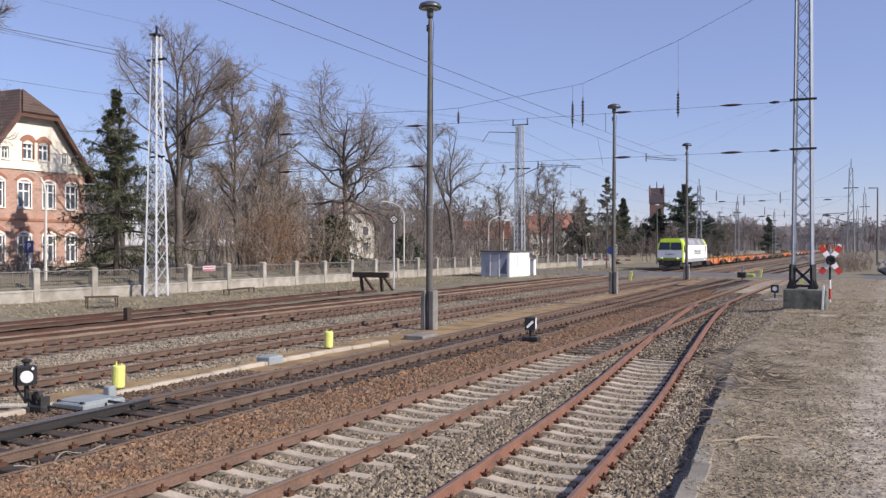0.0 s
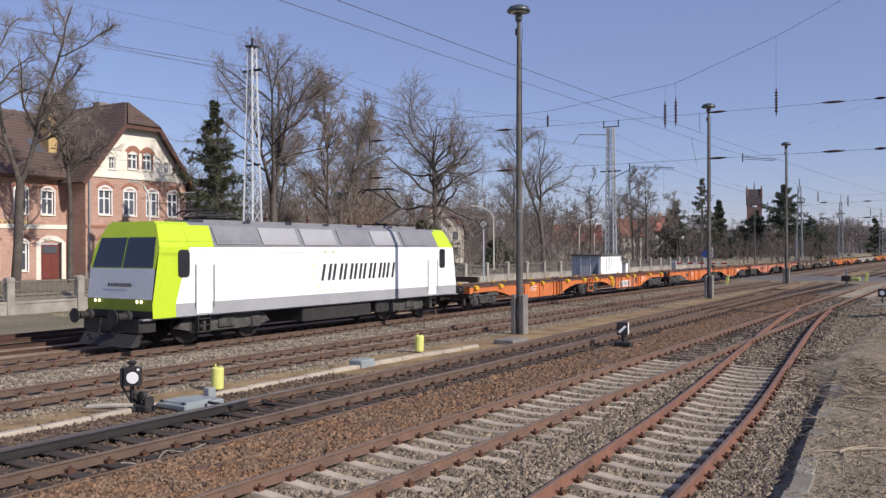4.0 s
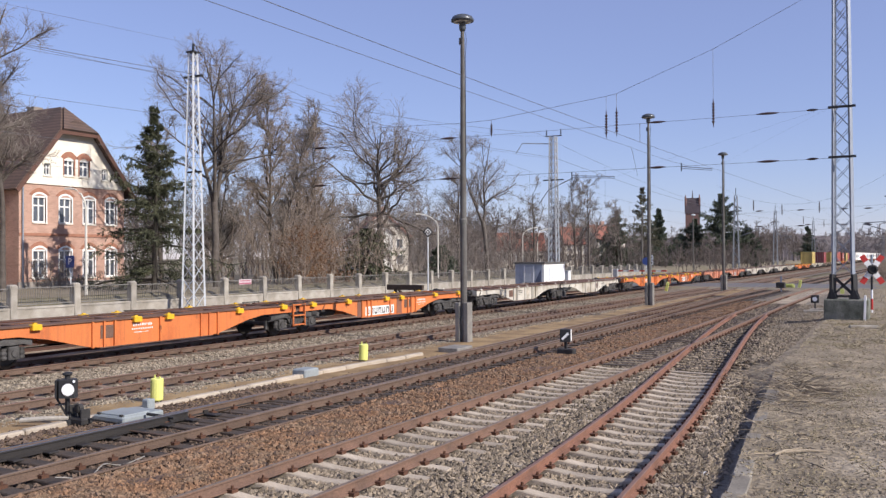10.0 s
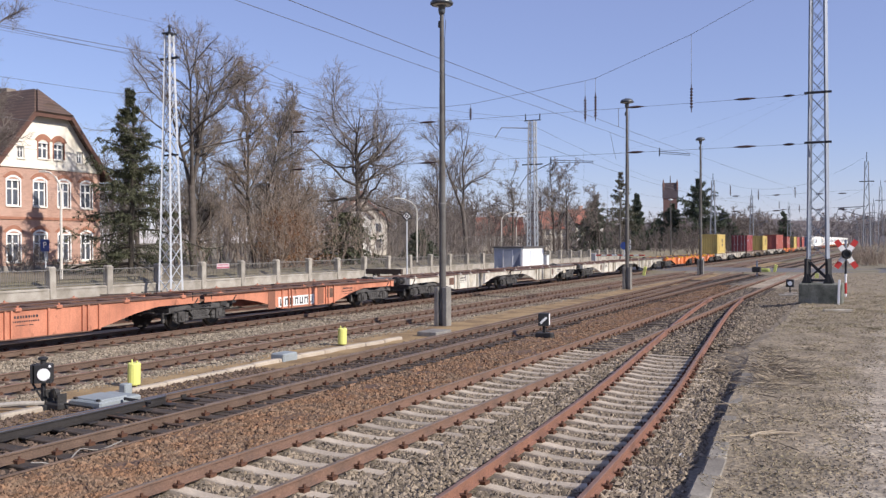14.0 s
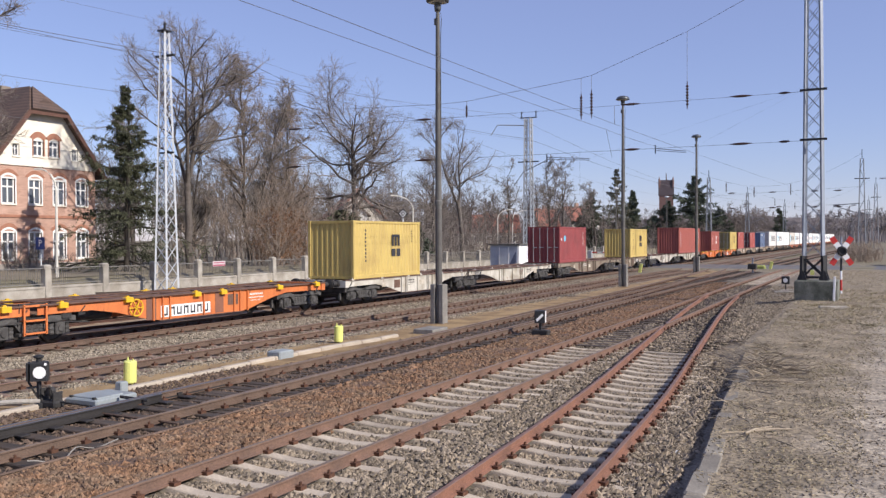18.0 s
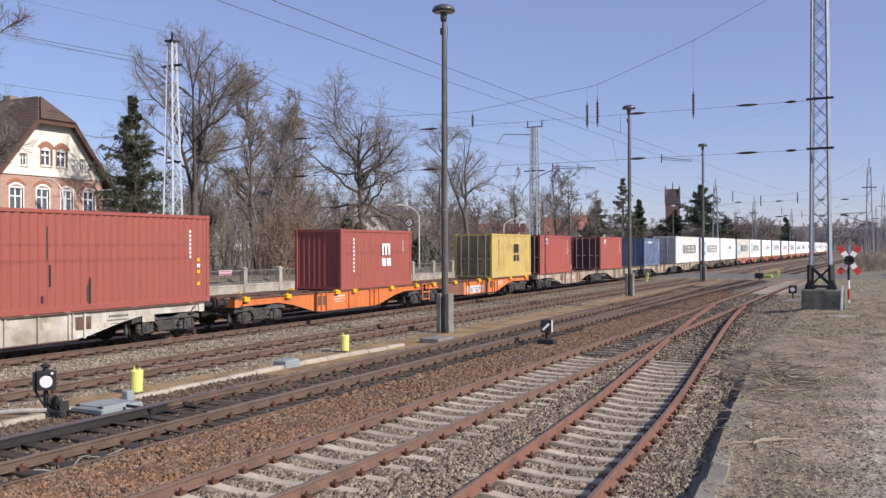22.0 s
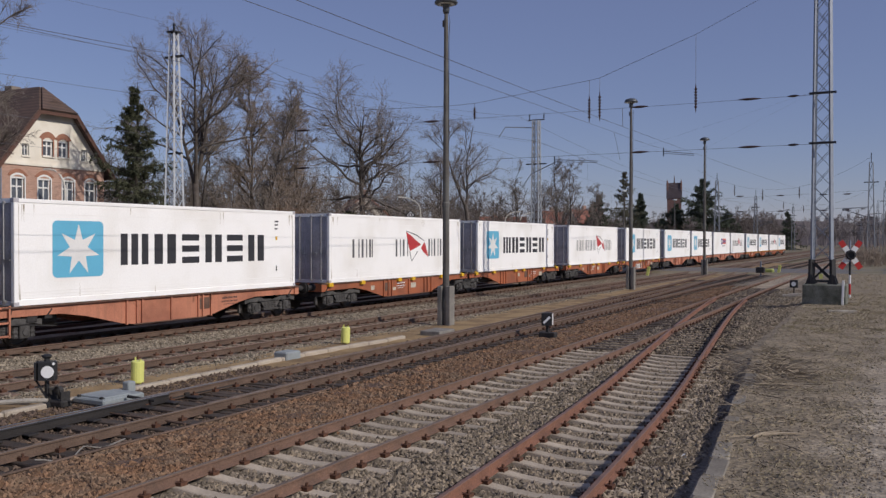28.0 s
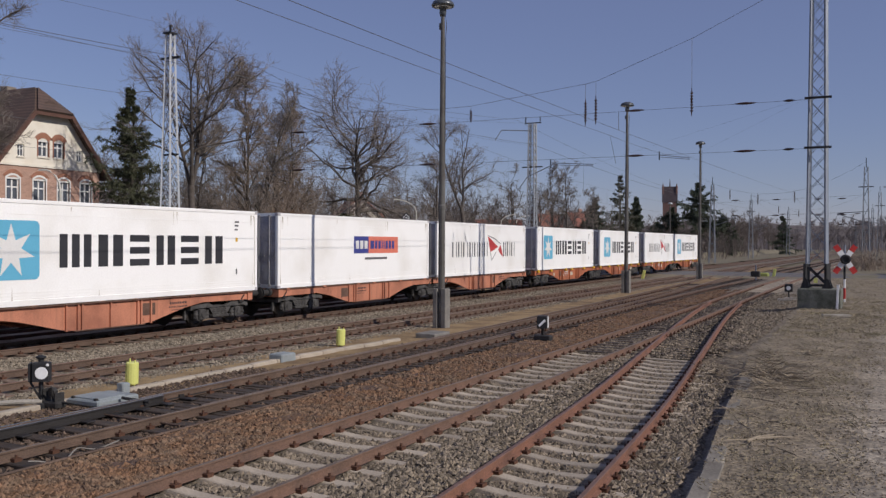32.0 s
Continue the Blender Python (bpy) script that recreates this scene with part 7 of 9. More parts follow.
def tubes(pts, rad, sides):
    """Vertices and quads for many tubes at once."""
    n, k, _ = pts.shape
    d = np.empty_like(pts)
    d[:, 1:-1] = pts[:, 2:] - pts[:, :-2]
    d[:, 0], d[:, -1] = pts[:, 1] - pts[:, 0], pts[:, -1] - pts[:, -2]
    d = d / np.maximum(np.linalg.norm(d, axis=2, keepdims=True), 1e-9)
    ref = np.where(np.abs(d[:, :1, 2:3]) > 0.9, np.array([1.0, 0, 0]), np.array([0, 0, 1.0]))
    a = np.cross(d, np.broadcast_to(ref, d.shape))
    a = a / np.maximum(np.linalg.norm(a, axis=2, keepdims=True), 1e-9)
    b = np.cross(d, a)
    q = np.arange(sides) * math.tau / sides
    ring = a[:, :, None] * np.cos(q)[None, None, :, None] + b[:, :, None] * np.sin(q)[None, None, :, None]
    v = (pts[:, :, None] + ring * rad[:, :, None, None]).reshape(-1, 3)
    base = (np.arange(n) * k * sides)[:, None, None] + (np.arange(k - 1) * sides)[None, :, None] + np.arange(sides)[None, None, :]
    nxt = (np.arange(n) * k * sides)[:, None, None] + (np.arange(k - 1) * sides)[None, :, None] + ((np.arange(sides) + 1) % sides)[None, None, :]
    f = np.stack([base, nxt, nxt + sides, base + sides], -1).reshape(-1, 4)
    return v, f


def np_mesh(name, chunks, m, smooth=True, size=4):
    vs, fs, o = [], [], 0
    for v, f in chunks:
        vs.append(v)
        fs.append(f + o)
        o += len(v)
    v, f = np.concatenate(vs), np.concatenate(fs)
    me = bpy.data.meshes.new(name)
    me.vertices.add(len(v))
    me.vertices.foreach_set("co", v.astype(np.float32).ravel())
    k = f.shape[1]
    me.loops.add(f.size)
    me.loops.foreach_set("vertex_index", f.astype(np.int32).ravel())
    me.polygons.add(len(f))
    me.polygons.foreach_set("loop_start", np.arange(len(f), dtype=np.int32) * k)
    me.polygons.foreach_set("use_smooth", np.full(len(f), smooth))
    me.materials.append(m)
    me.update(calc_edges=True)
    return me


def children(pts, rad, per, rng, t0, t1, angle, ratio, ln, shrink=0.5):
    """Starting points, directions, lengths and radii of per side shoots on each branch."""
    n, k, _ = pts.shape
    idx = np.repeat(np.arange(n), per)
    t = rng.uniform(t0, t1, len(idx))
    seg = np.minimum((t * (k - 1)).astype(int), k - 2)
    fr = (t * (k - 1) - seg)[:, None]
    p = pts[idx, seg] * (1 - fr) + pts[idx, seg + 1] * fr
    d = unit(pts[idx, seg + 1] - pts[idx, seg])
    r = (rad[idx, seg] * (1 - fr[:, 0]) + rad[idx, seg + 1] * fr[:, 0])
    side = rng.normal(0, 1, (len(idx), 3))
    side = unit(side - d * np.sum(side * d, 1, keepdims=True))
    a = np.radians(rng.uniform(angle[0], angle[1], len(idx)))[:, None]
    return p, unit(d * np.cos(a) + side * np.sin(a)), ln[idx] * ratio * (1 - shrink * t) * rng.uniform(0.75, 1.25, len(idx)), r


def bare_tree(seed, height, spread, trunk=0.3, fork=0.35, limbs=9, counts=(8, 8, 6), lean=(0, 0), upright=0.5, fine=0.0085, leader=1, wander=0.16, flare=0.42, shrink=0.45, top=0.92, stout=0.72):
    """Trunk chunks and twig chunks of a leafless tree at the origin."""
    rng = np.random.default_rng(seed)
    wood, twig = [], []
    P = np.zeros((1, 3)) + np.array([0, 0, -0.4])
    tr, rr = grow(P, unit(np.array([[lean[0], lean[1], 1.0]])), np.array([height * (top if leader == 1 else fork + 0.06)]), np.array([trunk]), np.array([trunk * (0.1 if leader == 1 else 0.75)]), 12, rng, 0.05, 0.03)
    wood.append(tubes(tr, rr, 9))
    if leader > 1:                      # several stems from the fork
        n = leader
        az = np.linspace(0, math.tau, n, endpoint=False) + rng.uniform(0, 1, n)
        d = unit(np.stack([np.cos(az) * flare, np.sin(az) * flare, np.ones(n)], 1))
        st, sr = grow(np.repeat(tr[:, -2], n, 0), d, np.full(n, height * (0.9 - fork)) * rng.uniform(0.8, 1.05, n), np.full(n, trunk * 0.55), np.full(n, 0.03), 10, rng, 0.09, 0.06)
        wood.append(tubes(st, sr, 7))
        base, brad, per, t0 = st, sr, limbs, 0.15
    else:
        base, brad, per, t0 = tr, rr, limbs, fork
    p, d, ln, r = children(base, brad, per, rng, t0, 0.97, (40, 75), 1.0, np.full(len(base), spread), shrink)
    d = unit(d + np.array([0, 0, upright * 0.4]))
    b1, r1 = grow(p, d, ln, np.minimum(r * stout, trunk * 0.46), np.full(len(p), 0.032), 8, rng, wander, 0.06 * upright)
    wood.append(tubes(b1, r1, 5))
    ln1 = ln
    p, d, ln, r = children(b1, r1, counts[0], rng, 0.2, 1.0, (25, 60), 0.55, ln1, 0.4)
    b2, r2 = grow(p, d, ln, np.minimum(r * 0.75, 0.07), np.full(len(p), fine * 1.2), 5, rng, wander, 0.07 * upright)
    twig.append(tubes(b2, r2, 4))
    p, d, ln, r = children(b2, r2, counts[1], rng, 0.15, 1.0, (25, 60), 0.58, ln, 0.35)
    b3, r3 = grow(p, d, ln, np.maximum(r * 0.6, fine), np.full(len(p), fine * 0.8), 2, rng, wander, 0.08 * upright)
    twig.append(tubes(b3, r3, 3))
    if counts[2]:
        p, d, ln, r = children(b3, r3, counts[2], rng, 0.2, 1.0, (25, 60), 0.72, ln, 0.3)
        b4, r4 = grow(p, d, np.maximum(ln, 0.22), np.full(len(p), fine * 0.8), np.full(len(p), fine * 0.5), 1, rng, wander, 0.06)
        twig.append(tubes(b4, r4, 3))
    return wood, twig


def plant_tree(x, y, z, label, twig_m=M_TWIG, name="tree", turn=0.0, **kw):
    wood, twig = bare_tree(**kw)
    t = thing(name, None, pose(x, y, z, 0, 0, turn), label, "tree")
    part("trunk", np_mesh("trunk", wood, M_BARK), None, t)
    part("crown", np_mesh("crown", twig, twig_m), None, t, "bare twigs")
    return t


ST = 0.9    # height of the street behind the fence
plant_tree(-44, 47.0, ST, "tall bare tree with a forked trunk behind the fence", seed=14, height=18.2, spread=5.0, trunk=0.29, fork=0.33, limbs=10, counts=(7, 6, 4), leader=4, upright=0.5, fine=0.008, wander=0.15, flare=0.26, shrink=0.35)
plant_tree(-48, 74.7, ST, "broad bare oak-like tree behind the fence", seed=34, height=16.4, spread=7.6, trunk=0.44, fork=0.36, limbs=26, counts=(8, 7, 4), upright=0.18, wander=0.22, fine=0.011, shrink=0.3, top=0.88, stout=0.72)
plant_tree(-47.2, 98.0, ST, "slender bare tree behind the fence", seed=31, height=19.0, spread=4.6, trunk=0.3, fork=0.33, limbs=10, counts=(8, 6, 4), leader=2, upright=0.6, fine=0.009, wander=0.17)
plant_tree(-44.5, 27.4, ST, "old bare street tree with a heavy leaning limb", seed=44, height=18.0, spread=4.0, trunk=0.27, fork=0.3, limbs=9, counts=(8, 7, 5), leader=2, upright=0.6)
plant_tree(-49.5, 34.2, ST, "bare street tree before the long wing of the house", seed=52, height=15.6, spread=3.8, trunk=0.22, fork=0.4, limbs=20, counts=(8, 7, 5), upright=0.8)
plant_tree(-47, 57.2, ST, "bare tree with tawny twig tops", M_TWIGWARM, seed=61, height=17.2, spread=3.6, trunk=0.2, fork=0.25, limbs=32, counts=(8, 6, 5), upright=1.1, fine=0.011)
plant_tree(-50, 60.8, ST, "thin bare tree in the thicket", M_TWIGGREY, seed=63, height=16.4, spread=3.4, trunk=0.17, fork=0.2, limbs=32, counts=(8, 6, 4), upright=1.1, fine=0.011)
plant_tree(-47, 63.5, ST, "thin bare birch-like tree in the thicket", M_TWIGWARM, seed=65, height=15.4, spread=3.2, trunk=0.16, fork=0.2, limbs=32, counts=(8, 6, 4), upright=1.1, fine=0.011)
plant_tree(-49, 52.5, ST, "thin grey bare tree in the thicket", M_TWIGGREY, seed=67, height=12.5, spread=2.8, trunk=0.16, fork=0.15, limbs=34, counts=(8, 6, 4), upright=1.0, fine=0.011)
plant_tree(-53.5, 66.5, ST, "tall bare tree with dense tawny twigs behind the thicket", M_TWIGWARM, seed=81, height=16.2, spread=3.6, trunk=0.2, fork=0.2, limbs=32, counts=(8, 6, 4), upright=0.9, fine=0.012)
plant_tree(-52, 49.5, ST, "bare grey tree behind the spruce", M_TWIGGREY, seed=83, height=13.5, spread=3.2, trunk=0.17, fork=0.2, limbs=28, counts=(8, 6, 4), upright=0.9, fine=0.011)
plant_tree(-47, 90.0, ST, "small bare tree with crossing limbs", seed=71, height=12.5, spread=4.2, trunk=0.22, fork=0.25, limbs=16, counts=(8, 6, 4), upright=0.5)
plant_tree(-41.2, 119.0, ST, "small bare tree behind the hut", M_TWIGGREY, seed=73, height=13.6, spread=4.2, trunk=0.2, fork=0.25, limbs=14, counts=(7, 5, 3), upright=0.5, fine=0.013)
plant_tree(-45.2, 108.5, ST, "young bare tree behind the fence", M_TWIGGREY, seed=75, height=12.0, spread=4.0, trunk=0.18, fork=0.25, limbs=14, counts=(7, 5, 3), upright=0.5, fine=0.013)
plant_tree(-46, 150.0, ST, "thin bare tree near the crossing", seed=77, height=13.0, spread=3.6, trunk=0.18, fork=0.3, limbs=16, counts=(7, 6, 3), upright=0.6, fine=0.018)
plant_tree(-48, 132.0, ST, "bare tree beyond the hut", M_TWIGGREY, seed=79, height=14.5, spread=4.4, trunk=0.22, fork=0.25, limbs=15, counts=(8, 6, 3), upright=0.6, fine=0.02)


def thicket(seed, n, area, hrange, fine=0.012):
    """Many bare stems with twigs, in one go."""
    rng = np.random.default_rng(seed)
    P = np.stack([rng.uniform(area[0], area[1], n), rng.uniform(area[2], area[3], n), np.full(n, area[4] - 0.2)], 1)
    d = unit(np.stack([rng.normal(0, 0.25, n), rng.normal(0, 0.25, n), np.ones(n)], 1))
    ln = rng.uniform(hrange[0], hrange[1], n)
    b0, r0 = grow(P, d, ln, np.full(n, 0.035) + fine, np.full(n, fine), 6, rng, 0.1, 0.05)
    p, d, l1, r = children(b0, r0, 9, rng, 0.15, 1.0, (20, 60), 0.38, ln, 0.4)
    b1, r1 = grow(p, d, l1, np.maximum(r * 0.6, fine), np.full(len(p), fine * 0.8), 3, rng, 0.16, 0.08)
    p, d, l2, r = children(b1, r1, 5, rng, 0.2, 1.0, (20, 55), 0.5, l1, 0.4)
    b2, r2 = grow(p, d, l2, np.full(len(p), fine), np.full(len(p), fine * 0.6), 2, rng, 0.16, 0.05)
    return [tubes(b0, r0, 4), tubes(b1, r1, 3), tubes(b2, r2, 3)]


def leaf_chunk(seed, centres, n, spread, size):
    """Small bent leaves round centres."""
    rng = np.random.default_rng(seed)
    c = centres[rng.integers(0, len(centres), n)] + rng.normal(0, spread, (n, 3))
    a, b = unit(rng.normal(0, 1, (n, 3))), unit(rng.normal(0, 1, (n, 3)))
    s = rng.uniform(0.6, 1.3, n)[:, None] * size
    v = np.stack([c - a * s, c + b * s * 0.5, c + a * s, c - b * s * 0.5], 1).reshape(-1, 3)
    return v, np.arange(n * 4).reshape(n, 4)


def bushes(label, seed, n, area, hrange, m, fine=0.012, leaves=0):
    ob = thing("bushes", np_mesh("bushes", thicket(seed, n, area, hrange, fine), m), None, label, "bushes", "", "stuff")
    if leaves:
        rng = np.random.default_rng(seed + 1)
        c = np.stack([rng.uniform(area[0], area[1], 60), rng.uniform(area[2], area[3], 60), area[4] + rng.uniform(0.3, hrange[1] * 0.75, 60)], 1)
        part("dead_leaves", np_mesh("dead_leaves", [leaf_chunk(seed + 2, c, leaves, 0.45, 0.07)], M_DEADLEAF, False), None, ob, "russet dead leaves")


bushes("bare tawny bushes behind the fence", 101, 85, (-56, -41, 50.5, 68, ST), (4.0, 9.0), M_TWIGWARM)
bushes("russet-leaved hornbeam bush behind the fence", 103, 40, (-44.5, -41.5, 53, 60, ST), (2.5, 5.5), M_TWIGWARM, leaves=9000)
bushes("bare grey bushes under the trees", 105, 75, (-58, -42, 66, 104, ST), (3.0, 8.0), M_TWIGGREY)
bushes("bare dark bushes under the trees", 106, 70, (-50, -41, 64, 104, ST), (2.0, 4.0), M_TWIG)
bushes("tall bare saplings behind the gardens", 108, 120, (-90, -60, 48, 120, ST), (7.0, 13.0), M_TWIGGREY, 0.018)
bushes("bare bushes along the street", 107, 150, (-62, -42, 100, 150, ST), (2.0, 5.6), M_TWIGFAR, 0.018)
bushes("bare brown bushes along the gardens", 110, 100, (-95, -66, 120, 230, ST), (4.0, 8.0), M_TWIGFAR, 0.024)
bushes("bare brown bushes near the crossing", 109, 150, (-47, -29, 150, 235, 0.3), (2.5, 6.0), M_TWIGFAR, 0.026)
bushes("brown bare bush beside the road crossing", 113, 60, (-4.6, -0.6, 112, 124, -0.2), (1.4, 3.0), M_TWIGWARM, 0.012)
bushes("low bare shrubs at the foot of the house", 111, 26, (-53, -51, 38, 48, ST), (1.0, 2.5), M_TWIG)


def conifer_chunks(seed, height, radius, rows=46, per=15, droop=0.35, blade=0.16, low=0.06, flat=0.95):
    """Trunk and drooping sprays of needles."""
    rng = np.random.default_rng(seed)
    wood = [tubes(*grow(np.array([[0, 0, -0.3]]), np.array([[0, 0, 1.0]]), np.array([height]), np.array([radius * 0.07]), np.array([0.02]), 8, rng, 0.01, 0.02), 7)]
    n = rows * per
    h = low + (1 - low) * np.sort(rng.uniform(0, 1, n)) ** 0.85
    az = rng.uniform(0, math.tau, n)
    ln = radius * (1 - h) ** flat * rng.uniform(0.45, 1.15, n) + 0.15
    P = np.stack([np.zeros(n), np.zeros(n), h * height], 1)
    d = unit(np.stack([np.cos(az), np.sin(az), rng.uniform(-0.05, 0.35, n) + 0.5 * (h - 0.5)], 1))
    b, r = grow(P, d, ln, np.full(n, 0.035), np.full(n, 0.01), 6, rng, 0.05, -droop * 0.22)
    wood.append(tubes(b, r, 3))
    m = 34
    idx = np.repeat(np.arange(n), m)
    t = rng.uniform(0.15, 1.02, len(idx))
    seg = np.minimum((t * 6).astype(int), 5)
    fr = (t * 6 - seg)[:, None]
    c = b[idx, seg] * (1 - fr) + b[idx, seg + 1] * fr
    dd = unit(b[idx, seg + 1] - b[idx, seg])
    side = unit(np.cross(dd, rng.normal(0, 0.6, (len(idx), 3)) + np.array([0, 0, 1.0]))) * np.where(rng.uniform(0, 1, len(idx)) < 0.5, -1, 1)[:, None]
    tip = c + unit(side + dd * 0.7 + np.array([0, 0, -0.35]) + rng.normal(0, 0.25, c.shape)) * (blade * rng.uniform(0.7, 1.9, len(idx)))[:, None] * (0.6 + 0.4 * ln[idx] / radius)[:, None]
    w = unit(np.cross(tip - c, rng.normal(0, 1, c.shape))) * (blade * 0.22)
    v = np.stack([c, (c + tip) / 2 + w, tip, (c + tip) / 2 - w], 1).reshape(-1, 3)
    return wood, [(v, np.arange(len(v)).reshape(-1, 4))]


def spruce_chunks(seed, height, radius, taper=0.85, gaps=0.3, low=0.05, needles=26, blade=0.11, whorl=0.42, per=20):
    """An old spruce: whorls of uneven boughs that sag and lift at their tips, hung with needled twigs, with gaps between them."""
    rng = np.random.default_rng(seed)
    wood = [tubes(*grow(np.array([[0, 0, -0.3]]), np.array([[0, 0, 1.0]]), np.array([height + 0.3]), np.array([0.04 + height * 0.014]), np.array([0.015]), 10, rng, 0.012, 0.02), 7)]
    starts, dirs, lens = [], [], []
    h = low * height
    while h < height - 0.25:
        q = 1 - h / height
        side = 0.75 + 0.5 * rng.uniform(0, 1)
        for k in range(7 if q > 0.3 else 5):
            if rng.uniform(0, 1) < gaps * (1.0 if q < 0.6 else 0.45):
                continue
            az = rng.uniform(0, math.tau)
            lobe = 1 + 0.28 * math.sin(az * 2 + h * 1.7) + 0.2 * math.sin(az * 3 - h * 2.9)
            starts.append((0.03 * math.cos(az), 0.03 * math.sin(az), h + rng.uniform(-0.15, 0.15)))
            dirs.append((math.cos(az), math.sin(az), 0.55 * (1 - q) + rng.uniform(-0.12, 0.22)))
            lens.append(max(0.16, radius * q ** taper * min(1.0, 0.4 + 1.7 * q) * lobe * side * rng.uniform(0.6, 1.05)))
        h += whorl * (0.7 + 0.55 * q) * rng.uniform(0.7, 1.3)
    P, d, ln = np.array(starts), unit(np.array(dirs)), np.array(lens)
    n, segs = len(P), 8
    pts = [P]
    for i in range(segs):
        sag = -0.085 if i < 5 else 0.13
        d = unit(d + rng.normal(0, 0.06, (n, 3)) + np.array([0, 0, 1.0]) * sag * (0.4 + 0.6 * (ln / radius))[:, None])
        pts.append(pts[-1] + d * (ln / segs)[:, None])
    b = np.stack(pts, 1)
    r = np.linspace(1, 0.15, segs + 1)[None] * (0.012 + 0.009 * ln)[:, None]
    wood.append(tubes(b, r, 4))
    tp, td, tl, tr = children(b, r, per, rng, 0.12, 1.0, (45, 80), 0.34, ln, 0.55)
    tl = np.clip(tl, 0.1, 1.2)
    td = unit(td * np.array([1, 1, 0.5]) + np.array([0, 0, -0.32]))
    tw, twr = grow(tp, td, tl, np.full(len(tp), 0.008), np.full(len(tp), 0.004), 3, rng, 0.1, -0.12)
    if blade < 0.22:
        wood.append(tubes(tw, twr, 3))
    chunks = []
    for line, m_ in ((tw, needles), (b, needles * 2)):
        k = line.shape[1] - 1
        idx = np.repeat(np.arange(len(line)), m_)
        t = rng.uniform(0.02, 1.0, len(idx)) ** (1.0 if line is tw else 0.6)
        seg = np.minimum((t * k).astype(int), k - 1)
        fr = (t * k - seg)[:, None]
        c = line[idx, seg] * (1 - fr) + line[idx, seg + 1] * fr
        dd = unit(line[idx, seg + 1] - line[idx, seg])
        nd = unit(dd * 0.8 + rng.normal(0, 0.7, c.shape) + np.array([0, 0, -0.15]))
        tip = c + nd * (blade * rng.uniform(0.6, 1.4, len(idx)))[:, None]
        w = unit(np.cross(nd, rng.normal(0, 1, c.shape))) * blade * 0.17
        v = np.stack([c - w, c + w, tip + w * 0.4, tip - w * 0.4], 1).reshape(-1, 3)
        chunks.append((v, np.arange(len(v)).reshape(-1, 4)))
    return wood, chunks


def plant_spruce(x, y, z, label, m=M_NEEDLE, **kw):
    wood, nd = spruce_chunks(**kw)
    t = thing("conifer", None, pose(x, y, z), label, "conifer")
    part("trunk", np_mesh("trunk", wood, M_SPRUCEBARK), None, t)
    part("crown", np_mesh("crown", nd, m, False), None, t, "dark needle sprays")


def plant_conifer(x, y, z, label, m=M_NEEDLE, **kw):
    wood, nd = conifer_chunks(**kw)
    t = thing("conifer", None, pose(x, y, z), label, "conifer")
    part("trunk", np_mesh("trunk", wood, M_BARK), None, t)
    part("crown", np_mesh("crown", nd, m, False), None, t, "dark needle sprays")


plant_spruce(-43.9, 41.1, ST, "dark old spruce with sagging boughs beside the brick house", seed=201, height=12.35, radius=7.2, taper=1.3, gaps=0.15, needles=18, blade=0.15, whorl=0.6, per=20)
plant_spruce(-49.5, 176, ST, "tall pale thinning spruce near the crossing", mat("thin_olive_needles", (0.15, 0.14, 0.10), 0.85, var=0.3, scale=0.8, fine=6, bump=0.0, spec=0.1, second=(0.11, 0.105, 0.07), island=0.3), seed=203, height=16.4, radius=4.6, taper=0.6, gaps=0.35, needles=7, blade=0.24, whorl=0.7)
plant_spruce(-48.8, 186, ST, "dark spruce near the crossing", M_NEEDLEFAR, seed=205, height=12.1, radius=4.6, taper=0.75, gaps=0.2, needles=12, blade=0.34, whorl=0.6)
plant_spruce(-49.9, 160, ST, "dark ragged spruce among the bare trees", M_NEEDLEFAR, seed=207, height=10.6, radius=3.8, taper=0.6, gaps=0.35, needles=11, blade=0.32, whorl=0.6)
plant_spruce(-53.5, 168, ST, "dark spruce behind the thinning one", M_NEEDLEFAR, seed=208, height=9.0, radius=4.0, taper=0.7, gaps=0.25, needles=11, blade=0.34, whorl=0.6)
plant_spruce(-43.9, 228, 0.3, "tall dark pine with a broad ragged crown beside the line", M_NEEDLEFAR, seed=209, height=18.2, radius=6.4, taper=0.36, gaps=0.2, low=0.22, needles=12, blade=0.42, whorl=0.8)
plant_spruce(-39.8, 240, 0.3, "broad dark conifer beside the line", M_NEEDLEFAR, seed=211, height=10.8, radius=6.0, taper=0.6, gaps=0.25, needles=12, blade=0.4, whorl=0.7)
plant_spruce(-51.5, 232, 0.3, "dark conifer before the church tower", M_NEEDLEFAR, seed=213, height=12.6, radius=6.5, taper=0.6, gaps=0.2, needles=12, blade=0.4, whorl=0.7)
plant_spruce(-57.1, 240, 0.3, "dark conifer in the row before the church tower", M_NEEDLEFAR, seed=215, height=9.0, radius=4.6, taper=0.6, gaps=0.2, needles=12, blade=0.4, whorl=0.7)
plant_spruce(-31.2, 300, 0.3, "dark conifer far along the line", M_NEEDLEFAR, seed=221, height=12.0, radius=5.0, taper=0.6, gaps=0.25, needles=11, blade=0.36, whorl=0.9)
plant_conifer(-46, 84, ST, "dark evergreen shrub behind the fence", M_NEEDLEFAR, seed=217, height=3.2, radius=2.6, rows=16, per=12, blade=0.28, flat=0.7)
plant_conifer(-44, 66.5, ST, "dark evergreen bush behind the fence", seed=219, height=4.6, radius=4.6, rows=16, per=12, blade=0.28, flat=0.7)


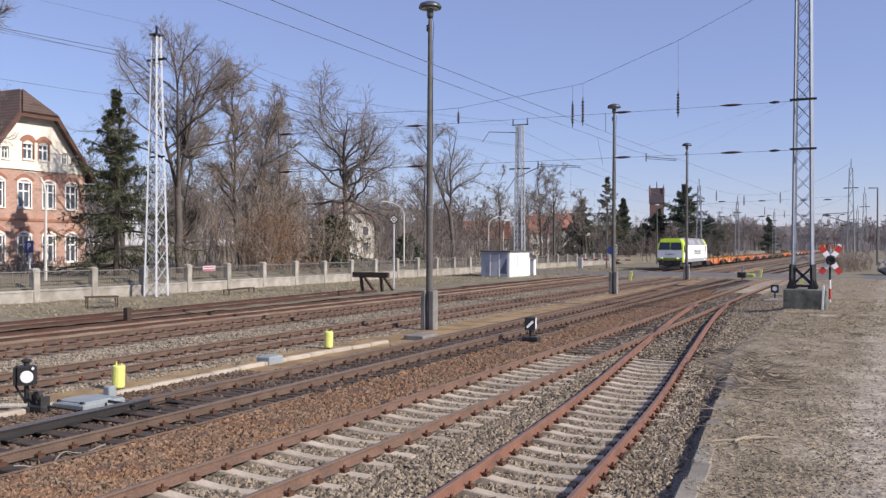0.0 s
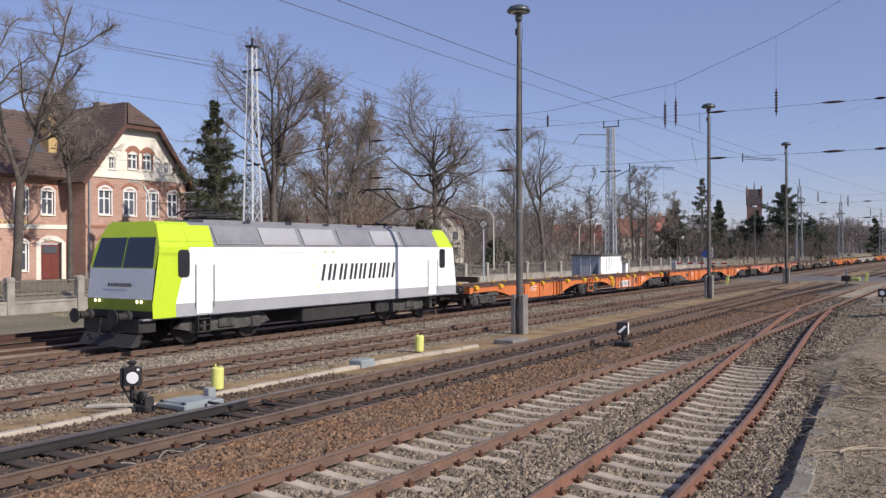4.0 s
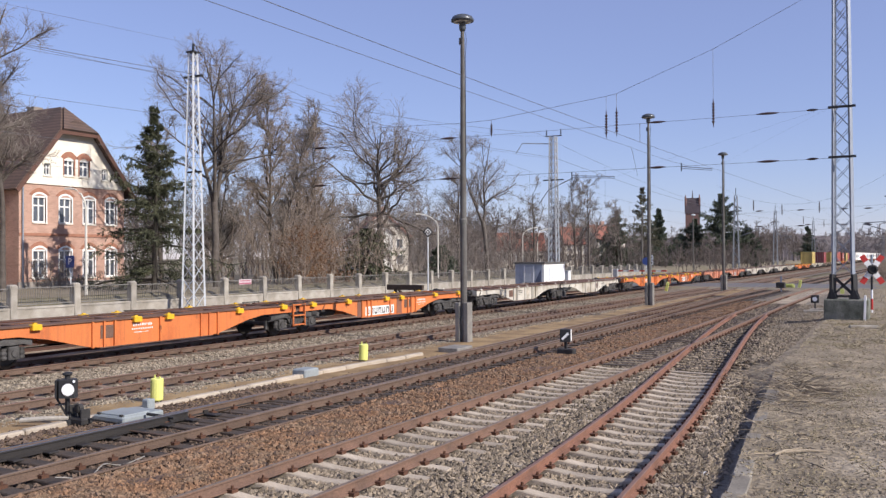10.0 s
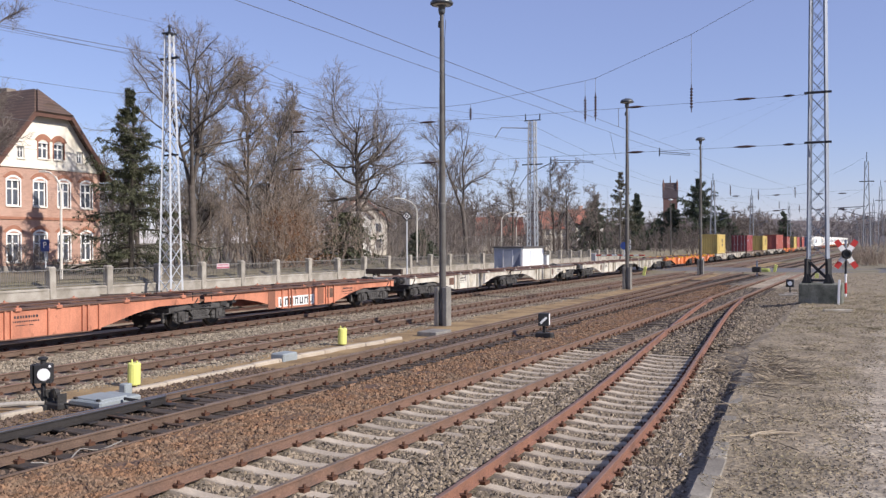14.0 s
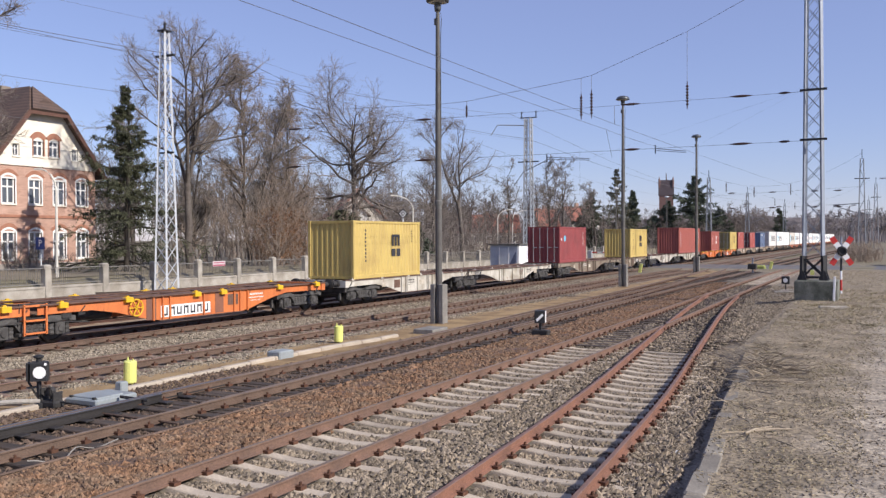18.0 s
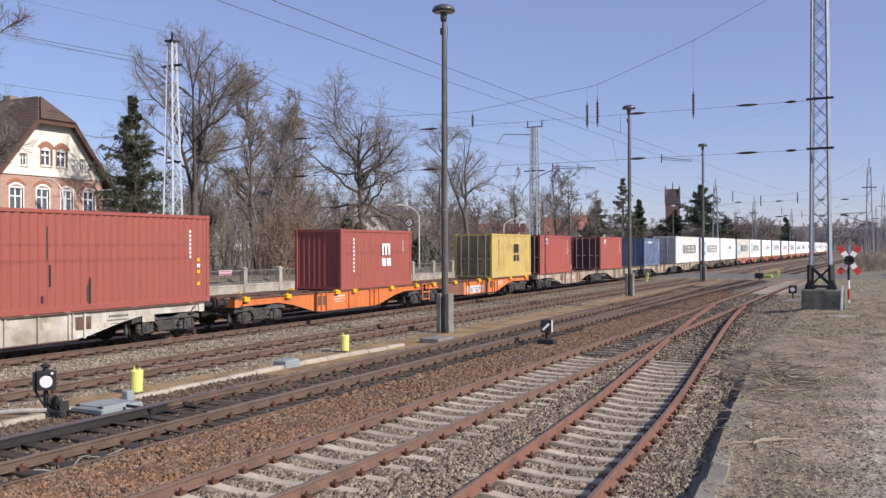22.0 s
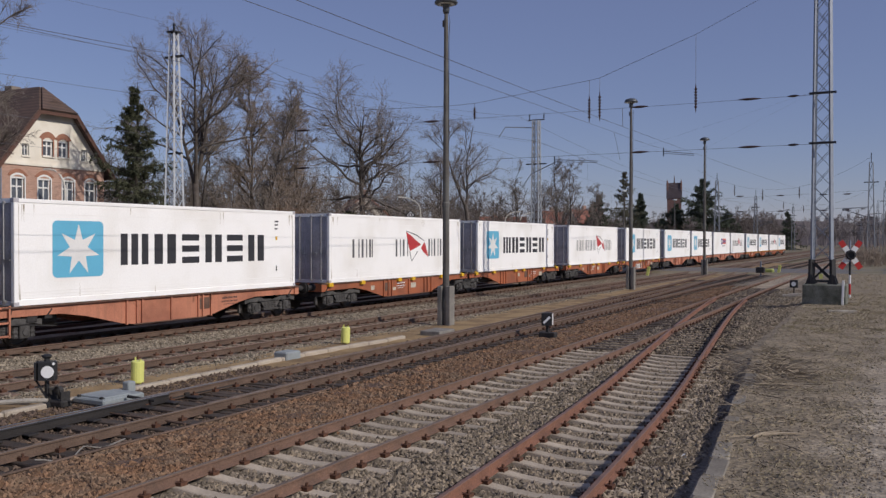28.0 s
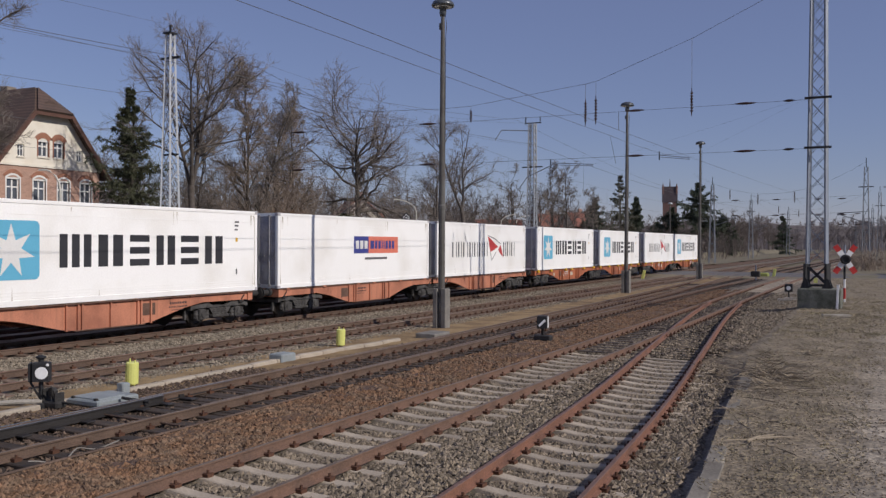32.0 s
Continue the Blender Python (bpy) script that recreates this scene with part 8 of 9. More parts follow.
def far_tree(seed, fine):
    """A light bare tree, 12 m high, for the distance."""
    rng = np.random.default_rng(seed)
    tr, rr = grow(np.array([[0, 0, -0.3]]), np.array([[0.0, 0, 1]]), np.array([11.0]), np.array([0.2 + fine]), np.array([fine]), 5, rng, 0.05, 0.05)
    p, d, ln, r = children(tr, rr, 12, rng, 0.2, 0.98, (25, 60), 1.0, np.array([5.0]), 0.5)
    b1, r1 = grow(p, d, ln, np.maximum(r * 0.5, fine), np.full(len(p), fine), 3, rng, 0.15, 0.1)
    p, d, ln, r = children(b1, r1, 6, rng, 0.2, 1.0, (25, 60), 0.55, ln, 0.4)
    b2, r2 = grow(p, d, ln, np.full(len(p), fine), np.full(len(p), fine * 0.7), 1, rng, 0.15, 0.1)
    p, d, ln, r = children(b2, r2, 3, rng, 0.2, 1.0, (25, 60), 0.7, ln, 0.3)
    b3, r3 = grow(p, d, ln, np.full(len(p), fine * 1.1), np.full(len(p), fine * 0.5), 1, rng, 0.15, 0.1)
    return [tubes(tr, rr, 5), tubes(b1, r1, 3), tubes(b2, r2, 3), tubes(b3, r3, 3)]


def woods(label, seed, spots, hrange, m, fine):
    """Far bare trees, joined."""
    rng = np.random.default_rng(seed)
    kinds = [far_tree(seed + i, fine) for i in range(4)]
    out = []
    for x, y, z in spots:
        k = kinds[rng.integers(0, 4)]
        s, a = rng.uniform(*hrange) / 12, rng.uniform(0, math.tau)
        c, sn = math.cos(a) * s, math.sin(a) * s
        for v, f in k:
            out.append((np.stack([v[:, 0] * c - v[:, 1] * sn + x, v[:, 0] * sn + v[:, 1] * c + y, v[:, 2] * s + z], 1), f))
    thing("far_woods", np_mesh("far_woods", out, m), None, label, "woods", "", "stuff")


rw = random.Random(77)
# twig colour lightened to hold the haze of distance
M_TWIGHAZE = mat("haze_paled_twigs", (0.27, 0.24, 0.235), 0.95, var=0.2, scale=0.2, fine=3, bump=0.0, spec=0.05, second=(0.22, 0.195, 0.195))
woods("bare grey-brown woods far along the line", 301, [(rw.uniform(-130, -32), rw.uniform(240, 420), 0) for i in range(110)], (9, 14), M_TWIGFAR, 0.035)
woods("bare hazy grey woods beyond the crossing", 305, [(rw.uniform(-80, 80), rw.uniform(440, 600), 0) for i in range(140)], (12, 18), M_TWIGHAZE, 0.07)
woods("bare trees behind the gardens", 309, [(rw.uniform(-120, -62), rw.uniform(50, 230), ST) for i in range(105)] + [(rw.uniform(-92, -58), rw.uniform(110, 190), ST) for i in range(34)], (8, 12.5), M_TWIGFAR, 0.03)
woods("bare brown scrub beside the line", 313, [(rw.uniform(4, 40), rw.uniform(150, 340), 0) for i in range(80)], (4, 8), M_TWIGWARM, 0.03)

# ---- overhead wires ----
M_WIRE = mat("dark_wire", (0.12, 0.12, 0.13), 0.6, 0.4, var=0.1, bump=0.0)


def sagging(a, b, sag, n=14):
    a, b = Vector(a), Vector(b)
    return [a.lerp(b, i / n) - Vector((0, 0, sag * 4 * (i / n) * (1 - i / n))) for i in range(n + 1)]


def wire(name, label, runs, r=0.012, group="overhead wires", extra=None):
    """One wire over several supports; runs: (a, b, sag)."""
    t = thing(name, None, None, label, "overhead wire", group)
    for a, b, sag in runs:
        part("span", Shape().tube(sagging(a, b, sag), r, 5), M_WIRE, t)
    return t


L, R = Vector((-37.0, 37.6, 0)), Vector((-3.23, 43.9, 0))


def across(x):
    """A point between the mast and the tower."""
    q = (x - L.x) / (R.x - L.x)
    return Vector((x, L.y + (R.y - L.y) * q, 0)), q


HEAD = [(-37.0, 15.0), (-31.6, 12.7), (-26.3, 9.95), (-20.9, 9.95), (-19.4, 10.03), (-13.6, 10.9), (-13.1, 11.0), (-8.6, 12.85), (-3.23, 15.6)]


def head_z(x):
    for (xa, za), (xb, zb) in zip(HEAD, HEAD[1:]):
        if x <= xb:
            return za + (zb - za) * (x - xa) / (xb - xa)
    return HEAD[-1][1]


head = thing("head_span", None, None, "sagging head-span cable with hanging insulators across the tracks", "overhead wire", "overhead wires")
part("cable", Shape().tube([across(x)[0] + Vector((0, 0, z)) for x, z in HEAD], 0.01, 5), M_WIRE, head)
for z0, z1, nm in ((8.75, 9.7, "upper_cross_wire"), (6.75, 7.42, "lower_cross_wire")):
    c = part(nm, Shape().tube([L + Vector((0.2, 0, z0)), R + Vector((-0.3, 0, z1))], 0.008, 5), M_WIRE, head)
    for x, big in ((-29.0, 0.4), (-21.7, 0.45), (-11.2, 0.42), (-6.2, 0.5), (-4.3, 0.25)):
        p, q = across(x)
        z = z0 + (z1 - z0) * q
        s = Shape()
        lens(s, p + Vector((-big, -big * 0.18, z)), p + Vector((big, big * 0.18, z + 0.02)), 0.06)
        part("insulator", s, M_CERAMIC, c, "dark lens-shaped insulator")
for x, za, zb in ((-19.4, 9.85, 9.2), (-13.6, 10.15, 8.85), (-13.1, 10.3, 8.9), (-8.6, 10.45, 9.14)):
    p, q = across(x)
    part("hanger", Shape().tube([p + Vector((0, 0, head_z(x))), p + Vector((0, 0, zb - 0.05))], 0.009, 4), M_WIRE, head)
    s = Shape()
    insulator(s, p + Vector((0, 0, za)), p + Vector((0, 0, zb)), 0.075, n=7)
    part("insulator", s, M_CERAMIC, head, "hanging brown insulator string")

wire("feeder_cable", "thick feeder cable along the fence masts", [((-37, -26, 13.6), (-37, 37.6, 13.66), 1.0), ((-37, 37.6, 13.66), (-35.6, 91, 14.0), 0.6), ((-35.6, 91, 14.0), (-27.5, 202, 11.0), 1.2)], 0.017)
wire("feeder_cable", "thin feeder cable along the fence masts", [((-36.9, -26, 13.3), (-36.9, 37.6, 13.43), 1.0), ((-36.9, 37.6, 13.43), (-35.5, 91, 13.8), 0.6)], 0.009)
wire("catenary", "carrier cable over the points track", [((-12, -40, 8.3), (-12, 42.3, 8.55), 0.147), ((-12, 42.3, 8.55), (-12.4, 128, 10.2), 0.1), ((-12.4, 128, 10.2), (-12, 190, 9.2), 0.8)], 0.009)
wire("catenary", "carrier cable over the siding", [((-9.7, -40, 6.9), (-9.7, 33, 7.13), 0.13), ((-9.7, 33, 7.13), (-9.7, 33.8, 6.13), 0.0), ((-9.7, 33, 7.13), (-9.7, 42.68, 7.28), 0.05)], 0.006)
wire("earth_wire", "thin wire over the tops of the fence masts", [((-37, -26, 12.4), (-37, 37.6, 15.4), 0.15), ((-37, 37.6, 15.4), (-35.6, 91, 16.4), 1.65)], 0.007)
p, q = across(-12.0)
part("hanger", Shape().tube([p + Vector((0, 0, 8.75 + 0.95 * q)), (-12, 42.3, 8.55)], 0.012, 5), M_WIRE, head)
for x, zt, zc, label in ((T_X, 8.3, 5.6, "contact wire and carrier cable over the main line"), (-16.95, 8.4, 5.6, "contact wire and carrier cable over the second line")):
    t = wire("catenary", label, [((x, -22, zt), (x, 41, zt + 0.8), 1.3), ((x, 41, zt + 0.8), (x + 0.1, 131, zt + 0.6), 1.5), ((x + 0.1, 131, zt + 0.6), (x + 0.2, 193, zt + 0.6), 1.3), ((x + 0.2, 193, zt + 0.6), (x + 0.2, 265, zt + 0.6), 1.3)], 0.006)
    part("contact_wire", Shape().tube([(x, -40, zc + 0.05), (x + 0.1, 41, zc), (x - 0.1, 105, zc), (x, 255, zc), (x, 500, zc)], 0.005, 4), M_WIRE, t)
    for y in (10, 28, 52, 74, 98):
        k = (y + 22) / 63 if y < 41 else (y - 41) / 90
        zz = zt + 0.8 * k - 5.2 * k * (1 - k) if y < 41 else zt + 0.8 - 0.2 * k - 6.0 * k * (1 - k)
        part("dropper", Shape().tube([(x, y, zz), (x, y, zc)], 0.004, 3), M_WIRE, t)
    p, q = across(x)
    part("registration_arm", Shape().tube([p + Vector((1.9, 0, 6.9)), p + Vector((0.5, 0, 6.3)), p + Vector((0, 0, zc + 0.03))], 0.025, 6), M_STEEL, t)

# far masts of the line
M_FARSTEEL = mat("dull_mast_steel", (0.20, 0.215, 0.24), 0.6, 0.2, var=0.15, scale=2, bump=0.0)


def far_mast(x, y, h, label, arm=1):
    t = thing("lattice_mast", None, pose(x, y, -0.2), label, "lattice mast", "catenary masts")
    for sx in (-1, 1):
        for sy in (-1, 1):
            part("leg", Shape().bar((sx * 0.5, sy * 0.5, 0), (sx * 0.2, sy * 0.2, h), 0.085), M_FARSTEEL, t)
    s = Shape()
    for i in range(10):
        a, b = h * i / 10, h * (i + 1) / 10
        wa, wb = 0.5 - 0.03 * i, 0.5 - 0.03 * (i + 1)
        e = 1 if i % 2 else -1
        for k in (-1, 1):
            s.bar((-e * wa, k * wa, a), (e * wb, k * wb, b), 0.05).bar((k * wa, -e * wa, a), (k * wb, e * wb, b), 0.05)
    tagged(part("bracing", s, M_FARSTEEL, t), kind="stuff")
    part("cross_arm", Shape().box(-0.9, 0.9, -0.07, 0.07, h * 0.8, h * 0.8 + 0.12), M_BLACK, t)
    part("tip", Shape().bar((0, 0, h - 0.1), (0, 0, h + 1.2), 0.09), M_BLACK, t)
    part("cantilever", Shape().tube([(0.2 * arm, 0, 7.6), (3.4 * arm, 0, 7.4), (3.7 * arm, 0, 6.3)], 0.05, 6).tube([(0.2 * arm, 0, 6.2), (3.4 * arm, 0, 7.3)], 0.05, 6), M_FARSTEEL, t)
    return t


for x, y, h, words in ((-26.2, 148, 13.0, "grey lattice catenary mast behind the locomotive"), (-27.5, 202, 13.0, "grey lattice catenary mast far along the line"), (-26.5, 270, 13.0, "grey lattice catenary mast far along the line"),
                       (-3.0, 128, 13.5, "grey lattice catenary mast beyond the crossing"), (-2.0, 190, 13.5, "grey lattice catenary mast beyond the crossing"), (-4.5, 262, 13.0, "grey lattice catenary mast far along the line"),
                       (2.5, 235, 13.0, "grey lattice catenary mast beside the field"), (-8.5, 330, 13.0, "grey lattice catenary mast far along the line"), (-26.5, 345, 13.0, "grey lattice catenary mast far along the line"),
                       (6.0, 300, 13.0, "grey lattice catenary mast beside the field"), (-13.0, 400, 13.0, "grey lattice catenary mast far along the line")):
    far_mast(x, y, h, words, 1 if x < -15 else -1)
for y, zc in ((128, 9.0), (190, 9.0), (262, 9.0)):
    t = thing("cross_span", None, None, "cross-span wires with insulators over the far tracks", "overhead wire", "overhead wires")
    for dz in (0.0, -2.2):
        part("cross_wire", Shape().tube([(-26.5, y + 6, zc + dz), (-3, y, zc + dz + 0.6)], 0.013, 4), M_WIRE, t)
        for x in (-20, -14.5, -9.0, -6.0):
            s = Shape()
            lens(s, (x - 0.6, y + 3, zc + dz + 0.3), (x + 0.6, y + 3, zc + dz + 0.33), 0.09)
            part("insulator", s, M_CERAMIC, t)
    part("head_cable", Shape().tube([Vector((-26.5, y + 6, 13.5)) + Vector((23.5 * i / 12, -6 * i / 12, 0.5 * i / 12 - 4 * 3.6 * i / 12 * (1 - i / 12))) for i in range(13)], 0.013, 4), M_WIRE, t)
    for x in (-21, -17, -12):
        q = (x + 26.5) / 23.5
        zt = 13.5 + 0.5 * q - 14.4 * q * (1 - q)
        s = Shape()
        insulator(s, (x, y + 6 - 6 * q, zt), (x, y + 6 - 6 * q, zt - 1.6), 0.1, n=6)
        part("insulator", s, M_CERAMIC, t)

# pull-off arms that hang in the wires
arm = thing("pull_off_arm", None, None, "thin double steel pull-off arm hanging in the wires", "overhead wire", "overhead wires")
part("bar", Shape().bar((-14.65, 62.0, 9.25), (-12.52, 62.0, 8.97), 0.05), M_STEEL, arm)
part("bar", Shape().bar((-14.65, 62.0, 9.11), (-12.52, 62.0, 8.87), 0.04), M_STEEL, arm)
part("clamp", Shape().bar((-14.65, 62.0, 8.90), (-14.65, 62.0, 9.50), 0.06), M_BLACK, arm)
part("wire", Shape().tube([(-12.52, 62.0, 8.97), (-3.4, 44.2, 9.9)], 0.0025, 3), M_WIRE, arm)
arm = thing("pull_off_arm", None, None, "thin double steel pull-off arm hanging in the wires", "overhead wire", "overhead wires")
part("bar", Shape().bar((-21.31, 58.0, 8.61), (-18.22, 58.0, 8.39), 0.05), M_STEEL, arm)
part("bar", Shape().bar((-21.31, 58.0, 8.47), (-18.22, 58.0, 8.29), 0.04), M_STEEL, arm)
part("clamp", Shape().bar((-21.31, 58.0, 8.26), (-21.31, 58.0, 8.86), 0.06), M_BLACK, arm)
part("wire", Shape().tube([(-18.22, 58.0, 8.39), (-3.4, 44.2, 9.9)], 0.0025, 3), M_WIRE, arm)

# distant wooded ridge, its haze painted into the colour
v, f = [], []
for i in range(161):
    x = -420 + i * 5.5
    top = 17 + 7 * noise.noise((x * 0.011, 3.3, 0)) + 3.2 * noise.noise((x * 0.06, 1.1, 0)) + 1.6 * noise.noise((x * 0.3, 7.0, 0))
    v += [(x, 690, -1), (x, 692 + 3 * noise.noise((x * 0.2, 0, 2)), top * 0.6), (x, 698, top), (x, 740, top - 2)]
for i in range(160):
    f += [(i * 4 + j, i * 4 + 4 + j, i * 4 + 5 + j, i * 4 + 1 + j) for j in range(3)]
thing("backdrop", Shape().add(v, f).mesh("backdrop", mat("hazy_bare_woods", (0.25, 0.215, 0.205), 1.0, var=0.25, scale=0.12, fine=0.7, bump=0.0, second=(0.19, 0.165, 0.165))), None, "hazy grey-brown bare woods on the horizon", "woods", "", "structure")

# ---- street furniture and buildings behind the fence ----
M_REDTILE = mat("orange_red_tiles", (0.29, 0.12, 0.085), 0.85, var=0.2, scale=1, fine=10, bump=0.3)
M_PALEWALL = mat("pale_render", (0.60, 0.55, 0.47), 0.9, var=0.08, scale=0.5, fine=15, bump=0.05)
M_TOWERBRICK = mat("dark_tower_brick", (0.19, 0.11, 0.095), 0.9, var=0.15, scale=0.6, fine=10, bump=0.1)


M_LAMPPALE = mat("pale_lamp_paint", (0.60, 0.57, 0.50), 0.6, var=0.1, scale=2, fine=20, bump=0.03)


def street_lamp(x, y, h, label, arm=(0.0, -1.6)):
    t = thing("street_lamp", None, pose(x, y, ST - 0.1), label, "street lamp", "street lamps")
    a = Vector((arm[0], arm[1], 0))
    pts = [(0, 0, 0), (0, 0, h - 1.2)] + [tuple(a * (1 - math.cos(q)) + Vector((0, 0, h - 1.2 + 1.2 * math.sin(q)))) for q in (0.4, 0.8, 1.2, 1.5)]
    part("pole", Shape().tube(pts, [0.075, 0.065, 0.06, 0.055, 0.05, 0.045], 8), M_LAMPPALE, t)
    e = a * 0.95 + Vector((0, 0, h))
    part("lamp_head", Shape().cbox(-0.07, 0.07, -0.22, 0.22, -0.05, 0.05, 0.02), M_LAMPPALE, t, m=Matrix.Translation(e + a.normalized() * 0.15) @ Matrix.Rotation(math.atan2(a.y, a.x) - math.pi / 2, 4, "Z"))


street_lamp(-41, 33.4, 6.1, "thin pale street lamp with a curved top", (-0.95, -0.3))
street_lamp(-41, 74.2, 6.3, "thin pale street lamp with a curved top", (-1.2, -1.8))
street_lamp(-46, 111.5, 6.0, "thin pale street lamp beyond the hut", (1.2, 1.7))
street_lamp(-46, 106.4, 6.0, "thin pale street lamp beyond the hut", (1.2, 1.7))


def sign(x, y, z, label, board, bm, h, tilt=0.0, square=True, face=0):
    t = thing("road_sign", None, pose(x, y, z, 0, 0, face), label, "road sign")
    part("post", Shape().tube([(0, 0, -0.2), (0, 0, h)], 0.045, 8), M_MAST, t)
    w, hh = board
    m = Matrix.Translation((0.05, 0, h - hh / 2)) @ Matrix.Rotation(tilt, 4, "X")
    b = part("board", Shape().box(0, 0.02, -w / 2, w / 2, -hh / 2, hh / 2) if square else Shape().lathe([(w / 2, 0), (w / 2, 0.02)], 20, axis="x"), bm, t, m=m)
    return t, b


# blue darkened for the shade on the parking sign; the round sign shares it
M_SIGNBLUE = mat("shade_dark_blue_sign", (0.025, 0.05, 0.19), 0.5, var=0.05, bump=0.0)
t, b = sign(-50.0, 39.5, ST, "blue parking sign with painted-in shade before the brick house", (0.75, 0.8), M_SIGNBLUE, 2.25, face=-84)
txt = bpy.data.curves.new("letter", "FONT")
txt.body, txt.size, txt.align_x, txt.align_y, txt.extrude = "P", 0.62, "CENTER", "CENTER", 0.003
txt.materials.append(M_WHITE)
o = new("letter", txt)
o.parent, o.matrix_basis = b, Matrix.Translation((0.025, 0, 0)) @ Euler((radians(90), 0, radians(90))).to_matrix().to_4x4()
t, b = sign(-29.24, 51.5, -0.15, "dark diamond-shaped sign on a pale post", (0.5, 0.5), M_BLACK, 5.05, tilt=radians(45), face=-62)
part("rim", Shape().box(0.02, 0.024, -0.17, 0.17, -0.17, 0.17), M_WHITE, b)
part("centre", Shape().box(0.024, 0.028, -0.13, 0.13, -0.13, 0.13), M_BLACK, b)
part("spot", Shape().box(0.028, 0.032, -0.05, 0.05, -0.05, 0.05), M_WHITE, b)
t, b = sign(-30.5, 110, -0.1, "round blue sign near the crossing", (1.0, 1.0), M_SIGNBLUE, 2.9, square=False, face=-75)
M_FADEDRED = mat("faded_red_print", (0.36, 0.10, 0.14), 0.7, var=0.1, scale=3, bump=0.0)
t = thing("notice_board", None, pose(-38.76, 44.0, -0.35), "small white and red notice on the fence", "sign")
part("board", Shape().box(0, 0.02, -0.6, 0.6, 1.56, 1.9), mat("faded_notice_board", (0.55, 0.46, 0.47), 0.7, var=0.1, scale=3, bump=0.0), t)
part("text_bar", Shape().box(0.021, 0.025, -0.5, 0.5, 1.77, 1.83), M_FADEDRED, t)
part("text_bar", Shape().box(0.021, 0.025, -0.58, 0.58, 1.58, 1.68), M_FADEDRED, t)
t = thing("distance_board", None, pose(-28.5, 105.0, -0.2), "white kilometre boards on a thin post", "sign")
part("post", Shape().tube([(0, 0, 0), (0, 0, 3.3)], 0.03, 6), M_STEEL, t)
for z in (2.1, 2.75):
    part("board", Shape().box(-0.22, 0.22, -0.03, 0.0, z, z + 0.5), M_WHITE, t)
    part("text_bar", Shape().box(-0.12, 0.12, -0.035, -0.031, z + 0.15, z + 0.35), M_INK, t)
br = thing("crossing_barrier", None, pose(-34.5, 110, 0), "lowered red and white crossing barrier", "barrier")
part("stand", Shape().cbox(-0.3, 0.3, -0.3, 0.3, -0.2, 1.3, 0.05), M_LOCOGREY, br)
for i in range(9):
    part("boom", Shape().box(0.3 + i * 0.7, 1.0 + i * 0.7, -0.06, 0.06, 1.0, 1.16), M_WHITE if i % 2 else M_REDP, br)


def gable_house(x, y, z, w, d, h, r, wall, roof, label, turn=0, rows=2, cols=3):
    """w along its gable, d along its ridge."""
    t = thing("house", None, pose(x, y, z, 0, 0, turn), label, "house", "houses behind the trees")
    part("wall", Shape().prism([(-w / 2, -0.5), (w / 2, -0.5), (w / 2, h), (0, h + r), (-w / 2, h)], -d / 2, d / 2, "x"), wall, t)
    for e in (-1, 1):
        slab(t, [(-d / 2 - 0.4, e * (w / 2 + 0.4), h - 0.4 * r / (w / 2)), (d / 2 + 0.4, e * (w / 2 + 0.4), h - 0.4 * r / (w / 2)), (d / 2 + 0.4, 0, h + r), (-d / 2 - 0.4, 0, h + r)], 0.2, roof)
    part("chimney", Shape().box(-0.4, 0.4, 0.3, 1.1, h + r * 0.5, h + r + 1.0), M_BRICK, t)
    for i in range(rows):
        for j in range(cols):
            yy = -w / 2 + w * (j + 0.5) / cols
            zz = 1.0 + i * (h - 0.6) / rows
            q = part("window", ring_x(d / 2, d / 2 + 0.06, yy - 0.55, yy + 0.55, zz, zz + 1.5, 0.12), M_WOODW, t)
            part("pane", Shape().box(d / 2 + 0.01, d / 2 + 0.03, yy - 0.43, yy + 0.43, zz + 0.12, zz + 1.38), M_PANE, q)
            xx = -d / 2 + d * (j + 0.5) / cols
            q = part("window", Shape().box(xx - 0.55, xx + 0.55, -w / 2 - 0.05, -w / 2, zz, zz + 1.5), M_WOODW, t)
            part("pane", Shape().box(xx - 0.42, xx + 0.42, -w / 2 - 0.07, -w / 2 - 0.05, zz + 0.12, zz + 1.38), M_PANE, q)
    return t


gable_house(-74.5, 115, ST, 8, 9, 5.4, 3.6, M_PALEWALL, M_REDTILE, "pale house with an orange-red roof behind the trees", -46)
gable_house(-63.4, 193, ST, 7.0, 7.0, 6.1, 3.0, M_PALEWALL, M_REDTILE, "cream villa with a red roof near the crossing", 48, 3, 4)
gable_house(-68.8, 186, ST, 5, 4.6, 5.2, 3.4, M_PALEWALL, M_REDTILE, "cream house with a dull red roof beside the villa", 40, 2, 2)
gable_house(-78.5, 176, ST, 7, 13, 3.6, 3.6, M_PALEWALL, M_REDTILE, "long low house with a dull red roof behind the gardens", 28, 1, 5)
gable_house(-70.6, 108.5, ST, 4.2, 5, 5.6, 1.8, mat("white_render", (0.72, 0.70, 0.64), 0.9, var=0.08, scale=0.6, fine=15, bump=0.05), M_TILE, "small white annexe with a dark roof behind the trees", -46, 1, 1)
M_SLATE = mat("dark_slate", (0.10, 0.078, 0.085), 0.8, var=0.2, scale=0.6, bump=0.05)
ch = thing("church_tower", None, pose(-89.6, 400, 0.6, 0, 0, 12), "dark brick church tower with corner pinnacles", "church tower")
part("shaft", Shape().box(-3.1, 3.1, -3.1, 3.1, -1, 21.5), M_TOWERBRICK, ch)
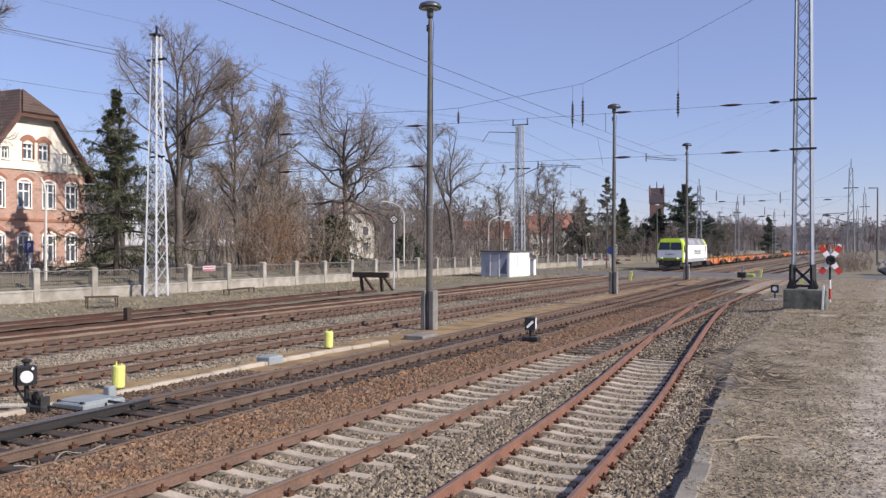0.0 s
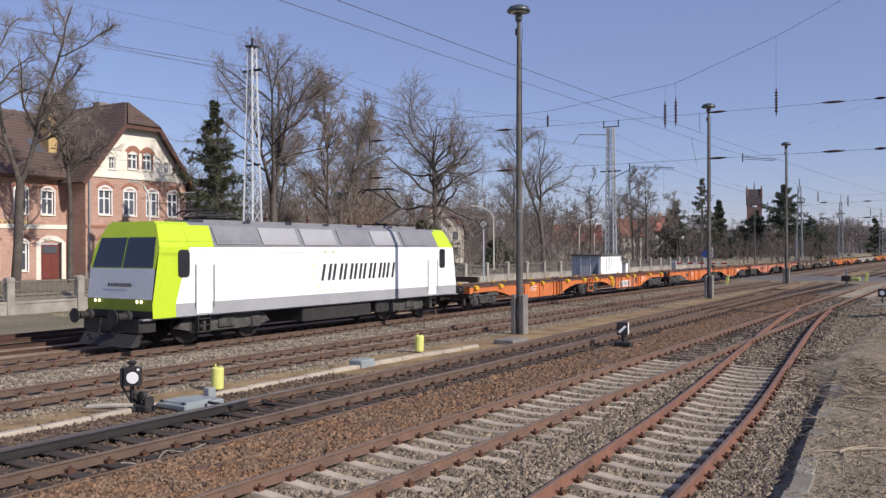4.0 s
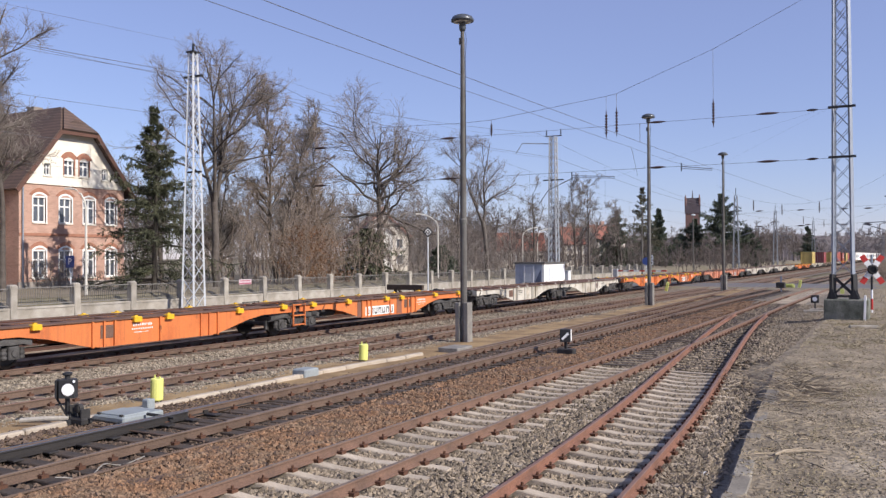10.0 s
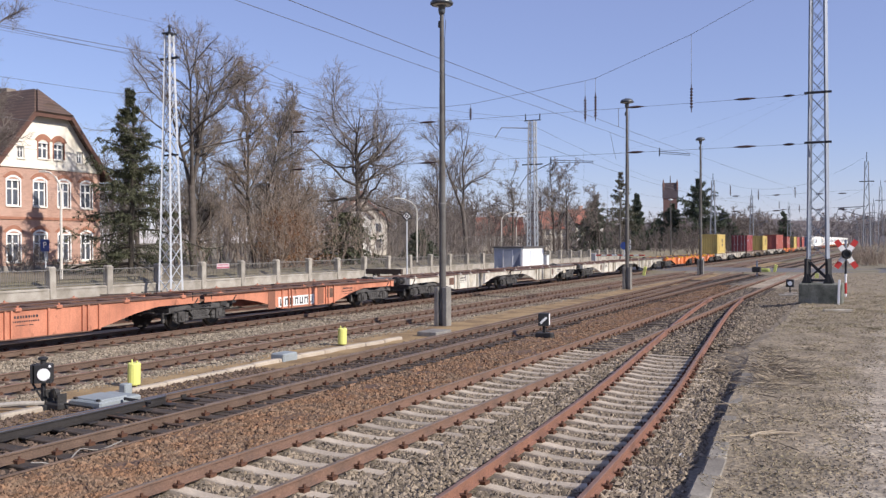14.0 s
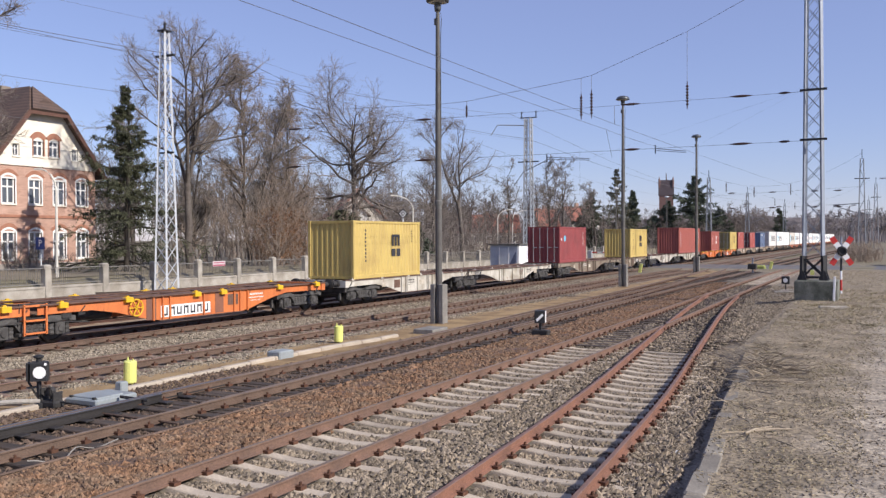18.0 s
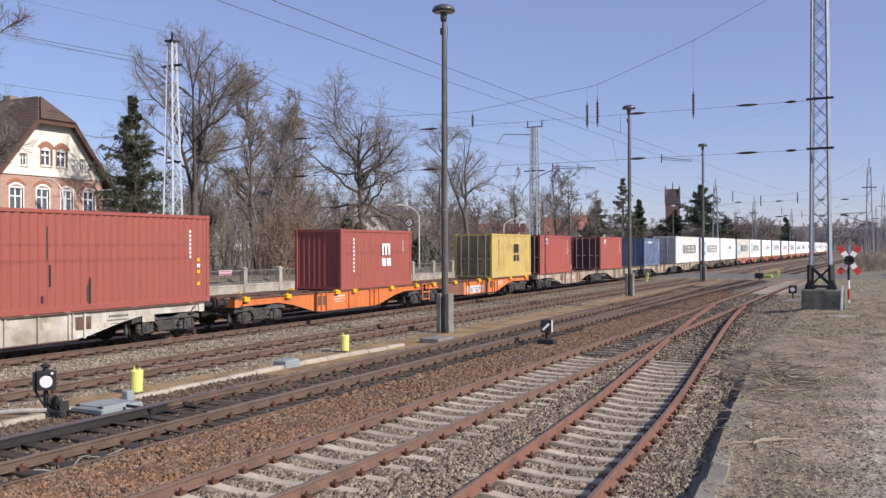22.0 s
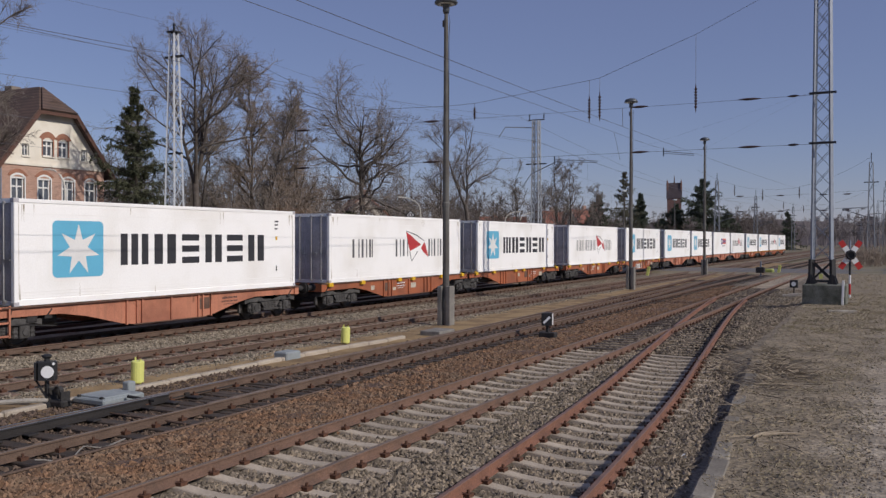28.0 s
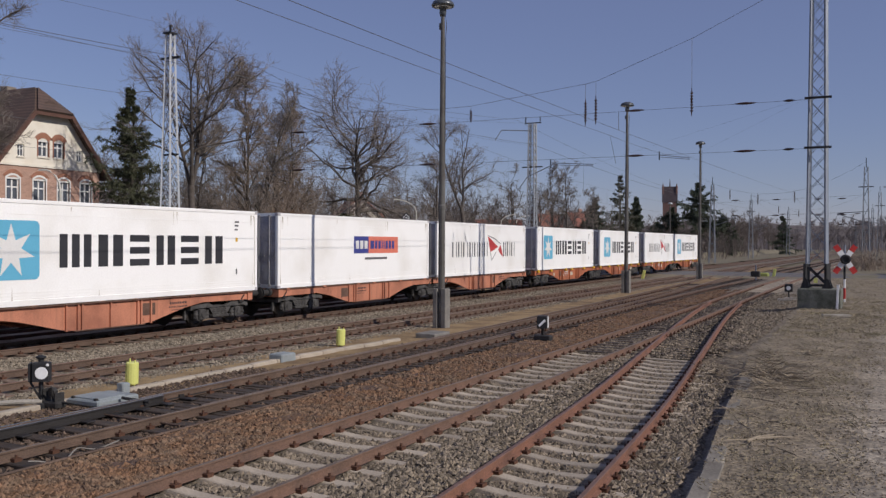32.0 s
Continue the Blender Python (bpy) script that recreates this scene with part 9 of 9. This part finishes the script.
part("roof", Shape().prism([(-3.4, 21.5), (3.4, 21.5), (2.9, 28.4), (-2.9, 28.4)], -3.4, 3.4, "x"), M_SLATE, ch)
for x in (-3, 3):
    for y in (-3, 3):
        part("pinnacle", Shape().lathe([(0.45, 25), (0.45, 28.2), (0.05, 30.0)], 6, (x, y, 0)), M_TOWERBRICK, ch)
part("spirelet", Shape().lathe([(0.3, 28.4), (0.1, 31.8)], 6), M_TILE, ch)
for z in (17.0, 11.5):
    for y in (-1.2, 1.2):
        part("louvre_window", Shape().box(3.1, 3.15, y - 0.5, y + 0.5, z, z + 3), M_BLACK, ch)
lamp_r = thing("platform_lamp", None, pose(0.2, 150, -0.5), "dark lamp post with a pale arm beside the field", "lamp post", "yard lamps")
part("pole", Shape().tube([(0, 0, 0), (0, 0, 12.4)], [0.16, 0.1], 8), M_POLE, lamp_r)
part("arm", Shape().box(-1.3, 0.0, -0.12, 0.12, 12.3, 12.5), M_MAST, lamp_r)
for x, y, h in ((-33, 117, 9.9), (-33, 147.6, 10.0)):
    lp = thing("platform_lamp", None, pose(x, y, -0.2), "slim lamp post with a pale head far along the line", "lamp post", "yard lamps")
    part("pole", Shape().tube([(0, 0, 0), (0, 0, h)], [0.12, 0.07], 8), M_POLE, lp)
    part("lamp_head", Shape().lathe([(0.06, h - 0.2), (0.42, h - 0.05), (0.38, h + 0.06), (0.05, h + 0.15)], 12), M_MAST, lp)
ho = thing("long_shed", None, pose(0, 720, 0), "low dark industrial shed far along the line", "shed")
part("wall", Shape().box(-14, 14, 0, 14, 0, 6.5), M_TOWERBRICK, ho)
part("roof", Shape().box(-15, 15, -1, 15, 6.5, 7.6), M_BLACK, ho)
pile = thing("rubble_pile", None, pose(1.6, 104, 0), "grey pile of broken concrete beside the road", "rubble", "", "stuff")
s = Shape()
rp = random.Random(21)
for i in range(46):
    q = pose(rp.uniform(-1.2, 1.8), rp.uniform(-1.5, 1.5), 0.1 + rp.uniform(0, 1.2), rp.uniform(0, 90), rp.uniform(0, 90), rp.uniform(0, 90))
    e = rp.uniform(0.2, 0.5)
    v = [tuple(q @ Vector((x * e, y * e * 0.8, z * e * 0.5))) for x in (-1, 1) for y in (-1, 1) for z in (-1, 1)]
    s.add(v, [(0, 1, 3, 2), (4, 6, 7, 5), (0, 4, 5, 1), (2, 3, 7, 6), (0, 2, 6, 4), (1, 5, 7, 3)])
part("blocks", s, M_CONC, pile)
# small things in the grass
for x, y, w, h, a in ((-32.7, 29.8, 1.35, 0.56, 62), (-34.5, 42.1, 3.1, 0.36, 101)):
    t = thing("low_frame", None, pose(x, y, -0.12, 0, 0, a), "low rusty metal frame standing in the grass", "metal frame")
    for e in (-w / 2, w / 2):
        part("leg", Shape().bar((e, 0, 0), (e, 0, h), 0.05), M_STOP, t)
        part("leg", Shape().bar((e, 0.35, 0), (e, 0.35, h), 0.05), M_STOP, t)
    for q in (0, 0.35):
        part("top_bar", Shape().bar((-w / 2 - 0.06, q, h), (w / 2 + 0.06, q, h), 0.07), M_STOP, t)
    if h > 0.5:
        part("slat", Shape().box(-w * 0.1, w * 0.42, -0.05, 0.4, h * 0.5, h * 0.5 + 0.04), M_FENCE, t, "pale weathered board")
t = thing("rusty_post", Shape().cbox(-0.12, 0.12, -0.12, 0.12, -0.2, 0.45, 0.02).mesh("rusty_post", M_STOP), pose(-26.3, 25.2, 0), "short rusty steel post beside the old siding", "post")

thing("loose_board", Shape().cbox(-0.12, 0.12, -0.55, 0.55, 0.0, 0.09, 0.02).mesh("loose_board", M_FENCE), pose(-1.95, 38.6, 0.05, 0, 0, -70), "pale weathered board lying in the grass by the tower", "board")
for q in range(2):
    thing("rodding_cover", Shape().cbox(-0.6, 0.6, -0.12, 0.12, -0.1, 0.06, 0.02).mesh("rodding_cover", M_FENCE), pose(-5.1 + 0.2 * q, 52.6 + 1.4 * q, -0.16, 0, 0, 4), "pale concrete cover beside the small signal", "cover plate")

# ---- loose ballast, straw and grass ----
def stones(name, label, m, zones, size, seed, yard=False):
    """Angular stones lying over zones (x0, x1, y0, y1, z, number), clear of the sleepers of the sidings."""
    rng = np.random.default_rng(seed)
    fa, fb = curve_of(P_A), curve_of(P_B)
    pts = []
    for x0, x1, y0, y1, z, n in zones:
        y = y0 + (y1 - y0) * rng.uniform(0, 1, n) ** 1.25
        x = rng.uniform(x0, x1, n)
        pts.append(np.stack([x, y, np.full(n, z)], 1))
    p = np.concatenate(pts)
    keep = np.ones(len(p), bool)
    ax, bx = np.array([fa(v) for v in p[:, 1]]), np.array([fb(v) for v in p[:, 1]])
    for c, y0 in ((ax, -19.7), (bx, -19.7)):
        ph = np.mod(p[:, 1] - y0 + 0.31, 0.62) - 0.31
        keep &= ~((np.abs(p[:, 0] - c) < (1.24 if c is ax else 0.72)) & (p[:, 0] - c > -0.72) & (np.abs(ph) < (0.105 if c is ax else 0.085)) & (p[:, 1] < 24))
        keep &= ~((np.abs(p[:, 0] - c) < 1.26) & (np.abs(ph) < 0.14) & (p[:, 1] >= 24))
        between = (np.abs(p[:, 0] - c) < 0.7)
        p[:, 2] += np.where(between & (p[:, 1] < 24), -0.012, np.where(np.abs(p[:, 0] - c) < 1.5, 0.015 if c is ax else 0.03, 0.0))
        keep &= ~(np.abs(np.abs(p[:, 0] - c) - GAUGE / 2) < 0.09)
    edge = np.array([kerb_x(v) for v in p[:, 1]])
    keep = p[:, 0] > edge + 0.3 if yard else keep & ((p[:, 0] < edge - 0.17 - 0.05 * np.sin(p[:, 1] * 2.3)) | (p[:, 1] > 26))
    if not yard:
        p[:, 2] += np.where(p[:, 1] < 24, 0.1 * np.clip(1 - (edge - p[:, 0]) / 0.75, 0, 1), 0)
    if yard:
        p[:, 2] = 0.04 + 0.035 * np.array([noise.noise((a * 0.9, b * 0.9, 0.28)) + 0.7 * noise.noise((a * 3, b * 3, 5)) for a, b, _ in p])
    p = p[keep]
    n = len(p)
    o = np.array([(1, 0, 0), (0, 1, 0), (-1, 0, 0), (0, -1, 0), (0, 0, 1), (0, 0, -1)], float)
    s = rng.uniform(size[0], size[1], (n, 1, 1)) * rng.uniform(0.6, 1.3, (n, 6, 1))
    a = rng.uniform(0, math.tau, n)
    c, sn = np.cos(a), np.sin(a)
    v = o[None] * s + rng.normal(0, 0.25, (n, 6, 3)) * s
    v = np.stack([v[..., 0] * c[:, None] - v[..., 1] * sn[:, None], v[..., 0] * sn[:, None] + v[..., 1] * c[:, None], v[..., 2] * 0.75], -1)
    v = (v + p[:, None]).reshape(-1, 3)
    f = np.array([(0, 1, 4), (1, 2, 4), (2, 3, 4), (3, 0, 4), (1, 0, 5), (2, 1, 5), (3, 2, 5), (0, 3, 5)])
    f = (f[None] + (np.arange(n) * 6)[:, None, None]).reshape(-1, 3)
    thing(name, np_mesh(name, [(v, f)], m, False), None, label, "ballast stones", "", "stuff")


M_STONE = mat("grey_stone", (0.221, 0.177, 0.125), 0.9, var=0.2, scale=3, fine=30, bump=0.1, second=(0.191, 0.156, 0.116), island=0.6)
M_STONEBROWN = mat("rusty_stone", (0.191, 0.107, 0.0595), 0.9, var=0.2, scale=3, fine=30, bump=0.1, second=(0.177, 0.121, 0.0791), island=0.5)
M_STONEDARK = mat("oily_stone", (0.115, 0.08, 0.058), 0.9, var=0.2, scale=3, fine=30, bump=0.1, island=0.5)
M_STONEPALE = mat("pale_stone", (0.246, 0.206, 0.152), 0.9, var=0.2, scale=3, fine=30, bump=0.1, island=0.5)
stones("ballast_stones", "loose grey ballast stones of the sidings", M_STONE, [(-8.6, -1.2, 6, 14, -0.203, 34000), (-8.8, -2.2, 14, 28, -0.203, 28000), (-9.0, -4.2, 28, 60, -0.21, 12000), (-4.95, -4.4, 26, 62, -0.17, 3000), (-4.4, -4.0, 26, 62, -0.1, 2600), (-4.0, -3.6, 26, 62, -0.03, 1400)], (0.022, 0.055), 1)
stones("ballast_stones", "loose rust-brown ballast stones", M_STONEBROWN, [(-10.4, -8.0, 5, 14, -0.165, 12000), (-10.4, -8.0, 14, 32, -0.165, 9000), (-10.6, -8.4, 32, 62, -0.17, 7000)], (0.022, 0.055), 2)
stones("ballast_stones", "loose dark ballast stones round the points", M_STONEDARK, [(-13.5, -10.2, 6, 22, -0.205, 9000), (-13.5, -10.2, 22, 62, -0.21, 9000), (-13.3, -10.6, 15, 62, -0.165, 6000), (-14.3, -13.2, 5, 17, -0.155, 3600)], (0.022, 0.055), 3)
stones("ballast_stones", "loose pale ballast stones of the main lines", M_STONEPALE, [(-20.7, -18.1, 10, 30, -0.19, 9000), (-20.7, -18.1, 30, 70, -0.19, 7000), (-15.9, -14.9, 8, 30, -0.19, 4000), (-15.9, -14.9, 30, 60, -0.19, 3000), (-17.5, -16.4, 8, 40, -0.2, 4000)], (0.025, 0.055), 4)
stones("gravel", "fine loose gravel and clods of the loading yard", M_STONE, [(-3, 2.5, 9, 18, 0, 9000), (-3.5, 3, 18, 40, 0, 9000)], (0.006, 0.024), 5, True)
M_STRAW = mat("dry_straw", (0.31, 0.255, 0.185), 0.9, var=0.2, scale=2, bump=0.0, island=0.4)
M_BLADE = mat("dry_grass_blades", (0.33, 0.275, 0.185), 0.9, var=0.2, scale=1, bump=0.0, second=(0.25, 0.215, 0.135), island=0.35)


def blades(name, label, m, zones, ln, wide, seed, lie=0.25):
    rng = np.random.default_rng(seed)
    out = []
    for x0, x1, y0, y1, z, n in zones:
        c = np.stack([rng.uniform(x0, x1, n), rng.uniform(y0, y1, n), np.full(n, z)], 1)
        clump = np.array([noise.noise((a * 1.3, b * 1.3, 3.0)) for a, b, _ in c])
        c = c[(clump > rng.uniform(-0.35, 0.35, n)) & (np.array([a > kerb_x(b) + 0.02 for a, b, _ in c]) | (z < 0))]
        d = unit(np.stack([rng.normal(0, 1, len(c)), rng.normal(0, 1, len(c)), np.abs(rng.normal(lie, lie, len(c)))], 1))
        w = unit(np.cross(d, rng.normal(0, 1, c.shape))) * wide
        L_ = rng.uniform(ln[0], ln[1], len(c))[:, None]
        out.append(np.stack([c - w, c + w, c + d * L_ * 0.6 + w * 0.7, c + d * L_ + np.array([0, 0, -0.02])], 1))
    v = np.concatenate(out)
    n = len(v)
    thing(name, np_mesh(name, [(v.reshape(-1, 3), np.arange(n * 4).reshape(n, 4))], m, False), None, label, "grass", "", "stuff")


blades("straw", "scattered dry straw and twigs behind the kerb", M_STRAW, [(-2.6, -1.4, 13, 20, 0.06, 200), (-3.2, -1.8, 19, 26, 0.06, 300), (-4.0, -3.1, 20, 26, -0.05, 300)], (0.15, 0.6), 0.006, 11, 0.12)
blades("straw_heap", "heap of pale dry stems and branches on the verge", M_STRAW, [(-3.15, -2.2, 17.6, 22.6, 0.07, 900), (-2.6, -1.5, 18.4, 21.5, 0.08, 380)], (0.2, 0.85), 0.0045, 21, 0.16)
for q in range(2):
    thing("branch", Shape().tube([(0, 0, 0), (0.3, 0.12, 0.02), (0.62, 0.2, 0.01)], [0.022, 0.02, 0.012], 6).mesh("branch", M_STRAW), pose(-1.85 + 0.1 * q, 13.35 + 0.2 * q, 0.07, 0, 0, 45 - 30 * q), "bare dry branch lying on the verge", "branch")
blades("grass_tufts", "short dry grass tufts of the loading yard", M_BLADE, [(-2.7, -0.3, 9, 22, 0.045, 9000), (-3.6, 0.4, 22, 46, 0.045, 16000)], (0.03, 0.1), 0.005, 12, 0.5)
blades("grass_tufts", "longer dry grass tufts round the tower and along the road", M_BLADE, [(-4.2, 1.2, 30, 52, 0.03, 16000), (-4.6, 9, 52, 84, 0.03, 16000)], (0.07, 0.24), 0.008, 15, 0.6)
blades("verge_grass", "dry grass tufts round the hut", M_BLADE, [(-38.4, -26, 78, 118, -0.06, 22000)], (0.08, 0.3), 0.016, 16, 0.6)
blades("verge_grass", "dry grass tufts along the fence", M_BLADE, [(-38.5, -29.5, 24, 78, -0.05, 34000)], (0.06, 0.22), 0.012, 13, 0.6)
blades("rail_weeds", "dry weeds beside the siding rails", M_STRAW, [(-3.1, -2.5, 11.9, 12.9, -0.17, 700)], (0.1, 0.3), 0.004, 14, 0.5)
lit = thing("paper_scrap", Shape().add([(-0.07, -0.05, 0), (0.1, -0.03, 0.02), (0.06, 0.06, 0.05), (-0.05, 0.05, 0.02), (-0.07, -0.05, 0.004), (0.1, -0.03, 0.024), (0.06, 0.06, 0.054), (-0.05, 0.05, 0.024)],
            [(0, 1, 2, 3), (7, 6, 5, 4), (0, 4, 5, 1), (1, 5, 6, 2), (2, 6, 7, 3), (3, 7, 4, 0)]).mesh("paper_scrap", M_WHITE), pose(-2.72, 12.55, -0.15), "scrap of white paper on the ballast", "litter")


# ---- what moves ----
def motions():
    for ob, u, *z in MOVING:
        z = z[0] if z else 0.0
        walk(ob, [(0.0, pose(T_X, u, z)), (32.0, pose(T_X, u - SPEED * 32.0, z))])
    for ob, u, r, y, z in ROLLING:       # the wheels roll while they pass the camera
        step = 1.35 * r / SPEED
        n = int(62 / SPEED / step)
        first = min(max((u - 62) / SPEED, 0.05), 31.0)
        n = max(1, min(n, int((31.9 - first) / step)))
        rows = [(0.0, pose(0, y, z))] + [(first + i * step, pose(0, y, z, math.degrees(1.35 * i))) for i in range(n + 1)]
        walk(ob, rows + [(32.0, rows[-1][1])])


motions()
